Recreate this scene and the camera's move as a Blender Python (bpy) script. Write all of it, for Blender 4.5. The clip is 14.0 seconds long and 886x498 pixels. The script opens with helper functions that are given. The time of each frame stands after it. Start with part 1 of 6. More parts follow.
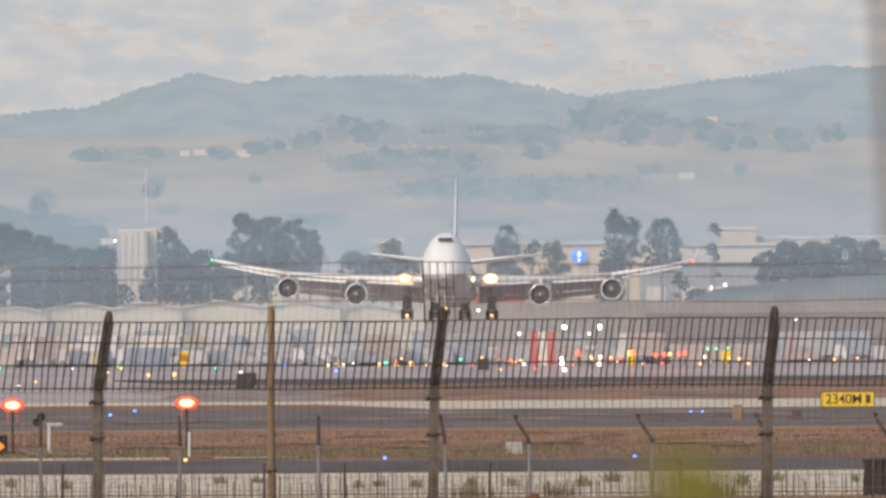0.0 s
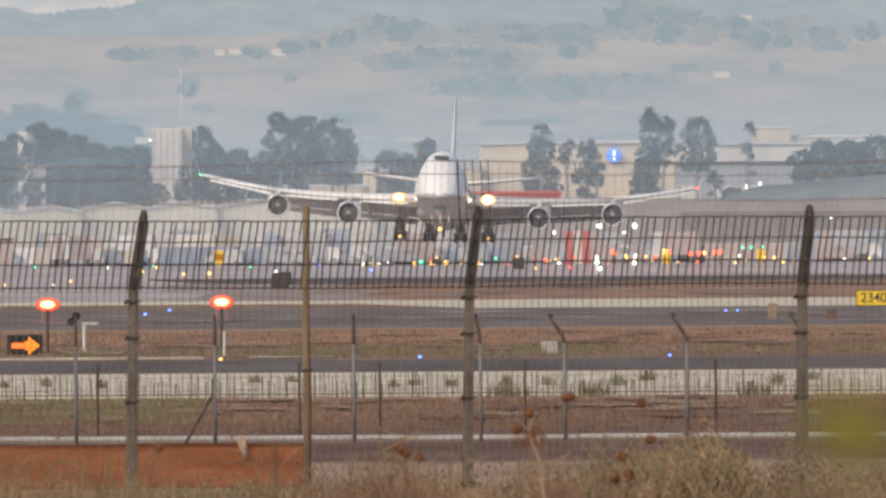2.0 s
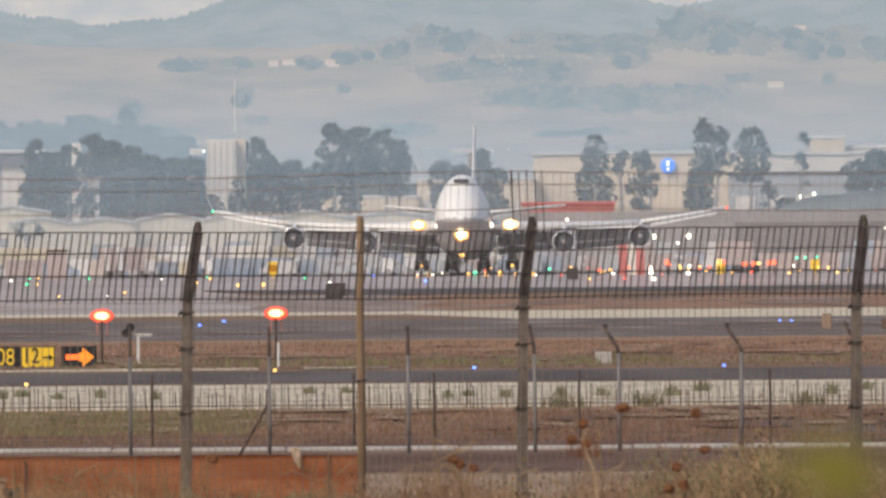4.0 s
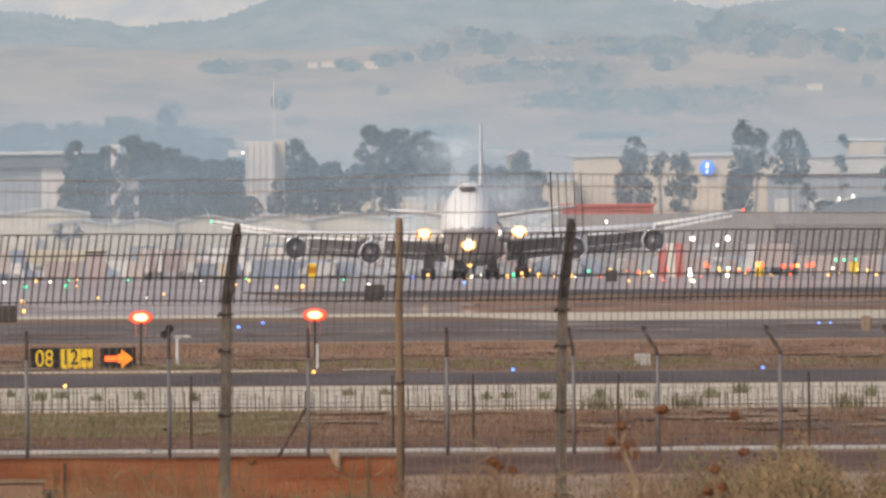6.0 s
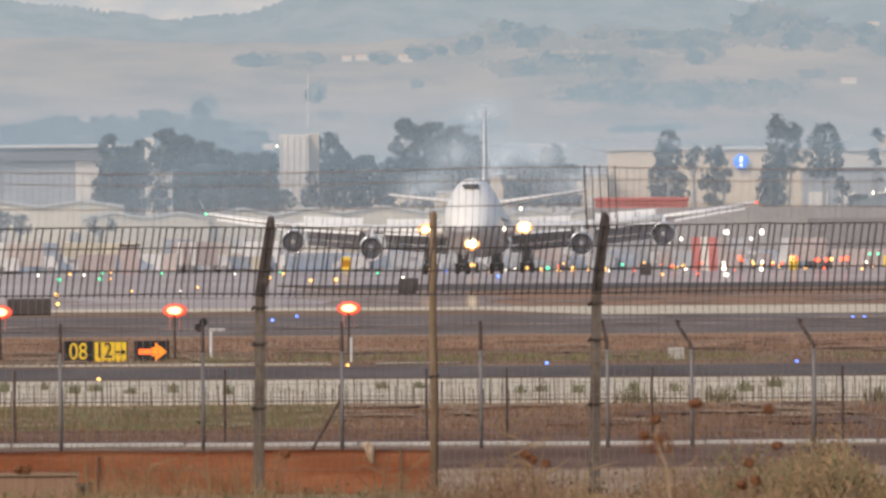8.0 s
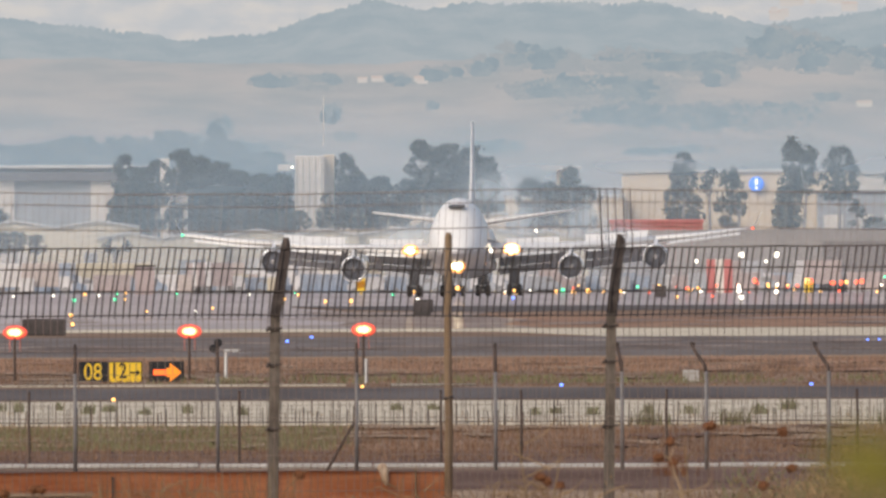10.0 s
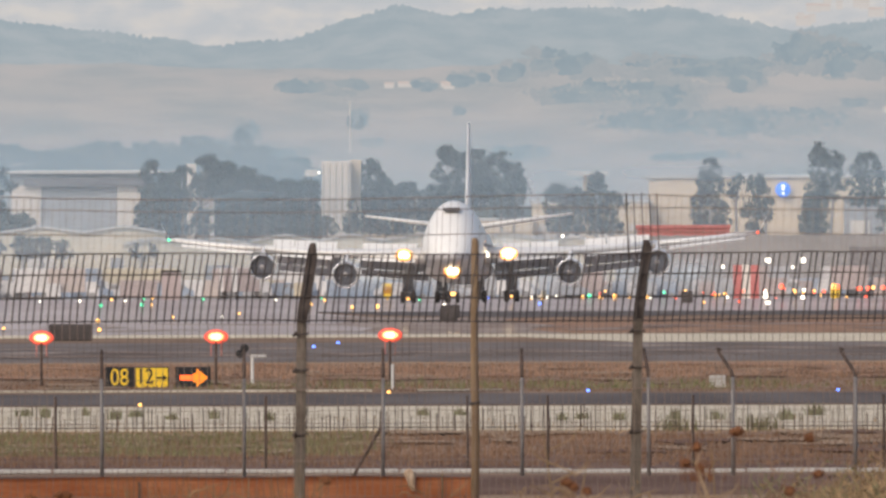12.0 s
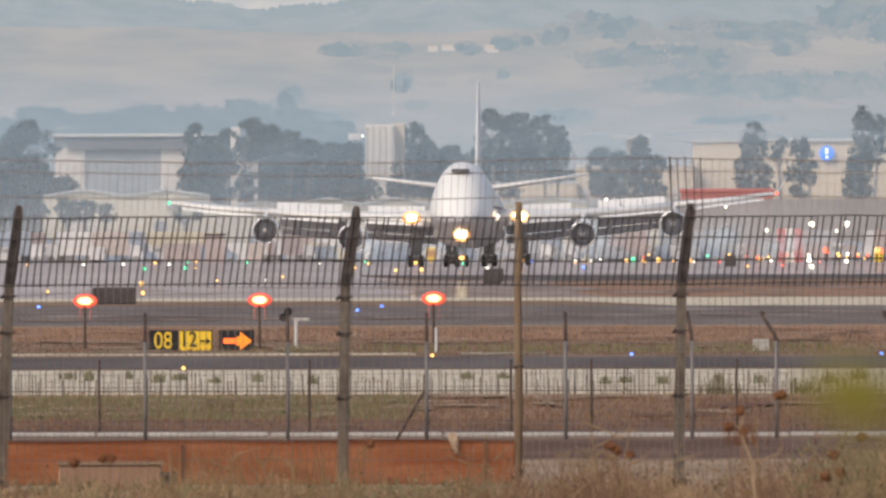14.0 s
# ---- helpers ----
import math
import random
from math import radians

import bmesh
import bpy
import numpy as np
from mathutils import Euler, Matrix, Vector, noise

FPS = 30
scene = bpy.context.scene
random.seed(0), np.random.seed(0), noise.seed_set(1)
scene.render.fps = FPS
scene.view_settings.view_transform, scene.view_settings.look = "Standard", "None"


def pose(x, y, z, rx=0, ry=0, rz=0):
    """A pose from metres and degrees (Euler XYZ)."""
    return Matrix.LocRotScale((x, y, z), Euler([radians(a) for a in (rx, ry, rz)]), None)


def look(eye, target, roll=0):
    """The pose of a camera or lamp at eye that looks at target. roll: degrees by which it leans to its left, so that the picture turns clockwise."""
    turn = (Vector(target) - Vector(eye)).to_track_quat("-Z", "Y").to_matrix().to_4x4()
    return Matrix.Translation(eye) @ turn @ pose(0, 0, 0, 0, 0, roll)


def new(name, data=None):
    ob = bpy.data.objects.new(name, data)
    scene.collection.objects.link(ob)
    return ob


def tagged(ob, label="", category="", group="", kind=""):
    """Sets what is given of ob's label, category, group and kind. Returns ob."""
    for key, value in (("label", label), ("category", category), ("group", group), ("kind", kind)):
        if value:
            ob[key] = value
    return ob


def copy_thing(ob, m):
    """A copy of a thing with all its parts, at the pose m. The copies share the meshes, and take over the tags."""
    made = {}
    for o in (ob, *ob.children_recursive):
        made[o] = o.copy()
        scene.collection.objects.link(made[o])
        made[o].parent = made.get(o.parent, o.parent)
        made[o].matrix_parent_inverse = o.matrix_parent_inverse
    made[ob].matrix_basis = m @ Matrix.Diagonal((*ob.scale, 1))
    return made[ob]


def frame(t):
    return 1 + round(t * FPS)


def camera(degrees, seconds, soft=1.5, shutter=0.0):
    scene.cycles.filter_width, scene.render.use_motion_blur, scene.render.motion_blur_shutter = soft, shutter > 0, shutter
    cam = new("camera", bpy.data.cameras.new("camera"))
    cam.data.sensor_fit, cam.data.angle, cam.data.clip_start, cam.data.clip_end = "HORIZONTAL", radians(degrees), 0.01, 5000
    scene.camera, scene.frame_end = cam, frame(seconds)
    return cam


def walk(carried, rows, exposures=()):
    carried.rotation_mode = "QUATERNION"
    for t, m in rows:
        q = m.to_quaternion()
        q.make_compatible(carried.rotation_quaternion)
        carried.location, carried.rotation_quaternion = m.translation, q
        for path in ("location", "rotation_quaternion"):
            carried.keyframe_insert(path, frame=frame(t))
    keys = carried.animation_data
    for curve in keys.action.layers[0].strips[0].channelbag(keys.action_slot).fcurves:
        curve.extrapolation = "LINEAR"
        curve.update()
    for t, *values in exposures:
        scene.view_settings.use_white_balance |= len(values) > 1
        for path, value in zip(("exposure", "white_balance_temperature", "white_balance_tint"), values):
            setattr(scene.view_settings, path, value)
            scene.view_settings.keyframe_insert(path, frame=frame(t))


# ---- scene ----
# ---- camera ----
cam = camera(1.8165, 14.0, soft=2.6)
cam.data.dof.use_dof = True
cam.data.dof.focus_distance = 700.0
cam.data.dof.aperture_fstop = 57.0
walk(cam, [
    (0, pose(0, 0, 2.2, 90.20468, 0, -0.50781) @ pose(0, 0, 0, 0, 0, -0.375)),
    (0.5, pose(0, 0, 2.2, 90.18060, 0, -0.47927) @ pose(0, 0, 0, 0, 0, -0.251)),
    (1, pose(0, 0, 2.2, 90.13853, 0, -0.41880) @ pose(0, 0, 0, 0, 0, -0.260)),
    (1.5, pose(0, 0, 2.2, 90.04313, 0, -0.43931) @ pose(0, 0, 0, 0, 0, -0.401)),
    (2, pose(0, 0, 2.2, 89.99802, 0, -0.43470) @ pose(0, 0, 0, 0, 0, -0.412)),
    (2.5, pose(0, 0, 2.2, 89.99616, 0, -0.39762) @ pose(0, 0, 0, 0, 0, -0.613)),
    (3, pose(0, 0, 2.2, 89.98543, 0, -0.37650) @ pose(0, 0, 0, 0, 0, -0.624)),
    (3.5, pose(0, 0, 2.2, 90.01222, 0, -0.36052) @ pose(0, 0, 0, 0, 0, -0.608)),
    (3.7, pose(0, 0, 2.2, 90.02020, 0, -0.35075) @ pose(0, 0, 0, 0, 0, -0.556)),
    (5.8, pose(0, 0, 2.2, 90.02226, 0, -0.27320) @ pose(0, 0, 0, 0, 0, -0.437)),
    (6, pose(0, 0, 2.2, 90.02551, 0, -0.24403) @ pose(0, 0, 0, 0, 0, -0.450)),
    (6.5, pose(0, 0, 2.2, 89.99884, 0, -0.22302) @ pose(0, 0, 0, 0, 0, -0.679)),
    (7, pose(0, 0, 2.2, 89.96475, 0, -0.22472) @ pose(0, 0, 0, 0, 0, -0.478)),
    (7.5, pose(0, 0, 2.2, 89.99702, 0, -0.20330) @ pose(0, 0, 0, 0, 0, -0.507)),
    (8, pose(0, 0, 2.2, 90.01242, 0, -0.17443) @ pose(0, 0, 0, 0, 0, -0.398)),
    (8.2, pose(0, 0, 2.2, 90.01166, 0, -0.16164) @ pose(0, 0, 0, 0, 0, -0.404)),
    (10.3, pose(0, 0, 2.2, 90.05951, 0, -0.14298) @ pose(0, 0, 0, 0, 0, -0.201)),
    (10.5, pose(0, 0, 2.2, 90.05569, 0, -0.15201) @ pose(0, 0, 0, 0, 0, -0.225)),
    (11, pose(0, 0, 2.2, 90.05608, 0, -0.14450) @ pose(0, 0, 0, 0, 0, -0.399)),
    (11.5, pose(0, 0, 2.2, 90.06398, 0, -0.13418) @ pose(0, 0, 0, 0, 0, -0.369)),
    (12, pose(0, 0, 2.2, 90.06824, 0, -0.08924) @ pose(0, 0, 0, 0, 0, -0.186)),
    (12.5, pose(0, 0, 2.2, 90.06429, 0, -0.03805) @ pose(0, 0, 0, 0, 0, -0.173)),
    (13, pose(0, 0, 2.2, 90.06455, 0, -0.00510) @ pose(0, 0, 0, 0, 0, -0.154)),
    (13.5, pose(0, 0, 2.2, 90.01650, 0, 0.00374) @ pose(0, 0, 0, 0, 0, -0.063)),
    (14, pose(0, 0, 2.2, 89.99358, 0, 0.00040) @ pose(0, 0, 0, 0, 0, -0.145)),
], exposures=[(0, 0.0), (14, 0.0)])

# ---- world and sun ----
world = bpy.data.worlds.new("sky")
scene.world = world
world.use_nodes = True
wn = world.node_tree.nodes
sky = wn.new("ShaderNodeTexSky")
sky.sky_type = 'NISHITA'
sky.sun_disc = False
sky.sun_elevation = radians(38)
sky.sun_rotation = radians(215)
sky.air_density, sky.dust_density, sky.ozone_density = 1.0, 3.0, 1.0
wn["Background"].inputs["Strength"].default_value = 0.14
world.node_tree.links.new(sky.outputs[0], wn["Background"].inputs["Color"])

sun_data = bpy.data.lights.new("sun", 'SUN')
sun_data.energy, sun_data.angle, sun_data.color = 1.4, radians(14), (1.0, 0.93, 0.84)
sun = new("sun", sun_data)
sun.matrix_basis = look((-60, -80, 90), (0, 0, 0))


# ---- materials ----
def shade(name, build):
    m = bpy.data.materials.new(name)
    m.use_nodes = True
    nt = m.node_tree
    build(nt, nt.nodes, nt.nodes["Principled BSDF"])
    return m


def surface(name, a, b, rough=0.8, scale=3.0, stretch=(1, 1, 1), metal=0.0, spec=0.3, bump=0.0, fine=0.25, per_object=0.0, island=0.0):
    """Two colours mixed by a coarse and a fine noise, with optional relief."""
    def build(nt, n, p):
        tc = n.new("ShaderNodeTexCoord")
        mp = n.new("ShaderNodeMapping")
        mp.inputs["Scale"].default_value = stretch
        nt.links.new(tc.outputs["Object"], mp.inputs["Vector"])
        n1 = n.new("ShaderNodeTexNoise")
        n1.inputs["Scale"].default_value, n1.inputs["Detail"].default_value = scale, 4
        n2 = n.new("ShaderNodeTexNoise")
        n2.inputs["Scale"].default_value, n2.inputs["Detail"].default_value = scale * 9, 3
        nt.links.new(mp.outputs[0], n1.inputs["Vector"])
        nt.links.new(mp.outputs[0], n2.inputs["Vector"])
        mixf = n.new("ShaderNodeMix")
        mixf.inputs[0].default_value = fine
        nt.links.new(n1.outputs["Fac"], mixf.inputs[2])
        nt.links.new(n2.outputs["Fac"], mixf.inputs[3])
        ramp = n.new("ShaderNodeValToRGB")
        ramp.color_ramp.elements[0].position, ramp.color_ramp.elements[1].position = 0.36, 0.64
        ramp.color_ramp.elements[0].color, ramp.color_ramp.elements[1].color = (*a, 1), (*b, 1)
        nt.links.new(mixf.outputs[0], ramp.inputs[0])
        out = ramp.outputs[0]
        if per_object or island:
            hs = n.new("ShaderNodeHueSaturation")
            mr = n.new("ShaderNodeMapRange")
            w = per_object or island
            mr.inputs[3].default_value, mr.inputs[4].default_value = 1 - w, 1 + w
            if per_object:
                nt.links.new(n.new("ShaderNodeObjectInfo").outputs["Random"], mr.inputs[0])
            else:
                nt.links.new(n.new("ShaderNodeNewGeometry").outputs["Random Per Island"], mr.inputs[0])
            nt.links.new(mr.outputs[0], hs.inputs["Value"])
            nt.links.new(out, hs.inputs["Color"])
            out = hs.outputs[0]
        nt.links.new(out, p.inputs["Base Color"])
        p.inputs["Roughness"].default_value = rough
        p.inputs["Metallic"].default_value = metal
        p.inputs["Specular IOR Level"].default_value = spec
        if bump:
            bp = n.new("ShaderNodeBump")
            bp.inputs["Strength"].default_value, bp.inputs["Distance"].default_value = bump, 0.02
            nt.links.new(n2.outputs["Fac"], bp.inputs["Height"])
            nt.links.new(bp.outputs[0], p.inputs["Normal"])
    return shade(name, build)


def glow(name, colour, strength):
    def build(nt, n, p):
        p.inputs["Base Color"].default_value = (*colour, 1)
        p.inputs["Emission Color"].default_value = (*colour, 1)
        p.inputs["Emission Strength"].default_value = strength
    return shade(name, build)


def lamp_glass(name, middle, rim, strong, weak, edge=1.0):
    """A lamp's glass with its glare graded into the emission: hot in the middle, faint at the rim."""
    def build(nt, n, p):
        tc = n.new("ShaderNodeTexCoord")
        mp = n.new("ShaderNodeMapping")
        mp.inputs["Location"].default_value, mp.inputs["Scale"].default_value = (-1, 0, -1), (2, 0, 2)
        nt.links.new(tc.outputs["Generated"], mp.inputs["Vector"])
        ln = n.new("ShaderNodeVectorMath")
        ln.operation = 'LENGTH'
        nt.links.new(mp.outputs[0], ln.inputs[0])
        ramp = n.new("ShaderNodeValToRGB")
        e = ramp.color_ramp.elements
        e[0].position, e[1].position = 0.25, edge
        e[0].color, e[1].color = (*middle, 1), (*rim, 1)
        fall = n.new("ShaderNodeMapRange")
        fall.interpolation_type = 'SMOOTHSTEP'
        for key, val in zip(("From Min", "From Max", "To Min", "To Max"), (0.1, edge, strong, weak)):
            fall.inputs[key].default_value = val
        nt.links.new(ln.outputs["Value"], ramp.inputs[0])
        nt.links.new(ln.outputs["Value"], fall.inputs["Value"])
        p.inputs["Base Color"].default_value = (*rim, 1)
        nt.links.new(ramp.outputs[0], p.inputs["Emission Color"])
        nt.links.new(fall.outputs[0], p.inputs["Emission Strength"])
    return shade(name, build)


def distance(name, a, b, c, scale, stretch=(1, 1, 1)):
    """The far backdrop of hills: three tones in soft patches, the air's haze put into their glow."""
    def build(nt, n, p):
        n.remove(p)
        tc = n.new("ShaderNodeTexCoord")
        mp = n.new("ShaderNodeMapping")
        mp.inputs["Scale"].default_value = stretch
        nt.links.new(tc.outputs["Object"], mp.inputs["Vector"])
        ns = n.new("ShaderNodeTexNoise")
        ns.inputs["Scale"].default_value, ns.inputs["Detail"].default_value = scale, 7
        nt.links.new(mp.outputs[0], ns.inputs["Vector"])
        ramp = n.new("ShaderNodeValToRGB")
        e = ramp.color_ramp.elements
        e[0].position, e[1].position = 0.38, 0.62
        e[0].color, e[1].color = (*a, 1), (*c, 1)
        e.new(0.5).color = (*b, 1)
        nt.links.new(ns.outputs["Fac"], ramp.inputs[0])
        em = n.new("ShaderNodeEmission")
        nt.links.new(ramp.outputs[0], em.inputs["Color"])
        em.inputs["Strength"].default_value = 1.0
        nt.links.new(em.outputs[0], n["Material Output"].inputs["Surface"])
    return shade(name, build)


M_GRASS = surface("dry_grass_soil", (0.20, 0.135, 0.10), (0.30, 0.21, 0.155), 1.0, 0.35, (1, 0.06, 1), spec=0, bump=0.4)
M_DSOIL = surface("dark_brown_soil", (0.125, 0.08, 0.065), (0.20, 0.135, 0.11), 1.0, 0.8, (1, 0.1, 1), spec=0, bump=0.4)
M_TAN = surface("tan_soil", (0.27, 0.19, 0.13), (0.38, 0.28, 0.20), 1.0, 0.8, (1, 0.15, 1), spec=0, bump=0.4)
M_RED = surface("red_soil", (0.28, 0.165, 0.115), (0.38, 0.25, 0.18), 1.0, 0.5, (1, 0.08, 1), spec=0, bump=0.4)
M_ASPH = surface("asphalt", (0.15, 0.122, 0.108), (0.225, 0.188, 0.168), 0.9, 0.3, (1, 0.05, 1), spec=0.05, bump=0.2)
M_ASPHD = surface("old_asphalt", (0.105, 0.086, 0.08), (0.16, 0.136, 0.126), 0.9, 0.3, (1, 0.05, 1), spec=0.05, bump=0.2)
M_RUN = surface("runway_asphalt", (0.40, 0.34, 0.325), (0.52, 0.455, 0.44), 0.9, 0.06, (1, 0.03, 1), spec=0.0)
M_DUST = surface("dusty_brown_asphalt", (0.25, 0.19, 0.16), (0.38, 0.31, 0.27), 0.95, 0.3, (1, 0.05, 1), spec=0.0, bump=0.2)
M_WORN = surface("worn_dusty_asphalt", (0.25, 0.19, 0.16), (0.38, 0.31, 0.27), 0.95, 0.3, (1, 0.05, 1), spec=0.0)
for mat, share in ((M_RUN, 0.22), (M_WORN, 0.10)):
    rn = mat.node_tree
    gl = rn.nodes.new("ShaderNodeBsdfGlossy")
    gl.inputs["Roughness"].default_value = 0.022
    gl.inputs["Color"].default_value = (0.9, 0.88, 0.86, 1)
    mx = rn.nodes.new("ShaderNodeMixShader")
    mx.inputs[0].default_value = share
    rn.links.new(rn.nodes["Principled BSDF"].outputs[0], mx.inputs[1])
    rn.links.new(gl.outputs[0], mx.inputs[2])
    rn.links.new(mx.outputs[0], rn.nodes["Material Output"].inputs["Surface"])
M_GRAVEL = surface("pale_gravel", (0.45, 0.38, 0.285), (0.72, 0.63, 0.49), 1.0, 1.2, (1, 0.1, 1), spec=0, bump=0.6, fine=0.5)
M_KERB = surface("pale_concrete", (0.36, 0.335, 0.305), (0.50, 0.47, 0.435), 0.9, 2.0, spec=0.1, bump=0.3)
M_POST = surface("weathered_concrete_post", (0.105, 0.084, 0.067), (0.20, 0.165, 0.135), 0.9, 6.0, (1, 1, 0.25), spec=0.2, bump=0.6, fine=0.45)
M_POSTD = surface("tarred_post_top", (0.035, 0.027, 0.024), (0.08, 0.062, 0.054), 0.85, 6.0, spec=0.2, bump=0.5)
M_WOOD = surface("brown_wooden_pole", (0.175, 0.115, 0.068), (0.29, 0.20, 0.125), 0.85, 5.0, (3, 3, 0.3), spec=0.2, bump=0.5)
M_WIRE = surface("dark_steel_wire", (0.05, 0.04, 0.035), (0.09, 0.07, 0.06), 0.6, 4.0, metal=0.3, spec=0.3)
M_WIREL = surface("brownish_wire", (0.17, 0.125, 0.10), (0.27, 0.20, 0.165), 0.5, 4.0, metal=0.3, spec=0.3)
M_IRON = surface("rusty_dark_iron", (0.05, 0.036, 0.03), (0.11, 0.075, 0.06), 0.8, 6.0, spec=0.2)
M_GALV = surface("galvanised_post", (0.155, 0.138, 0.13), (0.245, 0.222, 0.212), 0.6, 6.0, metal=0.2, spec=0.3)
M_NET = surface("orange_plastic_net", (0.42, 0.135, 0.06), (0.56, 0.25, 0.125), 0.9, 1.6, (0.5, 1, 4), spec=0.0, fine=0.35)
M_STRAW = surface("dry_straw", (0.25, 0.165, 0.095), (0.44, 0.31, 0.19), 0.9, 3.0, spec=0.05, island=0.3)
M_STRAWD = surface("brown_dry_weed", (0.15, 0.085, 0.055), (0.26, 0.16, 0.105), 0.9, 3.0, spec=0.05, island=0.35)
M_SCRUB = surface("dull_dry_scrub", (0.185, 0.12, 0.065), (0.33, 0.225, 0.128), 0.95, 3.0, spec=0.0, island=0.35)
M_HEAD = surface("dark_seed_head", (0.115, 0.045, 0.022), (0.20, 0.09, 0.045), 0.95, 20.0, spec=0.0)
M_GREENG = surface("olive_green_grass", (0.13, 0.125, 0.065), (0.22, 0.20, 0.11), 0.9, 3.0, spec=0.05, island=0.3)
M_NEARG = surface("yellow_green_leaf", (0.185, 0.165, 0.03), (0.27, 0.235, 0.05), 0.8, 3.0, spec=0.1, island=0.3)
M_BAG = surface("creased_pale_paper", (0.38, 0.26, 0.17), (0.54, 0.41, 0.30), 0.9, 14.0, spec=0.1, bump=0.5)
M_SHRUB = surface("grey_green_shrub", (0.17, 0.165, 0.10), (0.28, 0.255, 0.16), 0.9, 3.0, spec=0.05, island=0.3)
M_LEAF = surface("eucalyptus_leaves", (0.05, 0.062, 0.062), (0.10, 0.115, 0.112), 0.9, 0.2, spec=0.0, island=0.2)
M_BARK = surface("pale_eucalyptus_bark", (0.22, 0.20, 0.19), (0.38, 0.35, 0.33), 0.9, 1.0, spec=0.1)
M_WALLB = surface("beige_wall", (0.66, 0.54, 0.405), (0.75, 0.62, 0.47), 0.9, 0.08, spec=0.1)
M_WALLG = surface("grey_wall", (0.33, 0.335, 0.35), (0.41, 0.415, 0.43), 0.9, 0.08, spec=0.1)
M_WALLP = surface("pale_concrete_wall", (0.64, 0.57, 0.50), (0.76, 0.69, 0.62), 0.9, 0.1, spec=0.1)
M_WALLY = surface("yellowish_shed_wall", (0.66, 0.57, 0.42), (0.76, 0.67, 0.52), 0.9, 0.08, spec=0.1)
M_ROOFW = surface("whitish_metal_roof", (0.55, 0.53, 0.505), (0.67, 0.65, 0.62), 0.6, 0.1, spec=0.3)
M_DARKG = surface("dark_grey_fence_panel", (0.24, 0.235, 0.235), (0.32, 0.31, 0.31), 0.8, 0.1, spec=0.1)
M_BARR = surface("dark_slate_barrier", (0.14, 0.135, 0.145), (0.21, 0.195, 0.20), 0.8, 0.1, spec=0.1)
M_BANK = surface("dull_grass_bank", (0.13, 0.135, 0.13), (0.21, 0.21, 0.20), 1.0, 0.12, spec=0.0, bump=0.3)
M_REDR = surface("red_metal_roof", (0.47, 0.135, 0.125), (0.56, 0.185, 0.17), 0.7, 0.2, spec=0.2)
M_BLUE = glow("lit_blue_sign", (0.06, 0.22, 0.80), 0.9)
M_WHITES = glow("lit_white_sign", (0.9, 0.95, 1.0), 1.3)
M_BLACK = surface("matt_black", (0.02, 0.02, 0.022), (0.045, 0.042, 0.042), 0.7, 1.0, spec=0.2)
M_BOXD = surface("dark_brown_box_paint", (0.06, 0.05, 0.048), (0.11, 0.095, 0.09), 0.8, 1.0, spec=0.2)
M_YELLOW = glow("lit_yellow_sign_face", (0.72, 0.46, 0.025), 0.2)
M_ORANGE = glow("lit_orange_arrow", (0.95, 0.28, 0.02), 0.55)
M_ORANGEH = glow("hot_orange_arrow_shaft", (1.0, 0.13, 0.02), 1.9)
M_WHITEP = surface("white_aircraft_paint", (0.77, 0.735, 0.69), (0.83, 0.80, 0.76), 0.4, 0.1, spec=0.4)
# Fin greyer than the body, the haze over it put into its colour.
M_FIN = surface("fin_grey_with_haze", (0.62, 0.61, 0.605), (0.70, 0.69, 0.68), 0.4, 0.15, spec=0.3)
M_GREYP = surface("grey_paint_and_belly_shade", (0.33, 0.30, 0.285), (0.43, 0.395, 0.38), 0.45, 0.15, spec=0.4)
M_FLAP = surface("grey_flap_underside", (0.34, 0.335, 0.345), (0.48, 0.47, 0.48), 0.6, 0.3, spec=0.3)
M_CHROME = surface("polished_intake_lip", (0.72, 0.71, 0.70), (0.80, 0.79, 0.78), 0.25, 0.5, metal=0.8, spec=0.5)
M_FAN = surface("dark_fan_blades", (0.075, 0.077, 0.093), (0.13, 0.133, 0.155), 0.5, 2.0, metal=0.4)
M_GLASSD = surface("dark_cockpit_glass", (0.05, 0.052, 0.058), (0.09, 0.09, 0.095), 0.1, 1.0, spec=0.5)
M_TYRE = surface("black_tyre_rubber", (0.03, 0.028, 0.03), (0.06, 0.055, 0.055), 0.85, 3.0, spec=0.2)
M_STRUT = surface("grey_gear_steel", (0.25, 0.25, 0.26), (0.38, 0.38, 0.39), 0.4, 2.0, metal=0.4)


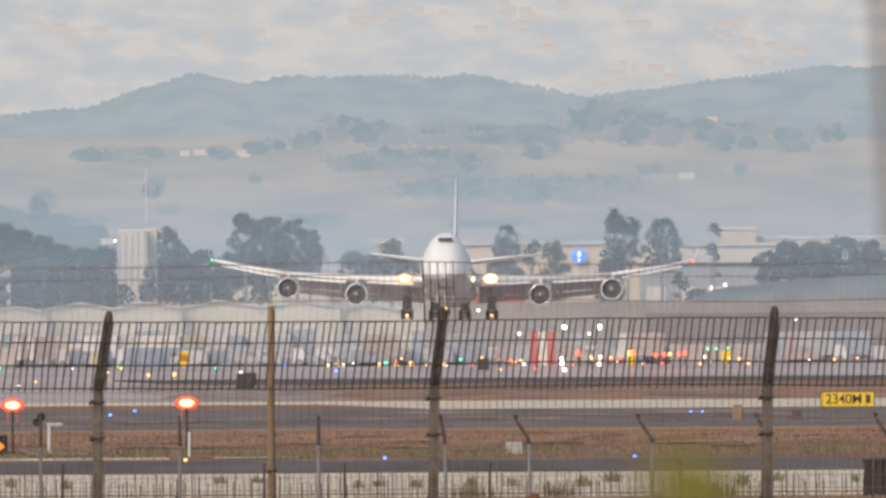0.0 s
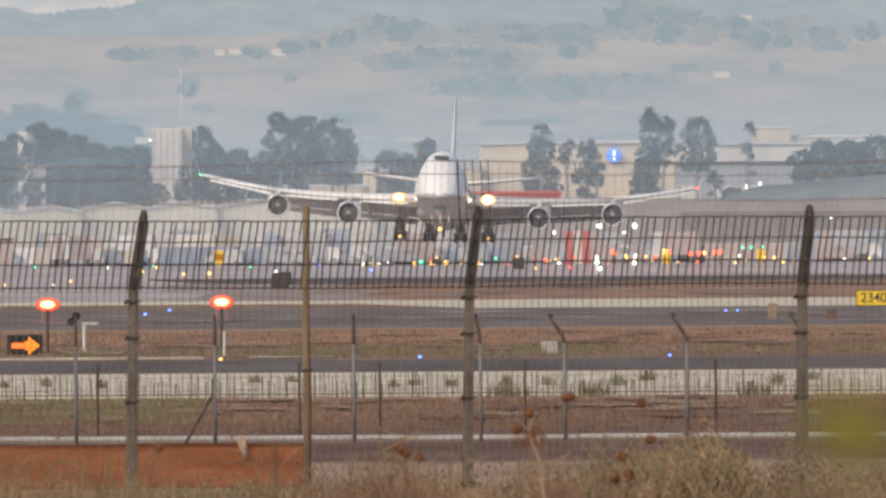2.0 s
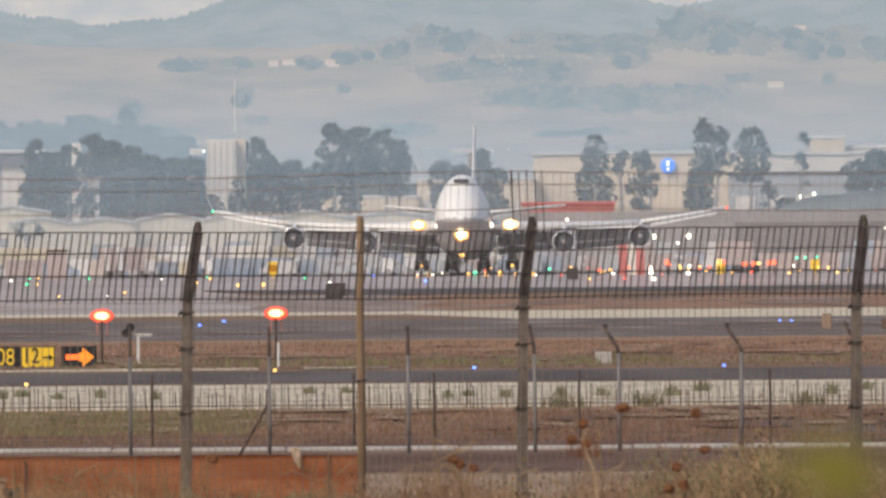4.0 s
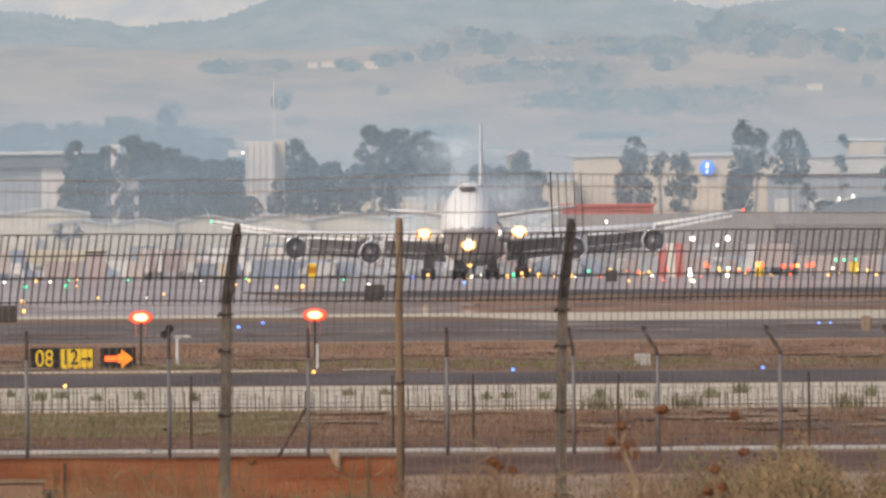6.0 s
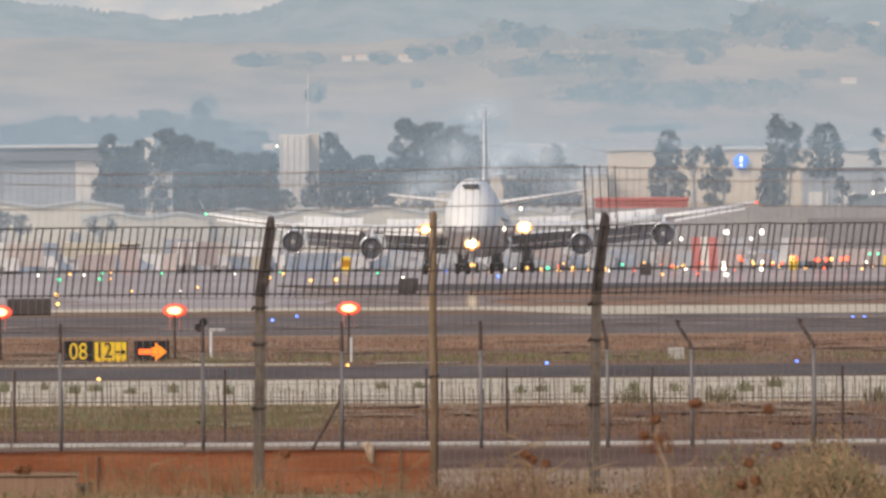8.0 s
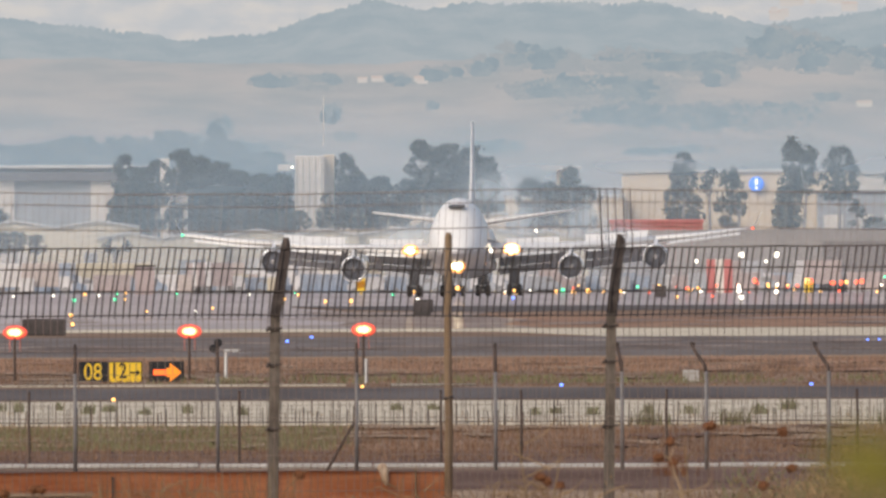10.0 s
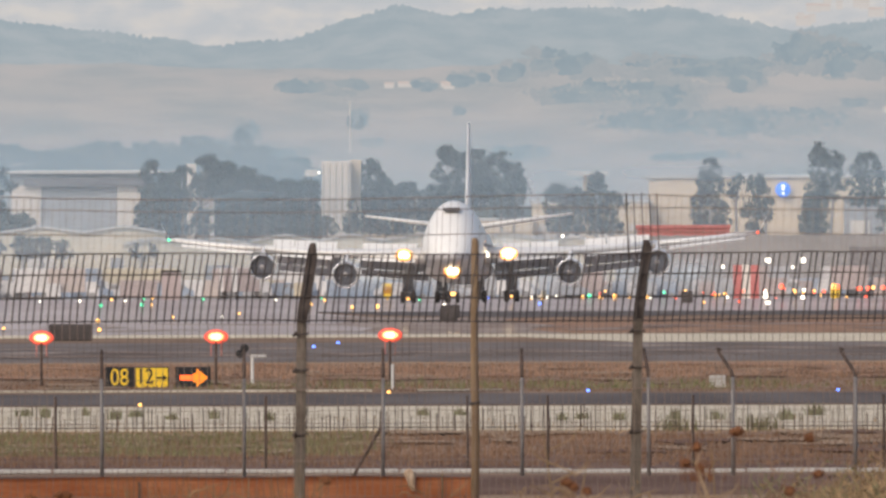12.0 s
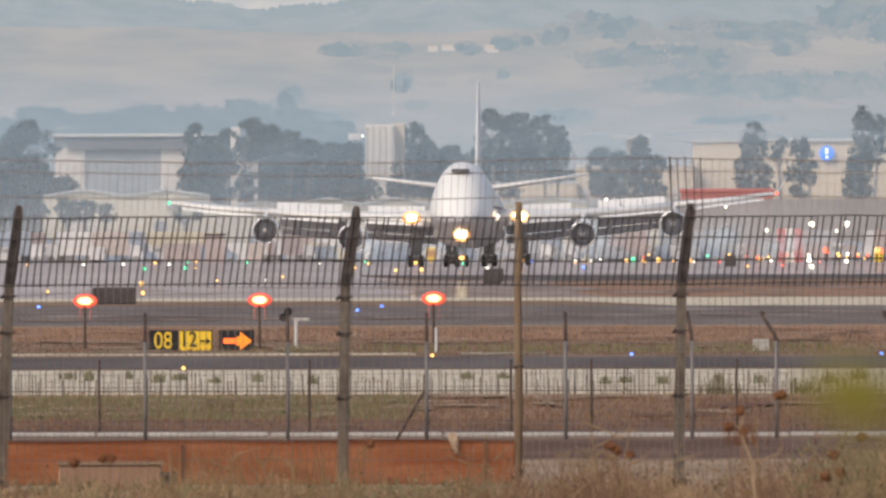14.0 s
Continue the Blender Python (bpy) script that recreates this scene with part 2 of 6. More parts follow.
def smoke_air(name, colour, density):
    """Thin smoke: densest through the middle of each puff, thinning to nothing at its edge."""
    def build(nt, n, p):
        n.remove(p)
        tc = n.new("ShaderNodeTexCoord")
        mp = n.new("ShaderNodeMapping")
        mp.inputs["Location"].default_value, mp.inputs["Scale"].default_value = (-1, 0, -1), (2, 0, 2)
        nt.links.new(tc.outputs["Generated"], mp.inputs["Vector"])
        ln = n.new("ShaderNodeVectorMath")
        ln.operation = 'LENGTH'
        nt.links.new(mp.outputs[0], ln.inputs[0])
        fall = n.new("ShaderNodeMapRange")
        fall.interpolation_type = 'SMOOTHSTEP'
        for key, val in zip(("From Min", "From Max", "To Min", "To Max"), (0.0, 0.86, density, 0.0)):
            fall.inputs[key].default_value = val
        nt.links.new(ln.outputs["Value"], fall.inputs["Value"])
        ns = n.new("ShaderNodeTexNoise")
        ns.inputs["Scale"].default_value, ns.inputs["Detail"].default_value = 0.28, 4
        nt.links.new(tc.outputs["Object"], ns.inputs["Vector"])
        wisp = n.new("ShaderNodeMapRange")
        for key, val in zip(("From Min", "From Max", "To Min", "To Max"), (0.35, 0.62, 0.25, 1.15)):
            wisp.inputs[key].default_value = val
        nt.links.new(ns.outputs["Fac"], wisp.inputs["Value"])
        mul = n.new("ShaderNodeMath")
        mul.operation = 'MULTIPLY'
        nt.links.new(fall.outputs[0], mul.inputs[0])
        nt.links.new(wisp.outputs[0], mul.inputs[1])
        clear, air, mix = n.new("ShaderNodeBsdfTransparent"), n.new("ShaderNodeBsdfDiffuse"), n.new("ShaderNodeMixShader")
        air.inputs["Color"].default_value = (*colour, 1)
        nt.links.new(mul.outputs[0], mix.inputs[0])
        nt.links.new(clear.outputs[0], mix.inputs[1])
        nt.links.new(air.outputs[0], mix.inputs[2])
        nt.links.new(mix.outputs[0], n["Material Output"].inputs["Surface"])
    return shade(name, build)


M_SMOKE = smoke_air("thin_smoke", (0.58, 0.67, 0.74), 0.44)


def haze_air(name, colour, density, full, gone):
    """Tint for sheets that imitate air-light: mostly clear, thinning out upwards and at the ground, with faint drifts.
    """
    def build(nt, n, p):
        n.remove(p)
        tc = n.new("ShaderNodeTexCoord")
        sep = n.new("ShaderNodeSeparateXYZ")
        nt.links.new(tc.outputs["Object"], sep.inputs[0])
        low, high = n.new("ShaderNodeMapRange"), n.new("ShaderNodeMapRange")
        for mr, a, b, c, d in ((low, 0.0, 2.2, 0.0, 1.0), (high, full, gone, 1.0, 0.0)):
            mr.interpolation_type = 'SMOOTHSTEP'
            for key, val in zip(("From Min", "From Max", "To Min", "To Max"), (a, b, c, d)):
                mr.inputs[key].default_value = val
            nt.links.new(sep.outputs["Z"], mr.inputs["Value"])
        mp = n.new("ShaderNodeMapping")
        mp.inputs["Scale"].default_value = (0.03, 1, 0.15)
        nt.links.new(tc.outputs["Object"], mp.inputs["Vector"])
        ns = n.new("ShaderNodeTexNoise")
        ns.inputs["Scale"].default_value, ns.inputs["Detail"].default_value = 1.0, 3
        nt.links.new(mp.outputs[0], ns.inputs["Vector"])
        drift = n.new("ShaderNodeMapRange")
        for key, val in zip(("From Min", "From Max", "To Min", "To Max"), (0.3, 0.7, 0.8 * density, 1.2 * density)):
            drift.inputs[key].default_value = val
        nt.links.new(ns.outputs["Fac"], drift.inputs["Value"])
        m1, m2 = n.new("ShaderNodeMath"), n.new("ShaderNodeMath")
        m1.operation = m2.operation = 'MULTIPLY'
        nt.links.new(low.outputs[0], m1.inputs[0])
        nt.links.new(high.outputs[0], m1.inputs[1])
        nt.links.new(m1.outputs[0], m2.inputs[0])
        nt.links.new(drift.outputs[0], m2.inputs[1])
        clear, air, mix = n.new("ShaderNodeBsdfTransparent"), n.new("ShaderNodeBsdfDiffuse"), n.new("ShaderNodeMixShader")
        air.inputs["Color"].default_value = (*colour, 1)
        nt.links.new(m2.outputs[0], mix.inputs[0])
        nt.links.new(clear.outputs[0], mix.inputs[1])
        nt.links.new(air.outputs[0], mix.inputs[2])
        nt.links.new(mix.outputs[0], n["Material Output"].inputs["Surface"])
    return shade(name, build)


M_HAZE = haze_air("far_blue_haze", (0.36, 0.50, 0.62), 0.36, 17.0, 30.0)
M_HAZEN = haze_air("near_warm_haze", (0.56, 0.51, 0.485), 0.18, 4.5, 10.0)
M_HAZEM = haze_air("faint_pale_haze", (0.55, 0.52, 0.505), 0.085, 14.0, 30.0)
M_LAND = lamp_glass("landing_light_lens", (1.0, 0.86, 0.58), (1.0, 0.62, 0.20), 30.0, 4.0)
M_LANDR = lamp_glass("landing_light_glare", (1.0, 0.60, 0.18), (0.75, 0.40, 0.14), 2.4, 0.35)
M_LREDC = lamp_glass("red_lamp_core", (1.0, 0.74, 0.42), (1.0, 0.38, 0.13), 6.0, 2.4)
M_LRED = lamp_glass("red_lamp_glare", (1.0, 0.30, 0.10), (0.72, 0.085, 0.06), 2.6, 0.42)
M_LBRK = surface("pinkish_red_bracket", (0.50, 0.20, 0.17), (0.62, 0.28, 0.24), 0.6, 4.0, spec=0.2)
M_LW = glow("white_lamp", (1.0, 0.93, 0.78), 4.0)
M_LY = glow("amber_lamp", (1.0, 0.52, 0.13), 3.2)
M_LR = glow("small_red_lamp", (1.0, 0.12, 0.05), 2.6)
M_LG = glow("green_lamp", (0.10, 0.95, 0.45), 1.6)
M_LB = glow("blue_lamp", (0.12, 0.25, 1.0), 3.0)


# Far places are set out by sighting from the stand where the camera is: bearings and
# heights count in small steps of angle, MID is straight ahead and LEVEL the eye's level.
STEP, MID, LEVEL = 2.0221e-05, 784, 434


# ---- builders ----
def box(bm, x0, x1, y0, y1, z0, z1):
    v = [bm.verts.new(c) for c in ((x0, y0, z0), (x1, y0, z0), (x1, y1, z0), (x0, y1, z0), (x0, y0, z1), (x1, y0, z1), (x1, y1, z1), (x0, y1, z1))]
    for f in ((3, 2, 1, 0), (4, 5, 6, 7), (0, 1, 5, 4), (1, 2, 6, 5), (2, 3, 7, 6), (3, 0, 4, 7)):
        bm.faces.new([v[i] for i in f])


def tube(bm, pts, radii, n=8, cap=True):
    """A round bar along pts, with a radius at each."""
    rings = []
    for i, p in enumerate(pts):
        a = Vector(pts[max(i - 1, 0)])
        b = Vector(pts[min(i + 1, len(pts) - 1)])
        way = (b - a).normalized()
        e = way.cross(Vector((0, 1, 0)) if abs(way.y) < 0.85 else Vector((0, 0, 1))).normalized()
        f = way.cross(e)
        rings.append([bm.verts.new(Vector(p) + (e * math.cos(k * math.tau / n) + f * math.sin(k * math.tau / n)) * radii[i]) for k in range(n)])
    for r, s in zip(rings, rings[1:]):
        for k in range(n):
            bm.faces.new((r[k], r[(k + 1) % n], s[(k + 1) % n], s[k]))
    if cap:
        bm.faces.new(rings[0][::-1])
        bm.faces.new(rings[-1])


def loft(bm, rings, cap=True):
    vs = [[bm.verts.new(c) for c in r] for r in rings]
    n = len(vs[0])
    for r, s in zip(vs, vs[1:]):
        for k in range(n):
            bm.faces.new((r[k], r[(k + 1) % n], s[(k + 1) % n], s[k]))
    if cap:
        bm.faces.new(vs[0][::-1])
        bm.faces.new(vs[-1])


def disc(bm, x, y, z, rx, rz, n=20):
    """A lens facing the camera's side (-y), slightly domed."""
    c = bm.verts.new((x, y - min(rx, rz) * 0.35, z))
    v = [bm.verts.new((x + math.cos(k * math.tau / n) * rx, y, z + math.sin(k * math.tau / n) * rz)) for k in range(n)]
    for k in range(n):
        bm.faces.new((c, v[k], v[(k + 1) % n]))
    bm.faces.new(v[::-1])


def mesh_of(name, bm, material, smooth=False):
    bmesh.ops.recalc_face_normals(bm, faces=bm.faces)
    me = bpy.data.meshes.new(name)
    bm.to_mesh(me)
    bm.free()
    me.materials.append(material)
    if smooth:
        me.polygons.foreach_set("use_smooth", [True] * len(me.polygons))
    return me


def part(name, bm, material, parent, label="", smooth=False, at=None):
    ob = new(name, mesh_of(name, bm, material, smooth))
    ob.parent = parent
    if at is not None:
        ob.location = at
    return tagged(ob, label)


def thing(name, label, category, at=(0, 0, 0), group="", kind=""):
    ob = new(name)
    ob.empty_display_size = 0.2
    ob.location = at
    return tagged(ob, label, category, group, kind)


def solid(name, bm, material, label, category, at=(0, 0, 0), group="", kind="", smooth=False):
    ob = new(name, mesh_of(name, bm, material, smooth))
    ob.location = at
    return tagged(ob, label, category, group, kind)


# ---- ground ----
def strip(name, pts, z, material, label, category="ground", thick=0.02):
    """A flat patch of paving or soil with the given outline, slightly proud of the ground."""
    bm = bmesh.new()
    lo = [bm.verts.new((x, y, z - thick)) for x, y in pts]
    hi = [bm.verts.new((x, y, z)) for x, y in pts]
    bm.faces.new(hi)
    n = len(pts)
    for i in range(n):
        bm.faces.new((lo[i], lo[(i + 1) % n], hi[(i + 1) % n], hi[i]))
    return solid(name, bm, material, label, category, kind="structure")


def build_ground():
    bm = bmesh.new()
    box(bm, -2500, 2500, -300, 4990, -1.0, 0.0)
    solid("ground", bm, M_GRASS, "dry brown grass and bare soil of the airfield", "ground", kind="structure")
    strip("runway", [(-900, 2092.263), (900, 2092.263), (900, 4100), (-900, 4100)], 0.02, M_RUN, "pale grey worn asphalt runway and apron", "runway")
    strip("apron_shoulder", [(-700, 1157.422), (0.37447, 1157.422), (2.355, 1532.362), (-5.76, 1978.139), (-6.092, 2092.263), (-700, 2092.263)], 0.021, M_RUN, "pale grey concrete apron shoulder", "pavement")
    strip("dark_shoulder", [(-5.977, 2052.786), (-0.89492, 1844.028), (6.844, 1726.947), (18.92, 1813.294), (700, 1942.816), (700, 2092.263), (-6.092, 2092.263)], 0.025, M_ASPHD, "dark asphalt shoulder of the runway", "pavement")
    strip("red_soil_field", [(0.88, 1208.863), (500, 1133.309), (500, 1783.568), (3.867, 1648.45)], 0.01, M_RED, "bare reddish brown soil beside the runway", "ground")
    dusty = [(-0.33118, 1169.867), (7.239, 1169.867), (5.849, 1279.973), (7.886, 1412.957), (5.531, 1554.252), (6.909, 1699.964), (-5.193, 1783.568), (-2.718, 1599.966), (-3.637, 1450.636), (-1.195, 1343.181), (-1.745, 1250.548)]
    strip("dusty_shoulder", dusty, 0.028, M_WORN, "greyish brown dusty shoulder fading into the soil", "pavement")
    strip("gravel_verge", [(-500, 1133.309), (4.849, 1110.18), (8.553, 1016.801), (500, 946.067), (500, 1133.309), (9.841, 1169.867), (-500, 1169.867)], 0.03, M_GRAVEL, "pale gravel verge along the taxiway", "gravel")
    strip("taxiway", [(-500, 766.181), (500, 766.181), (500, 946.067), (8.553, 1016.801), (-500, 1121.625)], 0.015, M_ASPH, "dark grey asphalt taxiway", "taxiway")
    strip("taxiway_edge_line", [(-500, 755.539), (500, 755.539), (500, 768.888), (-500, 768.888)], 0.018, M_TAN, "pale dusty edge of the taxiway", "pavement")
    strip("service_road", [(-300, 503.693), (300, 499.072), (300, 546.722), (-300, 552.272)], 0.015, M_ASPHD, "dark asphalt perimeter service road", "road")
    strip("kerb_line", [(-300, 560.813), (-0.55855, 560.813), (-0.56737, 569.621), (-300, 569.621)], 0.03, M_GRAVEL, "pale broken concrete edging beside the road", "kerb")
    strip("kerb_line_far", [(0.35337, 560.813), (2.063, 563.718), (2.085, 569.621), (0.35707, 569.621)], 0.03, M_GRAVEL, "pale broken concrete edging beside the road", "kerb")
    strip("gravel_strip", [(-200, 424.991), (200, 402.954), (200, 492.297), (-200, 492.297)], 0.02, M_GRAVEL, "pale gravel strip with low shrubs", "gravel")
    strip("patrol_track", [(6.318, 348.71), (200, 342.131), (200, 377.77), (5.887, 375.164)], 0.012, M_ASPHD, "dark patrol track behind the fence", "road")


def build_tan_soil():
    strip("dark_soil", [(-60, 287.825), (60, 288.588), (60, 317.194), (-60, 317.194)], 0.008, M_DSOIL, "dark purplish brown soil behind the fence", "ground")
    strip("dark_soil_bank", [(-60, 327.704), (60, 327.704), (60, 352.096), (-60, 355.548)], 0.008, M_DSOIL, "dark brown soil behind the kerb", "ground")
    strip("tan_soil", [(-60, 244), (60, 244), (60, 287.825), (-60, 286.31)], 0.012, M_TAN, "pale tan dusty soil before the fence", "ground")


def soil_patches(name, material, label, rnd, count, v0, v1, u0, u1, length):
    """Thin irregular streaks of bare soil lying on the ground, drawn out across the view."""
    verts, faces = [], []
    for i in range(count):
        v, u, half = rnd.uniform(v0, v1), rnd.uniform(u0, u1), rnd.uniform(0.3, 1.0) * length
        d = 2.2 / ((v - LEVEL) * STEP)
        deep = d * rnd.uniform(0.006, 0.016)
        k = len(verts)
        for j in range(16):
            a, f = j * math.tau / 16, rnd.uniform(0.6, 1.2)
            verts.append(((u - MID) * STEP * d + math.cos(a) * half * f * STEP * d, d + math.sin(a) * deep * f, 0.032 + 0.0004 * (i % 20)))
        faces.append(tuple(range(k, k + 16)))
    me = bpy.data.meshes.new(name)
    me.from_pydata(verts, [], faces)
    me.materials.append(material)
    return tagged(new(name, me), label, "soil", kind="stuff")


def build_soil_patches():
    rnd = random.Random(17)
    soil_patches("tan_soil_streaks", M_TAN, "pale tan streaks of bare soil beyond the kerb", rnd, 46, 702, 738, -100, 2000, 90)
    soil_patches("dark_soil_streaks", M_DSOIL, "dark brown streaks of damp soil beyond the kerb", rnd, 12, 700, 742, -100, 2000, 110)
    soil_patches("verge_tan_streaks", M_TAN, "pale dusty streaks on the taxiway verge", rnd, 40, 582, 622, -100, 2000, 80)
    soil_patches("verge_red_streaks", M_RED, "reddish brown streaks on the taxiway verge", rnd, 30, 580, 606, -100, 2000, 120)
    soil_patches("taxiway_dust", M_DUST, "dusty worn streaks on the taxiway", rnd, 30, 548, 572, -100, 2000, 150)
    soil_patches("runway_edge_dust", M_WORN, "brownish worn streaks on the runway edge", rnd, 22, 498, 522, -100, 1000, 120)
    soil_patches("red_field_streaks", M_DUST, "paler dusty streaks on the red soil field", rnd, 26, 503, 524, 1050, 2000, 90)


def build_kerb():
    kerb = thing("concrete_kerb", "low pale concrete kerb between soil and track", "kerb", kind="structure")
    bm = bmesh.new()
    box(bm, 0, 1.98, 0, 0.2, 0, 0.055)
    bmesh.ops.bevel(bm, geom=bm.edges[:], offset=0.012, segments=1, affect='EDGES')
    me = mesh_of("kerb_stone", bm, M_KERB)
    for i in range(-12, 14):
        ob = new("kerb_stone", me)
        ob.parent = kerb
        ob.matrix_basis = pose(i * 2.0, 322 + random.uniform(-0.03, 0.03), random.uniform(-0.012, 0.006), 0, 0, random.uniform(-0.15, 0.15))


# ---- perimeter fence ----
FY = 248.5


def concrete_post(name, lean):
    p = thing(name, "weathered concrete fence post with a dark cranked top", "fence post", group="posts of the perimeter fence")
    bm = bmesh.new()
    r = 0.045
    loft(bm, [[(sx * w + ox, sy * w, z) for sx, sy in ((-1, -1), (1, -1), (1, 1), (-1, 1))] for z, w, ox in ((-0.3, r * 1.1, -0.022), (0.6, r * 1.04, -0.014), (1.3, r, -0.005), (1.86, r * 0.98, 0))])
    bmesh.ops.bevel(bm, geom=[e for e in bm.edges if abs((e.verts[0].co - e.verts[1].co).z) > 0.1], offset=0.015, segments=2, affect='EDGES')
    part("shaft", bm, M_POST, p)
    bm = bmesh.new()
    loft(bm, [[(sx * w + ox, sy * w + oy, z) for sx, sy in ((-1, -1), (1, -1), (1, 1), (-1, 1))] for z, w, ox, oy in ((1.855, r * 1.02, 0, 0), (1.98, r * 1.1, lean * 0.2, 0.02), (2.3, r * 1.0, lean * 0.72, 0.17), (2.5, r * 0.86, lean, 0.26), (2.56, r * 0.5, lean * 1.03, 0.29))])
    part("cranked_top", bm, M_POSTD, p, "dark tarred cranked top")
    bm = bmesh.new()
    box(bm, -0.09, 0.06, -0.075, 0.06, 0.05, 0.11)
    part("foot_collar", bm, M_IRON, p, "dark iron collar")
    for z in (0.85, 1.42, 1.74):
        bm = bmesh.new()
        tube(bm, [(-0.062, -0.062, z), (0.062, -0.066, z + 0.012)], [0.008, 0.008], 6)
        tube(bm, [(-0.075, -0.05, z - 0.01), (-0.045, -0.07, z + 0.02)], [0.014, 0.014], 6)
        part("tie_wire", bm, M_WIRE, p)
    return p


def build_fence():
    first = None
    for x, tilt in ((-6.824, 0.0), (-3.93, 2.0), (-0.87936, 0.2), (2.105, 0.3), (5.07, 0.3), (8.07, 0.4)):
        if first is None:
            first = concrete_post("concrete_post", 0.08)
            first.location = (x, FY, 0)
        else:
            copy_thing(first, pose(x, FY + random.uniform(-0.04, 0.04), random.uniform(-0.02, 0.02), 0, tilt + random.uniform(-0.2, 0.2), random.uniform(-6, 6)))
    pole = thing("wooden_pole", "slim brown wooden pole tied to the fence", "pole", (0.67773, 252, 0))
    bm = bmesh.new()
    tube(bm, [(-0.012, 0, -0.2), (0.004, 0, 0.8), (-0.006, 0, 1.6), (0.003, 0, 2.56), (0.003, 0, 2.6)], [0.040, 0.037, 0.035, 0.033, 0.022], 12)
    part("shaft", bm, M_WOOD, pole, smooth=True)
    bm = bmesh.new()
    tube(bm, [(-0.045, -0.03, 1.1), (0.045, -0.04, 1.12)], [0.012, 0.012], 6)
    part("tie_wire", bm, M_WIRE, pole)

    fence = thing("mesh_fence", "rusty dark welded wire mesh fence with cranked top", "fence", (0, FY - 0.07, 0))
    x0, x1 = -9.0, 12.0
    step = 0.0645
    n = int((x1 - x0) / step)
    # cranked upper mesh
    bm = bmesh.new()
    for i in range(n):
        x = x0 + i * step + random.uniform(-0.006, 0.006)
        w = random.uniform(-0.012, 0.012)
        tube(bm, [(x, 0, 1.84), (x + 0.03 + w, 0.09, 2.12), (x + 0.082 + w, 0.26, 2.455)], [0.0068, 0.0068, 0.0068], 4, False)
    part("cranked_mesh", bm, M_WIRE, fence)
    for z, y, ox in ((1.86, 0, 0), (2.07, 0.07, 0.02), (2.27, 0.17, 0.05), (2.455, 0.26, 0.08)):
        bm = bmesh.new()
        pts = [(x0 + k * 0.3, y + random.uniform(-0.01, 0.01), z + 0.008 * math.sin(k * 0.33) + random.uniform(-0.004, 0.004)) for k in range(int((x1 - x0) / 0.3))]
        tube(bm, pts, [0.0062] * len(pts), 4, False)
        part("line_wire", bm, M_WIRE, fence)
    # lower upright mesh, thinner
    bm = bmesh.new()
    for i in range(n):
        x = x0 + i * step + random.uniform(-0.008, 0.008)
        tube(bm, [(x - 0.02, 0, 0.02), (x - 0.01, 0, 0.9), (x, 0, 1.84)], [0.003] * 3, 4, False)
    part("lower_mesh", bm, M_WIREL, fence, "thinner brownish wire")
    for z in (0.3, 0.62, 0.95, 1.25, 1.55):
        bm = bmesh.new()
        pts = [(x0 + k * 0.5, random.uniform(-0.01, 0.01), z + random.uniform(-0.006, 0.006)) for k in range(int((x1 - x0) / 0.5))]
        tube(bm, pts, [0.003] * len(pts), 4, False)
        part("line_wire", bm, M_WIREL, fence)
    # thin extension net above, on three strands
    bm = bmesh.new()
    for i in range(n):
        x = x0 + i * step + random.uniform(-0.01, 0.01)
        tube(bm, [(x + 0.09, 0.26, 2.46), (x + 0.11, 0.30, 2.96)], [0.0023] * 2, 3, False)
    part("extension_mesh", bm, M_WIREL, fence, "fine brownish wire")
    for z, r in ((2.625, 0.0042), (2.845, 0.004), (2.955, 0.0045)):
        bm = bmesh.new()
        pts = [(x0 + k * 0.4, 0.3, z + 0.018 * math.sin(k * 0.42 + z) + random.uniform(-0.005, 0.005)) for k in range(int((x1 - x0) / 0.4))]
        tube(bm, pts, [r] * len(pts), 4, False)
        part("strand", bm, M_WIREL, fence)
    # leftover panel standing above the crank
    bm = bmesh.new()
    for i, x in enumerate((2.02, 2.085, 2.156, 2.226, 2.291)):
        tube(bm, [(x + 0.02, 0.3, 2.42), (x, 0.3, 2.99 - 0.01 * (i % 2))], [0.005 if i else 0.008] * 2, 5)
    part("raised_panel", bm, M_WIRE, fence, "rusty stiff bars standing above the top")


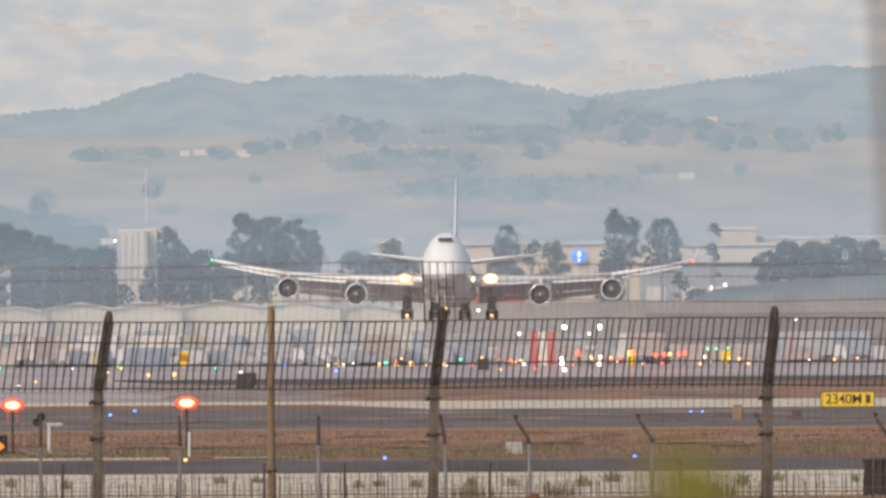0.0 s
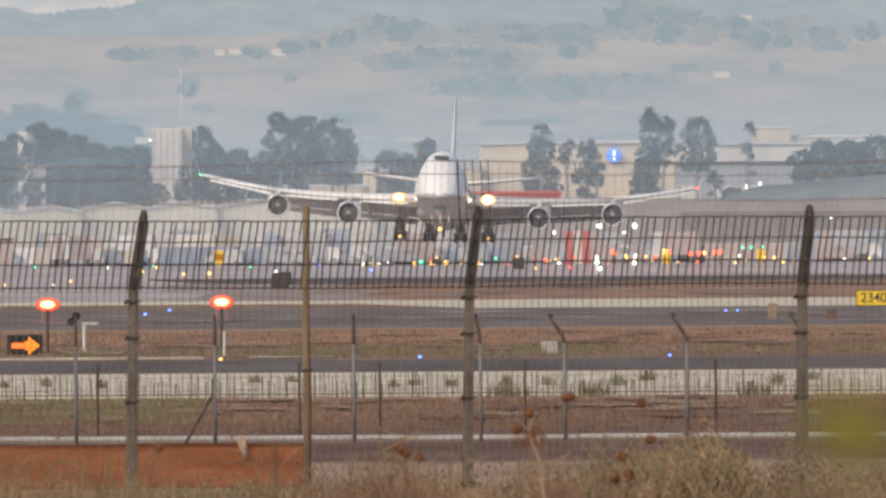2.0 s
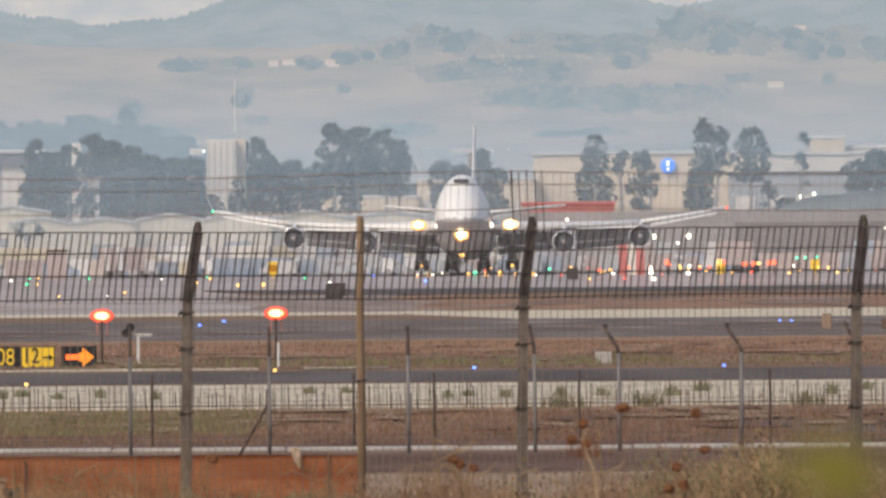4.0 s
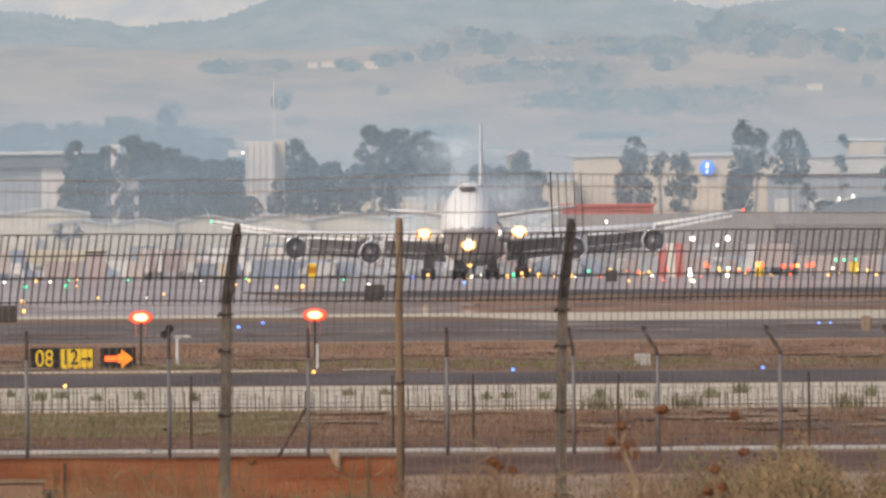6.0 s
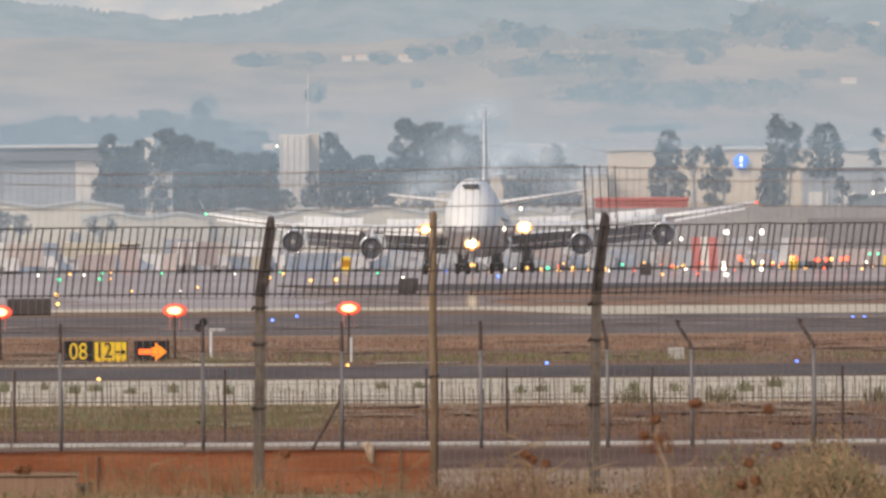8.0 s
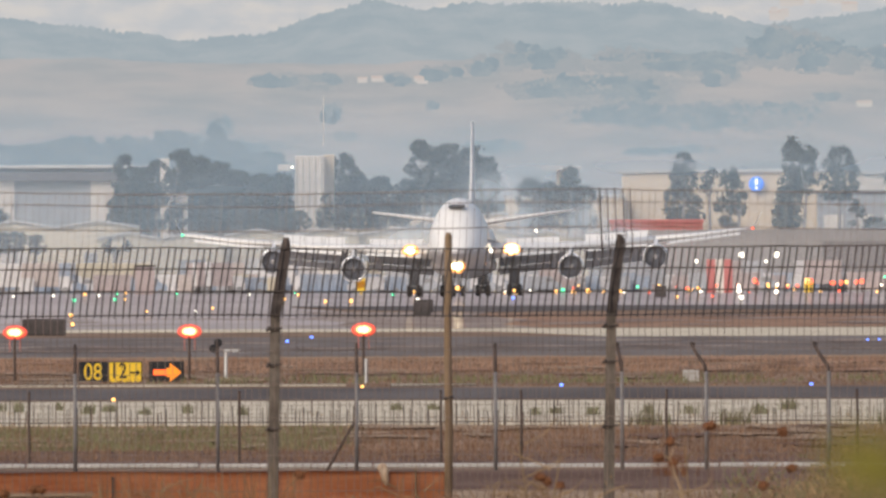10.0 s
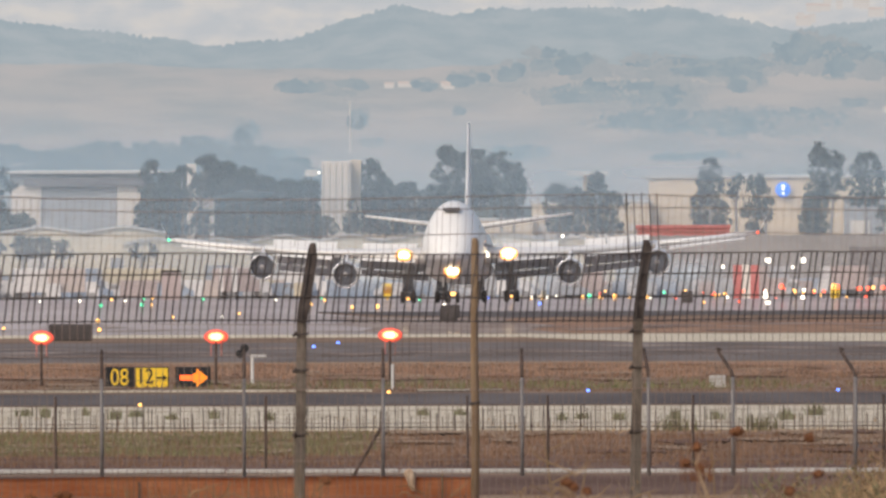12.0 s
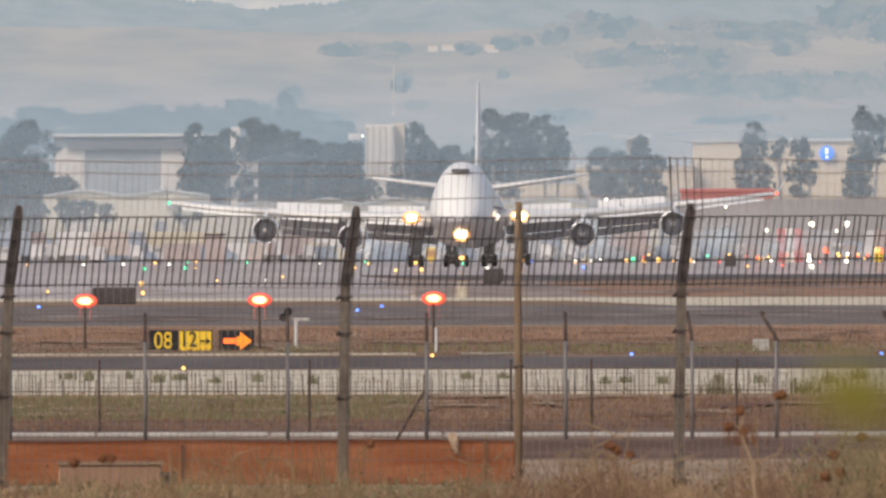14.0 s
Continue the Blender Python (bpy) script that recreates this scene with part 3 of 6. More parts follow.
def build_inner_fence():
    """Lower fence behind, with slim bent posts."""
    d = 316
    for x, s in ((-4.901, 0.0), (-3.374, 0.0), (-1.764, 0.0), (-0.1917, 0.0), (1.38, 0.0), (2.812, 0.3), (3.764, 1.0), (5.15, 1.0), (6.492, 1.0), (7.834, 1.0)):
        p = thing("bent_post", "slim grey steel post with a dark bent top", "fence post", (x, d, 0), group="posts of the inner fence")
        bm = bmesh.new()
        tube(bm, [(0, 0, -0.1), (0, 0, 1.12)], [0.023, 0.021], 8)
        part("shaft", bm, M_GALV, p, smooth=True)
        bm = bmesh.new()
        tube(bm, [(0, 0, 1.115), (-0.02 * s, 0.05, 1.19), (-0.155 * s, 0.2, 1.40), (-0.165 * s, 0.22, 1.44), (-0.13 * s, 0.24, 1.425)], [0.022, 0.022, 0.019, 0.018, 0.014], 8)
        part("bent_arm", bm, M_IRON, p, "dark rusty arm", smooth=True)
    bm = bmesh.new()
    tube(bm, [(-0.53675, 0, 0), (-0.20447, 0, 0.58)], [0.018, 0.016], 8)
    solid("brace", bm, M_IRON, "slanting dark steel brace of an inner fence post", "brace", (0, 316, 0))
    for x in (1.742, -6.433, -4.064, -1.581, 0.79408, 3.463, 5.712, 7.981):
        bm = bmesh.new()
        tube(bm, [(0, 0, -0.1), (random.uniform(-0.01, 0.01), 0, 0.5), (0, 0, 0.86)], [0.017, 0.016, 0.015], 6)
        solid("iron_stake", bm, M_IRON, "thin dark rusty iron stake in dry grass", "stake", (x, 330, 0), "iron stakes")
    net = thing("inner_mesh", "fine brownish wire mesh of the inner fence", "fence", (0, 316.05, 0))
    bm = bmesh.new()
    for i in range(260):
        x = -9 + i * 0.1
        tube(bm, [(x, 0, 0.02), (x, 0, 1.1)], [0.0016] * 2, 3, False)
    part("mesh", bm, M_WIREL, net)
    for z in (0.35, 0.75, 1.1, 1.4):
        bm = bmesh.new()
        tube(bm, [(-9, 0, z), (17, 0, z)], [0.0022] * 2, 4, False)
        part("strand", bm, M_WIREL, net)
    # orange barrier net low behind the perimeter fence
    bar = thing("orange_barrier", "sagging orange plastic barrier net on thin stakes", "barrier", (0, 256, 0))
    bm = bmesh.new()
    nx, nz = 90, 8
    xa, xb = -7.0, 0.69884
    grid = [[bm.verts.new((xa + (xb - xa) * i / nx, 0.008 * math.sin(i * 0.35) + 0.012 * math.sin(j * 0.9 + i * 0.21), 0.42 * j / nz + (0.006 * math.sin(i * 0.27) if j == nz else 0))) for i in range(nx + 1)] for j in range(nz + 1)]
    for j in range(nz):
        for i in range(nx):
            bm.faces.new((grid[j][i], grid[j][i + 1], grid[j + 1][i + 1], grid[j + 1][i]))
    bmesh.ops.solidify(bm, geom=bm.faces[:], thickness=0.006)
    part("net", bm, M_NET, bar, smooth=True)
    for x, h in ((0.38307, 0.44), (0.70402, 0.46), (-2.392, 0.38)):
        bm = bmesh.new()
        tube(bm, [(x, -0.03, -0.1), (x, -0.03, h)], [0.010, 0.010], 6)
        part("stake", bm, M_IRON, bar, "thin rusty stake")


# ---- plants ----
def blades(bm, rnd, x, y, z, count, height, spread, width):
    for _ in range(count):
        a = rnd.uniform(0, math.tau)
        bx, by = x + rnd.gauss(0, spread * 0.4), y + rnd.gauss(0, spread * 0.4)
        h = height * rnd.uniform(0.5, 1.15)
        lx, ly = math.cos(a) * h * rnd.uniform(0.1, 0.55), math.sin(a) * h * 0.3
        w = width * rnd.uniform(0.6, 1.3)
        v = [bm.verts.new(c) for c in ((bx - w, by, z), (bx + w, by, z), (bx + w * 0.7 + lx * 0.4, by + ly * 0.4, z + h * 0.6), (bx - w * 0.7 + lx * 0.4, by + ly * 0.4, z + h * 0.6), (bx + lx, by + ly, z + h))]
        bm.faces.new((v[0], v[1], v[2], v[3]))
        bm.faces.new((v[3], v[2], v[4]))


def quick(name, rnd, spots, material, label, category="grass"):
    """Many blades in one mesh; spots are x, y, count, height, spread, width."""
    verts, faces = [], []
    for x, y, count, height, spread, width in spots:
        for _ in range(count):
            a = rnd.uniform(0, math.tau)
            bx, by = x + rnd.gauss(0, spread * 0.4), y + rnd.gauss(0, spread * 0.4)
            h = height * rnd.uniform(0.45, 1.15)
            lx, ly = math.cos(a) * h * rnd.uniform(0.1, 0.55), math.sin(a) * h * 0.3
            w = width * rnd.uniform(0.6, 1.3)
            k = len(verts)
            verts += [(bx - w, by, -0.01), (bx + w, by, -0.01), (bx + w * 0.7 + lx * 0.4, by + ly * 0.4, h * 0.6), (bx - w * 0.7 + lx * 0.4, by + ly * 0.4, h * 0.6), (bx + lx, by + ly, h)]
            faces += [(k, k + 1, k + 2, k + 3), (k + 3, k + 2, k + 4)]
    me = bpy.data.meshes.new(name)
    me.from_pydata(verts, [], faces)
    me.materials.append(material)
    return tagged(new(name, me), label, category, kind="stuff")


def scrub(name, rnd, spots, material, label):
    """Domes of tangled twigs and small withered leaves; spots are x, y, width, height."""
    verts, faces = [], []
    for x, y, w, h in spots:
        for _ in range(int(520 * w)):
            a, f = rnd.uniform(0, math.tau), rnd.uniform(0, 1) ** 0.7
            px, py = x + math.cos(a) * f * w * 0.5, y + math.sin(a) * f * w * 0.5
            top = h * (1 - 0.55 * f * f) * rnd.uniform(0.75, 1.12)
            pz = top * rnd.uniform(0.05, 1) ** 0.6
            k = len(verts)
            if rnd.random() < 0.45:
                dx, dz, t = rnd.uniform(-0.09, 0.09), rnd.uniform(0.02, 0.12), rnd.uniform(0.0015, 0.004)
                verts += [(px - t, py, pz - dz), (px + t, py, pz - dz), (px + dx + t, py + 0.02, pz), (px + dx - t, py + 0.02, pz)]
            else:
                c, q = rnd.uniform(0.006, 0.022), Euler((rnd.uniform(-1, 1), rnd.uniform(-2, 2), rnd.uniform(0, 6))).to_matrix()
                verts += [tuple(Vector((px, py, pz)) + q @ Vector(o)) for o in ((-c, 0, 0), (0, 0, -c * 0.5), (c, 0, 0), (0, 0.004, c * 0.6))]
            faces.append((k, k + 1, k + 2, k + 3))
    me = bpy.data.meshes.new(name)
    me.from_pydata(verts, [], faces)
    me.materials.append(material)
    return tagged(new(name, me), label, "scrub", kind="stuff")


def build_grass():
    rnd = random.Random(4)
    # matted scrub on the near bank, in three kinds growing through one another
    for name, mat, lab, n, seed in (("dry_scrub", M_SCRUB, "matted straw-coloured dry scrub on the near bank", 230, 1), ("brown_scrub", M_STRAWD, "withered brown scrub on the near bank", 170, 2), ("olive_scrub", M_GREENG, "dull olive scrub on the near bank", 90, 3)):
        q = random.Random(seed)
        spots = []
        for _ in range(n):
            x = q.uniform(-4.2, 6.5)
            if seed == 3 and q.random() < 0.6:
                x = q.uniform(-3.2, 0.3)
            h = q.uniform(0.56, 0.76) if x > 0.5 else q.uniform(0.44, 0.62)
            spots.append((x, q.uniform(186, 204), q.uniform(0.25, 0.6), h * (0.92 if seed == 3 else 1)))
        for x, h in ((2.655, 0.95), (2.828, 0.9), (2.482, 0.82), (2.751, 0.93), (3.827, 0.92), (3.98, 0.85), (4.633, 0.8)):
            for _ in range(3):
                spots.append((x + q.uniform(-0.16, 0.16), 190 + q.uniform(-2, 2), q.uniform(0.4, 0.6), h * q.uniform(0.85, 1.03)))
        scrub(name, q, spots, mat, lab)
    # one rounded golden bush on the bank
    q = random.Random(9)
    bx, k = 3.142, 0.0038016
    for name, mat, lab, n in (("golden_bush", M_SCRUB, "rounded golden dry bush on the near bank", 130), ("olive_bush", M_GREENG, "olive shoots growing through a golden dry bush", 34)):
        spots = []
        for _ in range(n):
            a = q.uniform(-1, 1)
            top = 2.2 - (745.357 + a * a * 85 - LEVEL) * k
            spots.append((bx + a * 100 * k, 188 + q.uniform(-1.5, 1.5), q.uniform(0.2, 0.4), top * q.uniform(0.88, 1.0)))
        scrub(name, q, spots, mat, lab)
    spots = [(rnd.uniform(-6, 8), rnd.uniform(206, 250), 7, rnd.uniform(0.05, 0.16), 0.3, 0.005) for _ in range(1500)]
    quick("dry_grass", rnd, spots, M_STRAW, "sparse straw-coloured grass before the fence")
    spots = [(rnd.uniform(-5, 1.0), rnd.uniform(240, 252), 9, rnd.uniform(0.06, 0.17), 0.2, 0.005) for _ in range(160)]
    quick("green_weeds", rnd, spots, M_GREENG, "olive green weeds at the foot of the fence", "weeds")
    spots = [(rnd.uniform(-2.6, 0.4), rnd.uniform(192, 204), 3, rnd.uniform(0.5, 0.85), 0.12, 0.0022) for _ in range(46)] + [(rnd.uniform(0.4, 5.8), rnd.uniform(192, 204), 3, rnd.uniform(0.6, 0.95), 0.12, 0.0022) for _ in range(70)]
    veil = [(rnd.uniform(-2.0, -0.55), rnd.uniform(186, 206), 5, rnd.uniform(0.62, 0.95), 0.16, 0.0028) for _ in range(150)] + [(rnd.uniform(-3.4, -2.0), rnd.uniform(186, 206), 4, rnd.uniform(0.5, 0.75), 0.16, 0.0028) for _ in range(90)]
    quick("golden_grass", rnd, veil, M_SCRUB, "tall golden dry grass before the orange barrier")
    veil = [(rnd.uniform(-0.9, 0.5), rnd.uniform(188, 206), 6, rnd.uniform(0.42, 0.6), 0.14, 0.004) for _ in range(80)]
    quick("grey_green_weeds", rnd, veil, M_SHRUB, "grey-green weeds round the foot of a fence post", "weeds")
    quick("tall_stems", rnd, spots, M_STRAW, "thin tall straw stems standing above the scrub")
    # thin dry stems along the gravel, leaning unevenly
    verts, faces = [], []
    for i in range(420):
        x = -9 + i * 0.055 + rnd.uniform(-0.03, 0.03)
        h, l, w = rnd.uniform(0.22, 0.42), rnd.uniform(-0.015, 0.015), rnd.uniform(0.0025, 0.0085)
        y = 409 + rnd.uniform(-0.6, 0.6)
        k = len(verts)
        verts += [(x - w, y, 0), (x + w, y, 0), (x + l + w, y, h), (x + l - w, y, h), (x, y + w * 2, 0), (x + l, y + w * 2, h)]
        faces += [(k, k + 1, k + 2, k + 3), (k + 1, k + 4, k + 5, k + 2), (k + 4, k, k + 3, k + 5)]
    k = len(verts)
    verts += [(-9, 408.3, 0.075), (14, 408.3, 0.075), (14, 408.3, 0.09), (-9, 408.3, 0.09)]
    faces.append((k, k + 1, k + 2, k + 3))
    me = bpy.data.meshes.new("dry_stems")
    me.from_pydata(verts, [], faces)
    me.materials.append(M_IRON)
    tagged(new("dry_stems", me), "thin brown dry stems before the gravel strip", "weeds", kind="stuff")
    spots = [(rnd.uniform(-8, 12), rnd.uniform(332, 400), 6, rnd.uniform(0.04, 0.11), 0.5, 0.006) for _ in range(3800)]
    edge = [(rnd.uniform(-9, 14), rnd.choice((rnd.uniform(403, 412), rnd.uniform(404, 450))), 5, rnd.uniform(0.03, 0.09), 0.7, 0.008) for _ in range(420)]
    quick("gravel_weeds", rnd, edge, M_STRAW, "sparse dry weeds growing in the gravel", "weeds")
    quick("short_grass", rnd, spots, M_STRAWD, "short brown dry grass behind the kerb")
    spots = [(rnd.uniform(-9, -0.5), rnd.uniform(352, 402), 7, rnd.uniform(0.05, 0.12), 0.6, 0.007) for _ in range(1900)]
    quick("greenish_grass", rnd, spots, M_GREENG, "dull green grass patch beside the gravel")
    spots = [(rnd.uniform(-14, 22), rnd.uniform(560, 740), 6, rnd.uniform(0.03, 0.09), 0.8, 0.012) for _ in range(3400)]
    quick("verge_grass", rnd, spots, M_STRAWD, "dry grass on the verge between road and taxiway")
    spots = []
    for cx, w in ((0.89903, 1.2), (3.383, 1.4), (5.749, 1.6), (8.47, 3.0), (-2.472, 1.0), (12.61, 2.5)):
        spots += [(cx + rnd.gauss(0, w), 585 + rnd.uniform(-18, 20), 8, rnd.uniform(0.08, 0.22), 0.6, 0.012) for _ in range(34)]
    quick("green_verge_grass", rnd, spots, M_GREENG, "green tufts on the road verge")
    spots = [(rnd.uniform(-14, 24), rnd.uniform(640, 745), 6, rnd.uniform(0.06, 0.16), 0.8, 0.012) for _ in range(1500)]
    quick("reddish_weeds", rnd, spots, M_RED, "low reddish brown weeds along the taxiway", "weeds")


def shrub(x, y, h, w, material, rnd, label):
    """A low tuft of upright leaves on a woody stub."""
    bm = bmesh.new()
    blades(bm, rnd, 0, 0, 0, 60, h, w * 0.8, 0.009)
    tube(bm, [(0, 0, -0.05), (0.02, 0, h * 0.5)], [0.012, 0.006], 5)
    return solid("shrub", bm, material, label, "shrub", (x, y, 0), "low shrubs on gravel")


def thistle(x, y, h, heads, rnd):
    """Dry thistle: a forked stalk with round brown seed heads."""
    t = thing("dry_thistle", "tall dry thistle with round brown seed heads", "thistle", (x, y, 0), "dry thistles")
    bm = bmesh.new()
    tops = []
    tube(bm, [(0, 0, -0.05), (0.02, 0, h * 0.45), (0.0, 0, h * 0.75)], [0.006, 0.0045, 0.003], 6)
    for hx, hz in heads:
        base = h * rnd.uniform(0.4, 0.7)
        tube(bm, [(0.01, 0, base), (hx * 0.5, 0, base + (hz - base) * 0.35), (hx, 0, hz)], [0.003, 0.0025, 0.002], 5)
        tops.append((hx, 0, hz))
    for _ in range(5):
        z = h * rnd.uniform(0.3, 0.7)
        a = rnd.choice((-1, 1))
        tube(bm, [(0, 0, z), (a * 0.06, 0, z + 0.03), (a * rnd.uniform(0.08, 0.16), 0, z - 0.01)], [0.004, 0.004, 0.0015], 4)
    part("stalk", bm, M_STRAWD, t)
    for p in tops:
        bm = bmesh.new()
        bmesh.ops.create_icosphere(bm, subdivisions=2, radius=0.0225)
        for v in bm.verts:
            v.co *= rnd.uniform(0.75, 1.35)
            v.co.z *= 0.85
        part("seed_head", bm, M_HEAD, t, at=p)
    return t


def build_litter():
    """A pale bag caught on the barrier and a low block before it."""
    rnd = random.Random(12)
    bm = bmesh.new()
    bmesh.ops.create_icosphere(bm, subdivisions=3, radius=1.0)
    for v in bm.verts:
        v.co *= 1 + 0.22 * noise.noise(v.co * 1.7) + 0.14 * noise.noise(v.co * 4.5)
        v.co = Vector((v.co.x * (0.038 if v.co.z < 0 else 0.052) - v.co.z * 0.02, v.co.y * 0.03, v.co.z * (0.13 if v.co.z < 0 else 0.07)))
    solid("paper_bag", bm, M_BAG, "crumpled pale paper bag caught on the orange barrier", "bag", (0.095, 255.95, 0.425), smooth=True)
    bm = bmesh.new()
    box(bm, -0.47, 0.47, 0, 0.35, -0.05, 0.235)
    bmesh.ops.bevel(bm, geom=bm.edges[:], offset=0.015, segments=1, affect='EDGES')
    block = thing("concrete_block", "low earth-stained concrete block with pale top", "block", (-3.0, 251.5, 0))
    part("body", bm, M_RED, block)
    bm = bmesh.new()
    box(bm, -0.48, 0.48, -0.02, 0.36, 0.237, 0.262)
    part("top_slab", bm, M_TAN, block, "pale chipped top slab")


def build_plants():
    rnd = random.Random(11)
    for u in (20, 118, 165, 230, 297, 325, 400, 470, 560, 620, 830, 890, 1060, 1100, 1150, 1240, 1320, 1430, 1510, 1700, 1790, 1910):
        shrub((u - MID) * 0.0094 + rnd.uniform(-0.1, 0.1), 449.577 + rnd.uniform(-12, 12), rnd.uniform(0.14, 0.22), rnd.uniform(0.10, 0.18), M_SHRUB, rnd, "small grey-green shrub on pale gravel")
    for u, w in ((1270, 0.45), (1415, 0.40), (1695, 0.40)):
        shrub((u - MID) * 0.0084, 412.112, 0.24, w, M_GREENG, rnd, "bushy green shrub at the gravel's edge")
    # thistles nearer than the fence
    y = 120
    for u, v, extra in ((1375, 696, ((-0.02, 0.0),)), (1302, 722, ((-0.05, -0.07), (0.01, -0.09))), (1500, 708, ()), (1530, 778, ()), (1490, 815, ((0.03, -0.08),)), (1080, 790, ((0.03, -0.02),)), (1120, 810, ()), (650, 790, ()), (195, 800, ((0.03, 0.0),)), (130, 815, ()), (1460, 845, ())):
        z = 2.2 - (v - LEVEL) * 0.0024265
        thistle((u - MID) * 0.0024265, y + rnd.uniform(-3, 3), z, [(0.0, z)] + [(a, z + b) for a, b in extra], rnd)
    # one stout pale forked stalk
    k = 0.0024265
    t = thing("forked_stalk", "stout pale forked dead stalk among thistles", "weed", (1.30, 118, 0))
    bm = bmesh.new()
    z0 = 2.2 - (790 - LEVEL) * k
    tube(bm, [(0.03, 0, -0.05), (0.018, 0, z0 - 0.25), (0.0, 0, z0 - 0.04), (-0.03, 0, z0 + 0.03), (-0.05, 0, z0 + 0.09), (-0.035, 0, z0 + 0.13)], [0.006, 0.006, 0.0065, 0.006, 0.0045, 0.003], 8)
    tube(bm, [(0.0, 0, z0 - 0.055), (0.06, 0, z0 - 0.04), (0.11, 0, z0 - 0.02), (0.125, 0, z0 + 0.01)], [0.005, 0.0045, 0.004, 0.0025], 8)
    part("stalk", bm, M_STRAW, t, smooth=True)
    bm = bmesh.new()
    blades(bm, rnd, -0.03, 0, z0 + 0.02, 26, 0.12, 0.09, 0.0022)
    part("withered_leaves", bm, M_HEAD, t)
    # pale dry stalks
    for u, v in ((1053, 700), (1090, 745), (870, 760), (640, 770), (1330, 730), (1180, 800), (1010, 810), (330, 790), (417.3, 781.3), (462.2, 793.8), (522.4, 776.4), (387, 805), (827.2, 791.7)):
        z = 2.2 - (v - LEVEL) * 0.0030332
        t = thing("dry_stalk", "pale forked dry weed stalk with withered twigs", "weed", ((u - MID) * 0.0030332, 150 + rnd.uniform(-4, 4), 0), "dry stalks")
        bm = bmesh.new()
        tube(bm, [(0, 0, -0.05), (rnd.uniform(-0.05, 0.05), 0, z * 0.6), (rnd.uniform(-0.07, 0.07), 0, z)], [0.008, 0.006, 0.003], 6)
        for _ in range(11):
            b = z * rnd.uniform(0.55, 0.95)
            s = rnd.choice((-1, 1)) * rnd.uniform(0.05, 0.2)
            tube(bm, [(0, 0, b), (s * 0.6, 0, b + 0.05), (s, 0, b + rnd.uniform(0.0, 0.15))], [0.0042, 0.0034, 0.0016], 4)
        part("stalk", bm, M_SCRUB, t)
        bm = bmesh.new()
        blades(bm, rnd, 0, 0, z * 0.4, 160, z * 0.4, 0.3, 0.003)
        part("withered_leaves", bm, M_STRAWD, t)


# ---- signs and lamps on the field ----
def text_mesh(body, size, depth=0.004):
    cu = bpy.data.curves.new("letters", 'FONT')
    cu.body, cu.size, cu.extrude, cu.align_x, cu.align_y = body, size, depth, 'CENTER', 'CENTER'
    cu.offset = size * 0.006
    ob = bpy.data.objects.new("letters", cu)
    scene.collection.objects.link(ob)
    dg = bpy.context.evaluated_depsgraph_get()
    dg.update()
    me = bpy.data.meshes.new_from_object(ob.evaluated_get(dg))
    bpy.data.objects.remove(ob)
    return me


def letters(body, size, material, parent, x, y, z, sx=1.0):
    me = text_mesh(body, size)
    me.materials.clear()
    me.materials.append(material)
    ob = new("lettering", me)
    ob.parent = parent
    ob.matrix_basis = pose(x, y, z, 90, 0, 0) @ Matrix.Diagonal((sx, 1, 1, 1))
    return ob


def arrow(bm, x0, x1, y, z, shaft, head, hl):
    box(bm, x0, x1 - hl * 0.5, y - 0.006, y, z - shaft, z + shaft)
    v = [bm.verts.new(c) for c in ((x1 - hl, y - 0.006, z - head), (x1, y - 0.006, z), (x1 - hl, y - 0.006, z + head), (x1 - hl + shaft * 1.3, y - 0.006, z))]
    bm.faces.new((v[0], v[1], v[3]))
    bm.faces.new((v[3], v[1], v[2]))


def sign_case(parent, x0, x1, z0, z1, face):
    bm = bmesh.new()
    box(bm, x0, x1, 0, 0.18, z0, z1)
    bmesh.ops.bevel(bm, geom=bm.edges[:], offset=0.012, segments=1, affect='EDGES')
    case = part("case", bm, M_BLACK, parent)
    bm = bmesh.new()
    box(bm, x0 + 0.022, x1 - 0.022, -0.008, 0.0, z0 + 0.022, z1 - 0.022)
    part("face", bm, face, case)
    for x in (x0 + 0.15, x1 - 0.15):
        bm = bmesh.new()
        tube(bm, [(x, 0.09, -0.05), (x, 0.09, z0 + 0.01)], [0.02, 0.02], 6)
        part("leg", bm, M_GALV, parent)


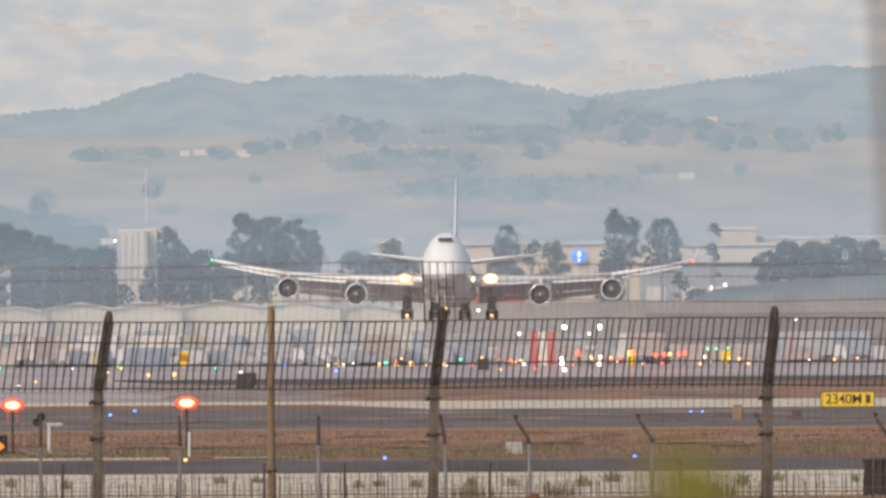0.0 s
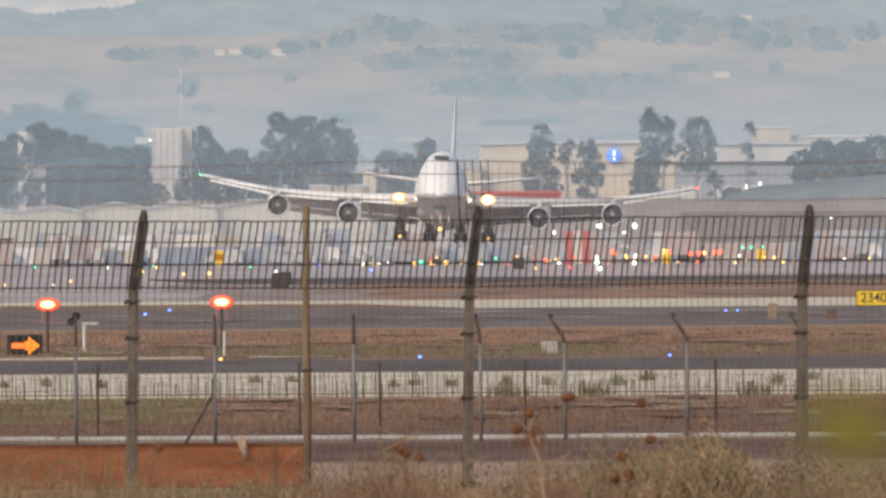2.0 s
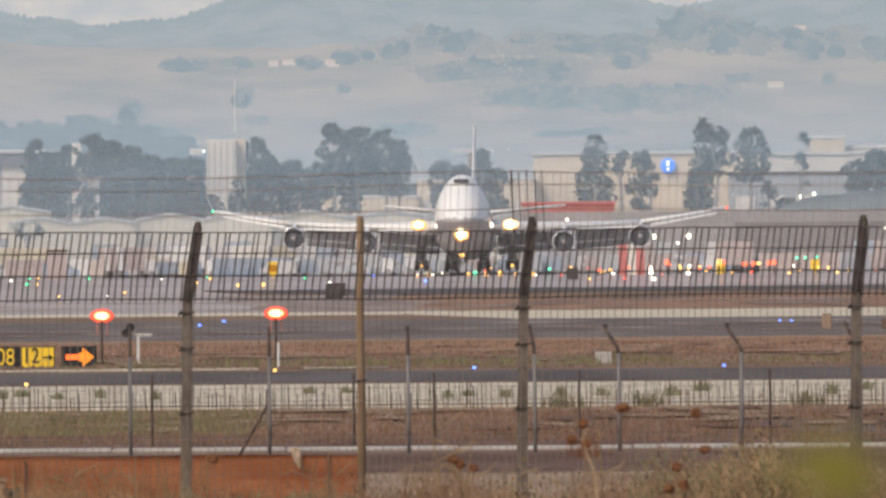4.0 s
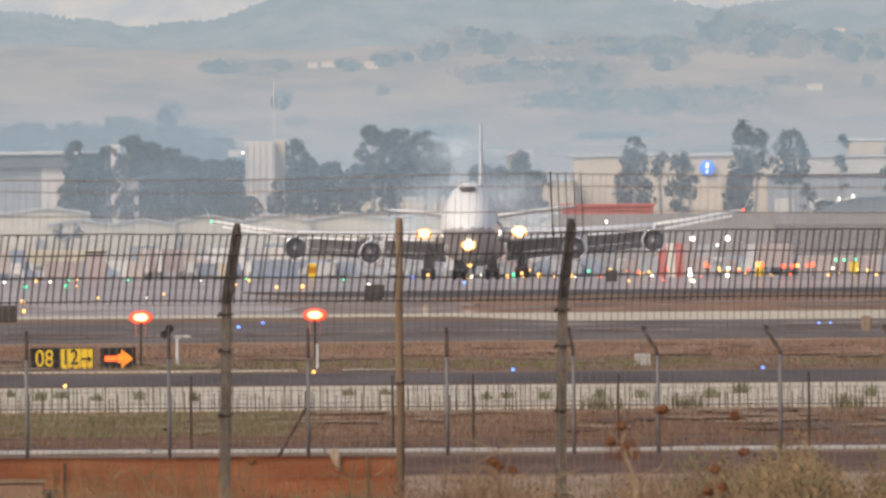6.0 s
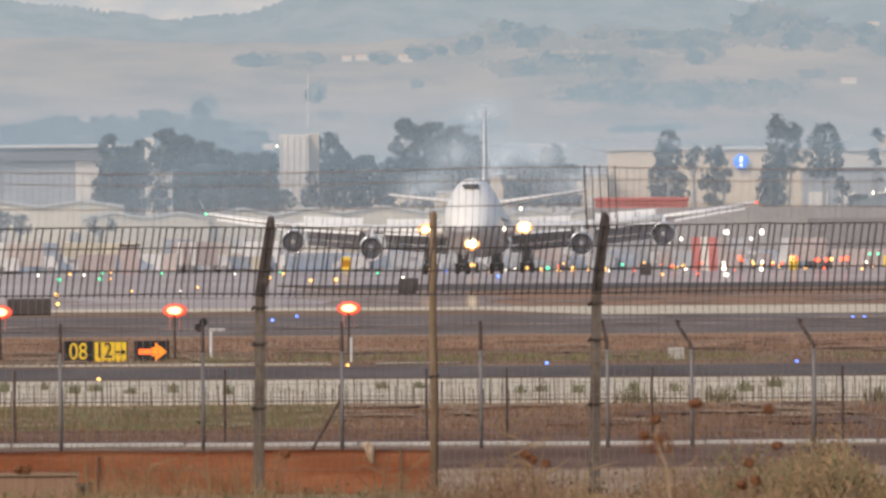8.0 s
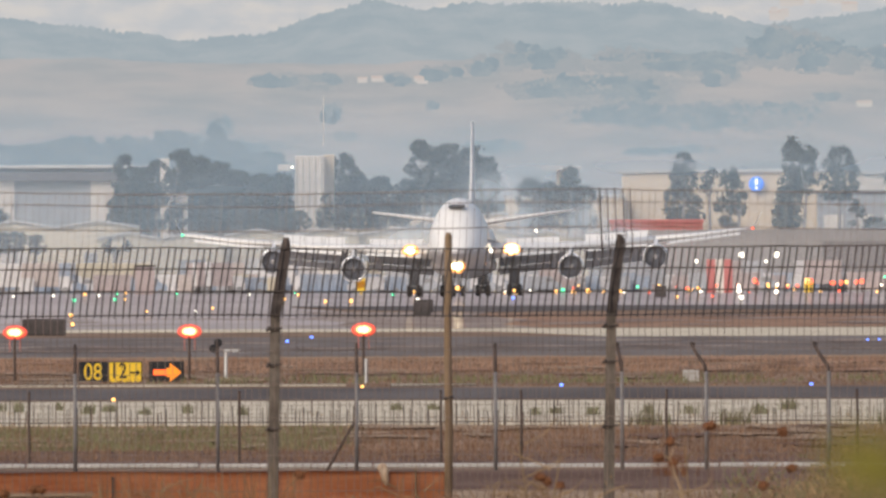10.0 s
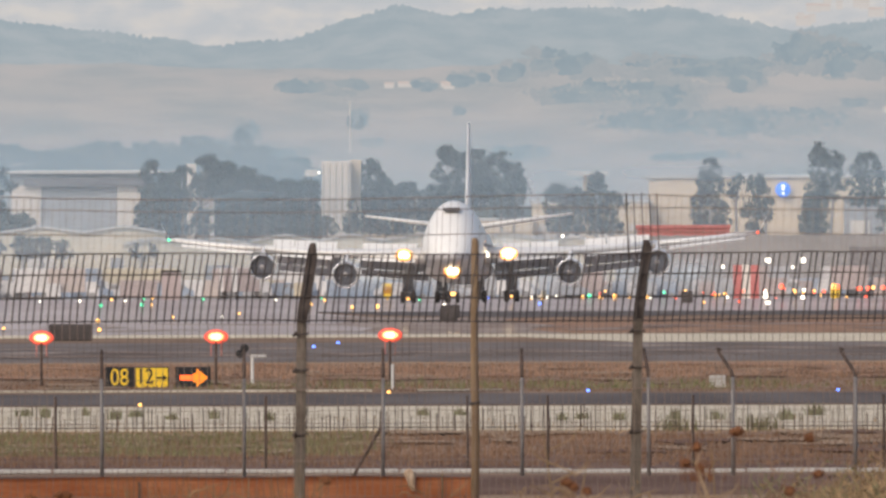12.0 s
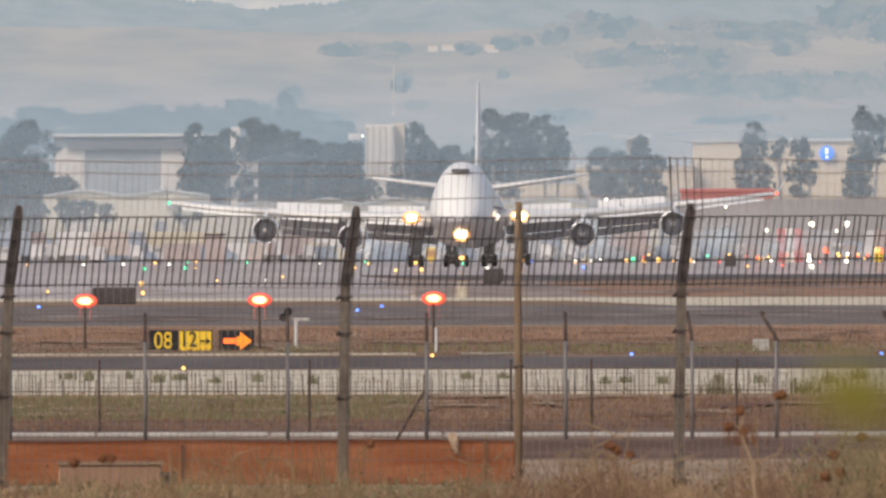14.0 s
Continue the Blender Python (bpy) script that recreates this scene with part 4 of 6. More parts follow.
def build_signs():
    d = 590
    k = 0.01193
    zb, zt = 2.2 - (621 - LEVEL) * k, 2.2 - (582 - LEVEL) * k
    s = thing("taxiway_sign", "yellow and black lit taxiway sign on short legs", "sign", ((318 - MID) * k, d, 0))
    sign_case(s, -56 * k, -4 * k, zb, zt, M_BLACK)
    sign_case(s, -3 * k, 57 * k, zb, zt, M_YELLOW)
    zm = (zb + zt) / 2
    letters("08", 0.50, M_YELLOW, s, -30 * k, -0.014, zm, 0.80)
    letters("12", 0.46, M_BLACK, s, 15 * k, -0.016, zm + 0.02, 0.80)
    bm = bmesh.new()
    arrow(bm, 35 * k, 54 * k, -0.014, zm, 0.018, 0.075, 0.10)
    part("arrow", bm, M_BLACK, s)
    a = thing("arrow_sign", "dark lit sign with a glowing orange arrow", "sign", ((418 - MID) * k, d, 0))
    sign_case(a, -31 * k, 31 * k, zb, zt, M_BLACK)
    bm = bmesh.new()
    v = [bm.verts.new((x * k, -0.014, zm + z * k)) for x, z in ((0, -8), (6, -8), (6, -17), (27, 0), (6, 17), (6, 8), (0, 8))]
    bm.faces.new(v)
    part("arrow_head", bm, M_ORANGE, a, "glowing orange arrow")
    bm = bmesh.new()
    box(bm, -23 * k, 2 * k, -0.02, -0.012, zm - 4.6 * k, zm + 4.6 * k)
    part("arrow_shaft", bm, M_ORANGEH, a, "glowing red-orange bar")
    # distance sign
    d2 = 860
    k2 = 0.01739
    u2, v2 = (1937, 528)
    zc = 2.2 - (v2 - LEVEL) * k2
    b = thing("yellow_sign", "yellow distance sign with dark figures on legs", "sign", ((u2 - MID) * k2, d2, 0))
    sign_case(b, -48 * k2, 48 * k2, zc - 14 * k2, zc + 14 * k2, M_YELLOW)
    letters("2340M", 24 * k2, M_BOXD, b, -7 * k2, -0.014, zc, 0.98)
    bm = bmesh.new()
    box(bm, 32 * k2, 40 * k2, -0.016, -0.01, zc - 7 * k2, zc + 8 * k2)
    part("mark", bm, M_BOXD, b, "dark bar")
    # short marker boxes by the taxiway
    for u, v0, v1, m, lab in ((1741.886, 528, 563, M_TAN, "short tan marker box beside the taxiway"), (1846.777, 538, 570, M_DSOIL, "short rusty brown marker box beside the taxiway")):
        kk = 0.016783
        bm = bmesh.new()
        box(bm, -8 * kk, 8 * kk, 0, 0.25, 0, 2.2 - (v0 + 8 - LEVEL) * kk)
        bmesh.ops.bevel(bm, geom=bm.edges[:], offset=0.02, segments=1, affect='EDGES')
        solid("marker_box", bm, m, lab, "marker", ((u - MID) * kk, 830, 0), "marker boxes")
    bm = bmesh.new()
    box(bm, -0.16, 0.16, 0, 0.3, 0, 0.5)
    box(bm, -0.18, 0.18, -0.02, 0.32, 0.5, 0.54)
    solid("dark_cabinet", bm, M_BLACK, "small dark cabinet beside the gravel strip", "cabinet", (9.957, 410, 0))
    # pale board on the verge
    bm = bmesh.new()
    box(bm, -0.17, 0.17, 0, 0.05, 0.02, 0.27)
    bmesh.ops.bevel(bm, geom=bm.edges[:], offset=0.01, segments=1, affect='EDGES')
    solid("concrete_box", bm, M_KERB, "small pale concrete box on the road verge", "box", (6.534, 575, 0))
    # dark plate in the dry grass
    pl = thing("small_plate", "small dark grey plate with unreadable pale marks", "sign", (-2.475, 251, -0.05))
    bm = bmesh.new()
    box(bm, -0.075, 0.075, 0, 0.01, 0.11, 0.225)
    part("plate", bm, M_BLACK, pl)
    bm = bmesh.new()
    for z, a in ((0.125, 0.05), (0.2, 0.055)):
        box(bm, -a, a, -0.004, 0, z, z + 0.012)
    part("mark", bm, M_GALV, pl)
    for x in (-0.05, 0.05):
        bm = bmesh.new()
        tube(bm, [(x, 0.005, -0.05), (x, 0.005, 0.112)], [0.008] * 2, 6)
        part("leg", bm, M_IRON, pl)
    # white T stand
    tk = thing("white_stand", "white T-shaped stand on a short pole", "stand", (-3.167, 600, 0))
    bm = bmesh.new()
    tube(bm, [(0, 0, -0.05), (0, 0, 0.62)], [0.035, 0.035], 8)
    part("pole", bm, M_ROOFW, tk)
    bm = bmesh.new()
    box(bm, -0.06, 0.3, -0.04, 0.04, 0.6, 0.66)
    part("arm", bm, M_ROOFW, tk)
    # dark cluster lamp beside it
    cl = thing("lamp_mast", "dark double-headed lamp on a thin mast", "lamp", (-3.305, 590, 0))
    bm = bmesh.new()
    tube(bm, [(0, 0, -0.05), (0, 0, 0.9)], [0.02, 0.02], 6)
    part("mast", bm, M_IRON, cl)
    for x, z in ((-0.07, 0.7), (0.03, 0.82)):
        bm = bmesh.new()
        tube(bm, [(x, -0.1, z), (x, 0.06, z)], [0.09, 0.07], 12)
        part("lamp_head", bm, M_BLACK, cl)


def red_lamp(x, y, z):
    t = thing("red_light", "bright red runway end light on a thin mast", "runway light", (x, y, 0), "red runway end lights")
    bm = bmesh.new()
    tube(bm, [(0, 0, -0.05), (0, 0, z - 0.1)], [0.028, 0.024], 8)
    part("mast", bm, M_IRON, t)
    bm = bmesh.new()
    tube(bm, [(0, 0.02, z), (0, 0.18, z)], [0.14, 0.08], 20)
    part("housing", bm, M_BLACK, t)
    for x in (-0.11, 0.0, 0.11):
        bm = bmesh.new()
        tube(bm, [(x, 0.03, z - 0.42), (x, 0.03, z - 0.1)], [0.014, 0.014], 6)
        part("bracket", bm, M_LBRK, t, "pinkish red bracket bar")
    # Lens wider than the lamp's own, its red rim standing in for glare.
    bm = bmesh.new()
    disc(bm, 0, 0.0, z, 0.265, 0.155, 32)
    lens = part("lens", bm, M_LRED, t, "red glass enlarged to carry the lamp's glare")
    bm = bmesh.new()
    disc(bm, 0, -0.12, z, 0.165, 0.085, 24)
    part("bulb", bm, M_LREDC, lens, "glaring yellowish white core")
    return t


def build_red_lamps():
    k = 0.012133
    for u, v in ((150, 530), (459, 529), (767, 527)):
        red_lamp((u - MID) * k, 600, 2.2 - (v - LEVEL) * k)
    # low lamps at the mast's foot and on the gravel
    for u, v, d, m in ((764, 628, 555, M_LY), (324, 651, 500, M_LY), (1117, 627, 560, M_LB), (1559, 632, 560, M_LB), (68, 542, 1000, M_LB), (632, 549, 940, M_LB), (675, 542, 1000, M_LB)):
        small_lamp(u, v, d, m, 3.2)
    for x, y in ((1335, 552), (1355, 545)):
        u, v = {1335: (1659, 563.6), 1355: (1679, 556.8)}[x]
        small_lamp(u, v, 930, M_LB, 3.0)
    bm = bmesh.new()
    tube(bm, [(0, 0, -0.05), (0, 0, 0.52)], [0.03, 0.028], 8)
    solid("white_marker", bm, M_ROOFW, "short white marker post on the verge", "marker", (-0.15115, 575, 0))


def small_lamp(u, v, d, material, px):
    k = STEP * d
    z = 2.2 - (v - LEVEL) * k
    r = px * k
    t = thing("field_light", "small glowing airfield light on a stake", "airfield light", ((u - MID) * k, d, 0), "airfield lights")
    bm = bmesh.new()
    bmesh.ops.create_uvsphere(bm, u_segments=10, v_segments=6, radius=r)
    part("globe", bm, material, t, at=(0, 0, max(z, r * 0.6)), smooth=True)
    bm = bmesh.new()
    tube(bm, [(0, 0, -0.05), (0, 0, max(z - r * 0.8, 0.02))], [r * 0.3, r * 0.25], 6)
    part("stake", bm, M_IRON, t)


def build_far_lamps():
    rnd = random.Random(5)
    kinds = {"w": M_LW, "y": M_LY, "r": M_LR, "g": M_LG, "b": M_LB}
    cabin_row = ((1460, 443, "r", 7), (1482, 450, "y", 4), (1500, 450, "w", 4), (1518, 452, "y", 4), (1553, 443, "y", 8), (1430, 452, "w", 5), (1432, 462, "w", 8), (1436, 472, "w", 6), (1360, 456, "y", 5), (1364, 466, "w", 4), (1384, 462, "y", 5), (1385, 470, "r", 4), (1343, 459, "y", 4), (1322, 471, "y", 4), (1290, 452, "y", 5), (1252, 453, "g", 4), (1222, 461, "y", 5))
    runway_row = ((1192, 463, "y", 4), (1165, 460, "y", 7), (1138, 462, "y", 5), (1120, 459, "g", 6), (1108, 461, "y", 5), (1045, 464, "w", 4), (1018, 466, "w", 4), (940, 466, "b", 4), (1032, 472, "b", 4), (1595, 447, "r", 6), (1640, 446, "r", 6), (1622, 446, "y", 5), (1690, 437, "g", 4), (1705, 437, "g", 4), (1725, 436, "g", 4), (1780, 460, "y", 3), (1870, 458, "w", 3))
    apron_row = ((255, 473, "g", 5), (328, 472, "g", 5), (345, 472, "y", 3), (250, 500, "y", 6), (252, 516, "y", 5), (83, 513, "y", 4), (627, 472, "y", 4), (700, 477, "y", 4), (383, 494, "y", 3), (500, 488, "y", 3), (470, 494, "w", 3), (880, 480, "y", 5), (862, 476, "w", 7), (745, 476, "y", 5))
    for u, v, c, px in cabin_row + runway_row + apron_row:
        d = min(3500, 2.0 / max((v - LEVEL) * STEP, 0.0005)) if v > 466 else 3700
        small_lamp(u, v, d, kinds[c], px * 0.64)
    for (u, v), c, px in (((1464, 446.9), "r", 4), ((1518, 454.1), "r", 3), ((1535, 452.2), "r", 3.5), ((1559, 444.3), "r", 6), ((1552, 447.3), "y", 4), ((1600, 447.5), "r", 4.5), ((1613, 446.6), "r", 5), ((1649, 444.7), "r", 6), ((1746, 455.2), "y", 4), ((1485, 453), "y", 4), ((1498, 467), "w", 5)):
        small_lamp(u, v, 3480, kinds[c], px * 0.72)
    for _ in range(30):
        small_lamp(rnd.uniform(980, 1990), rnd.uniform(448, 466), 3500, kinds[rnd.choice("yyywrrr")], rnd.uniform(1.4, 2.6))
    for _ in range(12):
        small_lamp(rnd.uniform(0, 820), rnd.uniform(460, 474), 3300, kinds[rnd.choice("yywg")], rnd.uniform(1.5, 2.6))


# ---- background: apron, hangars, trees, hills ----
def facade(name, label, category, u0, u1, v0, v1, d, material, roof=None, over=0.3, bays=0, depth=30, bay_mat=None):
    """A plain flat-roofed building with a roof slab and recessed bays."""
    k = STEP * d
    x0, x1, zt = (u0 - MID) * k, (u1 - MID) * k, 2.2 - (v0 - LEVEL) * k
    zb = 0.0
    t = thing(name, label, category, ((x0 + x1) / 2, d, 0))
    w = (x1 - x0) / 2
    bm = bmesh.new()
    box(bm, -w, w, 0, depth, zb, zt - 0.5)
    part("wall", bm, material, t)
    bm = bmesh.new()
    box(bm, -w - over, w + over, -over, depth + over, zt - 0.5, zt)
    bmesh.ops.bevel(bm, geom=bm.edges[:], offset=0.06, segments=1, affect='EDGES')
    part("roof", bm, roof or M_ROOFW, t)
    for i in range(bays):
        bx = -w + (i + 0.5) * 2 * w / bays
        bw = w / bays * 0.62
        bm = bmesh.new()
        box(bm, bx - bw, bx + bw, -0.12, 0.0, 0.0, (zt - 0.5) * 0.78)
        for s in range(1, 6):
            box(bm, bx - bw, bx + bw, -0.17, -0.12, (zt - 0.5) * 0.78 * s / 6 - 0.05, (zt - 0.5) * 0.78 * s / 6 + 0.05)
        part("hangar_door", bm, bay_mat or M_WALLP, t)
    return t


def build_buildings():
    # terminal block behind trees
    t = facade("terminal_block", "grey airport block with pale overhanging roof slab", "building", 95, 345, 234, 350, 4330, M_WALLG, M_ROOFW, 1.5)
    for u0, u1, v0 in ((98, 150, 260), (285, 330, 258)):
        bm = bmesh.new()
        k = 0.087557
        c = (u0 + u1) / 2 - 220
        w = (u1 - u0) / 2
        box(bm, (c - w) * k, (c + w) * k, -0.4, 0.0, 0.0, 2.2 - (v0 - LEVEL) * k)
        for i in range(4):
            x = (c - w + (i + 0.5) * w / 2) * k
            box(bm, x - 0.12, x + 0.12, -0.55, -0.4, 0.3, 1.8 - (v0 - LEVEL) * k)
        part("wall_panel", bm, M_WALLP, t, "pale concrete panel")
    bm = bmesh.new()
    k = 0.087557
    box(bm, (120 - 220) * k, (340 - 220) * k, -1.3, -0.3, 2.2 - (262 - LEVEL) * k, 2.2 - (247 - LEVEL) * k)
    part("dark_canopy", bm, M_BARR, t)
    facade("slab_tower", "narrow pale concrete tower among trees", "tower", 408, 424, 223, 350, 4155, M_WALLP, M_WALLP, 0.05, depth=8)
    facade("stair_tower", "narrow pale concrete stair tower among trees", "tower", 426, 456, 285, 350, 4158, M_WALLP, M_WALLP, 0.05, depth=8)
    t = facade("ribbed_tower", "tall pale concrete tower with vertical ribs", "tower", 647, 698, 219, 350, 4155, M_WALLP, M_WALLP, 0.05, depth=8)
    k = STEP * 4155
    for i in range(5):
        bm = bmesh.new()
        x = (-22 + i * 11) * k
        box(bm, x - 0.1, x + 0.1, -0.08, 0, 0.5, 2.0 - (222 - LEVEL) * k)
        part("rib", bm, M_KERB, t, "greyish concrete rib")
    facade("tower_wing", "pale beige tower wing beside trees", "tower", 698, 716, 217, 350, 4162, M_WALLB, M_WALLB, 0.05, depth=8)
    t = thing("roof_sign", "small pale board on a thin dark mast", "sign", (-13.09, 4150, 0))
    bm = bmesh.new()
    box(bm, -0.95, 0.95, 0, 0.4, 2.2 - (246 - LEVEL) * k, 2.2 - (234 - LEVEL) * k)
    part("board", bm, M_ROOFW, t)
    bm = bmesh.new()
    tube(bm, [(0, 0.45, 0), (0, 0.45, 2.2 - (238 - LEVEL) * k)], [0.1, 0.08], 6)
    part("mast", bm, M_IRON, t)
    # hangar on the right with a lit round sign
    t = facade("long_hangar", "long beige hangar with whitish flat roof", "hangar", 1228, 1640, 246, 360, 4400, M_WALLB, M_ROOFW, 0.5, 6, bay_mat=M_WALLB)
    k = 0.088972
    bm = bmesh.new()
    disc(bm, 0, 0, 0, 13.5 * k, 13.5 * k, 28)
    sg = part("round_sign", bm, M_BLUE, t, "lit round blue sign", at=(2.58, -0.9, 16.614))
    bm = bmesh.new()
    box(bm, -2.5 * k, 2.5 * k, -1.3, -1.1, -1 * k, 9 * k)
    box(bm, -2 * k, 2 * k, -1.3, -1.1, -9 * k, -4 * k)
    part("white_mark", bm, M_WHITES, sg, "white plain mark")
    facade("grey_hangar", "long grey hangar with a dark roof line", "hangar", 1572, 2060, 284, 360, 4390, M_WALLG, M_BARR, 0.4, 9, bay_mat=M_WALLP)
    facade("back_hall", "pale hall behind the hangars", "hangar", 1640, 2060, 250, 360, 4442, M_WALLP, M_ROOFW, 0.4)
    facade("penthouse", "pale beige block rising above the hangars", "building", 1716, 1776, 222, 300, 4480, M_WALLB, M_ROOFW, 0.2)
    facade("white_block", "whitish flat block behind hangars", "building", 1776, 2080, 239, 300, 4482, M_WALLP, M_ROOFW, 0.2)
    facade("low_store", "beige low store behind the trees", "building", 1020, 1228, 290, 360, 4395, M_WALLB, M_ROOFW, 0.2, 4)
    facade("mid_store", "grey low store behind the trees", "building", 722, 1020, 320, 360, 4390, M_WALLB, M_ROOFW, 0.2, 5)
    # canopy on a column
    k = 0.088568
    t = thing("canopy", "pale T-shaped canopy on a dark column", "canopy", (29.493, 4380, 0))
    bm = bmesh.new()
    box(bm, -36 * k, 36 * k, -3, 3, 2.2 - (246 - LEVEL) * k, 2.2 - (239 - LEVEL) * k)
    part("roof", bm, M_ROOFW, t)
    bm = bmesh.new()
    box(bm, -8 * k, 8 * k, -1, 1, 0, 2.2 - (246 - LEVEL) * k)
    part("column", bm, M_WALLB, t)
    # red-roofed shed, low beige sheds
    facade("red_shed", "low shed with a bright red metal wall and roof", "shed", 1205, 1368, 334, 356, 3855, M_REDR, M_REDR, 0.2, depth=6)
    for u0, u1, v0, v1, d in ((76, 370, 336, 350, 3900), (296, 520, 357, 360, 3880), (520, 760, 352, 360, 3890), (760, 1040, 350, 360, 3895), (1040, 1240, 356, 365, 3898)):
        k = STEP * d
        t = thing("low_shed", "long low beige shed with a pale pitched roof", "shed", ((u0 + u1) / 2 * k - MID * k, d, 0), "low sheds")
        w = (u1 - u0) / 2 * k
        zt = 2.2 - (v0 - LEVEL) * k
        # low gables in a row along the front
        span = 2 * w / max(1, round(2 * w / 9.5))
        cols = [-w + span * 0.5 * i for i in range(round(4 * w / span) + 1)]
        tops = [zt - 0.75 + (0.85 if i % 2 else 0.0) for i in range(len(cols))]
        bm = bmesh.new()
        loft(bm, [[(x, 0, 0), (x, 14, 0), (x, 14, z), (x, 0, z)] for x, z in zip(cols, tops)])
        part("wall", bm, M_WALLY, t)
        bm = bmesh.new()
        loft(bm, [[(x, -0.5, z + 0.02), (x, 14.5, z + 0.02), (x, 14.5, z + 0.3), (x, -0.5, z + 0.3)] for x, z in zip(cols, tops)])
        part("roof", bm, M_ROOFW, t)
        for i in range(int(2 * w / span)):
            x = -w + span * (i + 0.5)
            bm = bmesh.new()
            box(bm, x - 1.9, x + 1.9, -0.1, 0, 0, (zt - 0.7) * 0.62)
            for j in range(1, 4):
                box(bm, x - 1.9, x + 1.9, -0.14, -0.1, (zt - 0.7) * 0.155 * j - 0.04, (zt - 0.7) * 0.155 * j + 0.04)
            part("shed_door", bm, M_WALLG if i % 4 == 1 else M_WALLP, t)
    # dark screen wall on the right
    t = thing("screen_wall", "long dark grey screen wall along the apron", "wall", (68.197, 3850, 0), kind="structure")
    k = 0.077851
    for i in range(-47, 45):
        bm = bmesh.new()
        box(bm, i * 10 * k, (i * 10 + 9.6) * k, 0, 0.3, 0, 2.2 - (352 - LEVEL + (i % 3) * 0.6) * k)
        part("panel", bm, M_DARKG, t)
    for i in range(-4, 22):
        bm = bmesh.new()
        box(bm, i * 20 * k, (i * 20 + 19.4) * k, -0.6, -0.3, 0, 2.2 - (373 - LEVEL + (i % 2) * 0.5) * k)
        part("barrier", bm, M_BARR, t, "darker low barrier panel")
    # red and white checked cabin
    t = thing("localizer_cabin", "red and white striped airfield cabin", "cabin", (43.756, 3530, 0))
    k = 0.07138
    for i, m in enumerate((M_REDR, M_WALLP, M_REDR)):
        bm = bmesh.new()
        box(bm, (-22 + i * 15) * k, (-7 + i * 15) * k, 0, 3, 0, 2.2 - (405 - LEVEL) * k)
        part("wall_stripe", bm, m, t)
    # white floodlights
    for u, v, r in ((1436, 397, 8), (1498, 397, 8), (1356, 408, 5), (1480, 409, 4), (1284, 366, 4), (1073, 353, 4), (1698.313, 328.976, 6), (1721.368, 324.226, 5), (1794.411, 321.021, 4.5), (1845.715, 385.587, 4), (517, 241, 4.5), (642, 239, 3.5)):
        d = 3760 if v > 330 else 4290
        k = STEP * d
        t = thing("floodlight", "bright white floodlight on a thin mast", "floodlight", ((u - MID) * k, d, 0), "apron floodlights")
        z = 2.2 - (v - LEVEL) * k
        bm = bmesh.new()
        bmesh.ops.create_uvsphere(bm, u_segments=10, v_segments=6, radius=r * k * 0.62)
        part("lamp_head", bm, M_LW, t, at=(0, 0, z), smooth=True)
        bm = bmesh.new()
        tube(bm, [(0, 0.2, 0), (0, 0.2, z)], [0.09, 0.06], 6)
        part("mast", bm, M_STRUT, t)
    # grassy bank beyond the screen wall
    k = STEP * 4120
    bm = bmesh.new()
    crest = [(1650, 356), (1672, 344), (1690, 338), (1715, 330), (1740, 326), (1770, 325), (1800, 319), (1835, 319), (1860, 313), (1900, 314), (1930, 310), (2080, 306)]
    loft(bm, [[((u - MID) * k, 0, -0.2), ((u - MID) * k, 9, (2.2 - (v - LEVEL) * k) * 0.8), ((u - MID) * k, 16, 2.2 - (v - LEVEL) * k), ((u - MID) * k, 40, -0.2)] for u, v in crest])
    solid("grass_bank", bm, M_BANK, "dull dark grassy bank beyond the apron wall", "bank", (0, 4120, 0), kind="structure", smooth=True)
    # thin radio mast
    bm = bmesh.new()
    tube(bm, [(0, 0, 0), (0, 0, 32.068)], [0.14, 0.06], 6)
    solid("radio_mast", bm, M_WALLP, "thin pale radio mast before hills", "mast", (-8.071, 4600, 0))


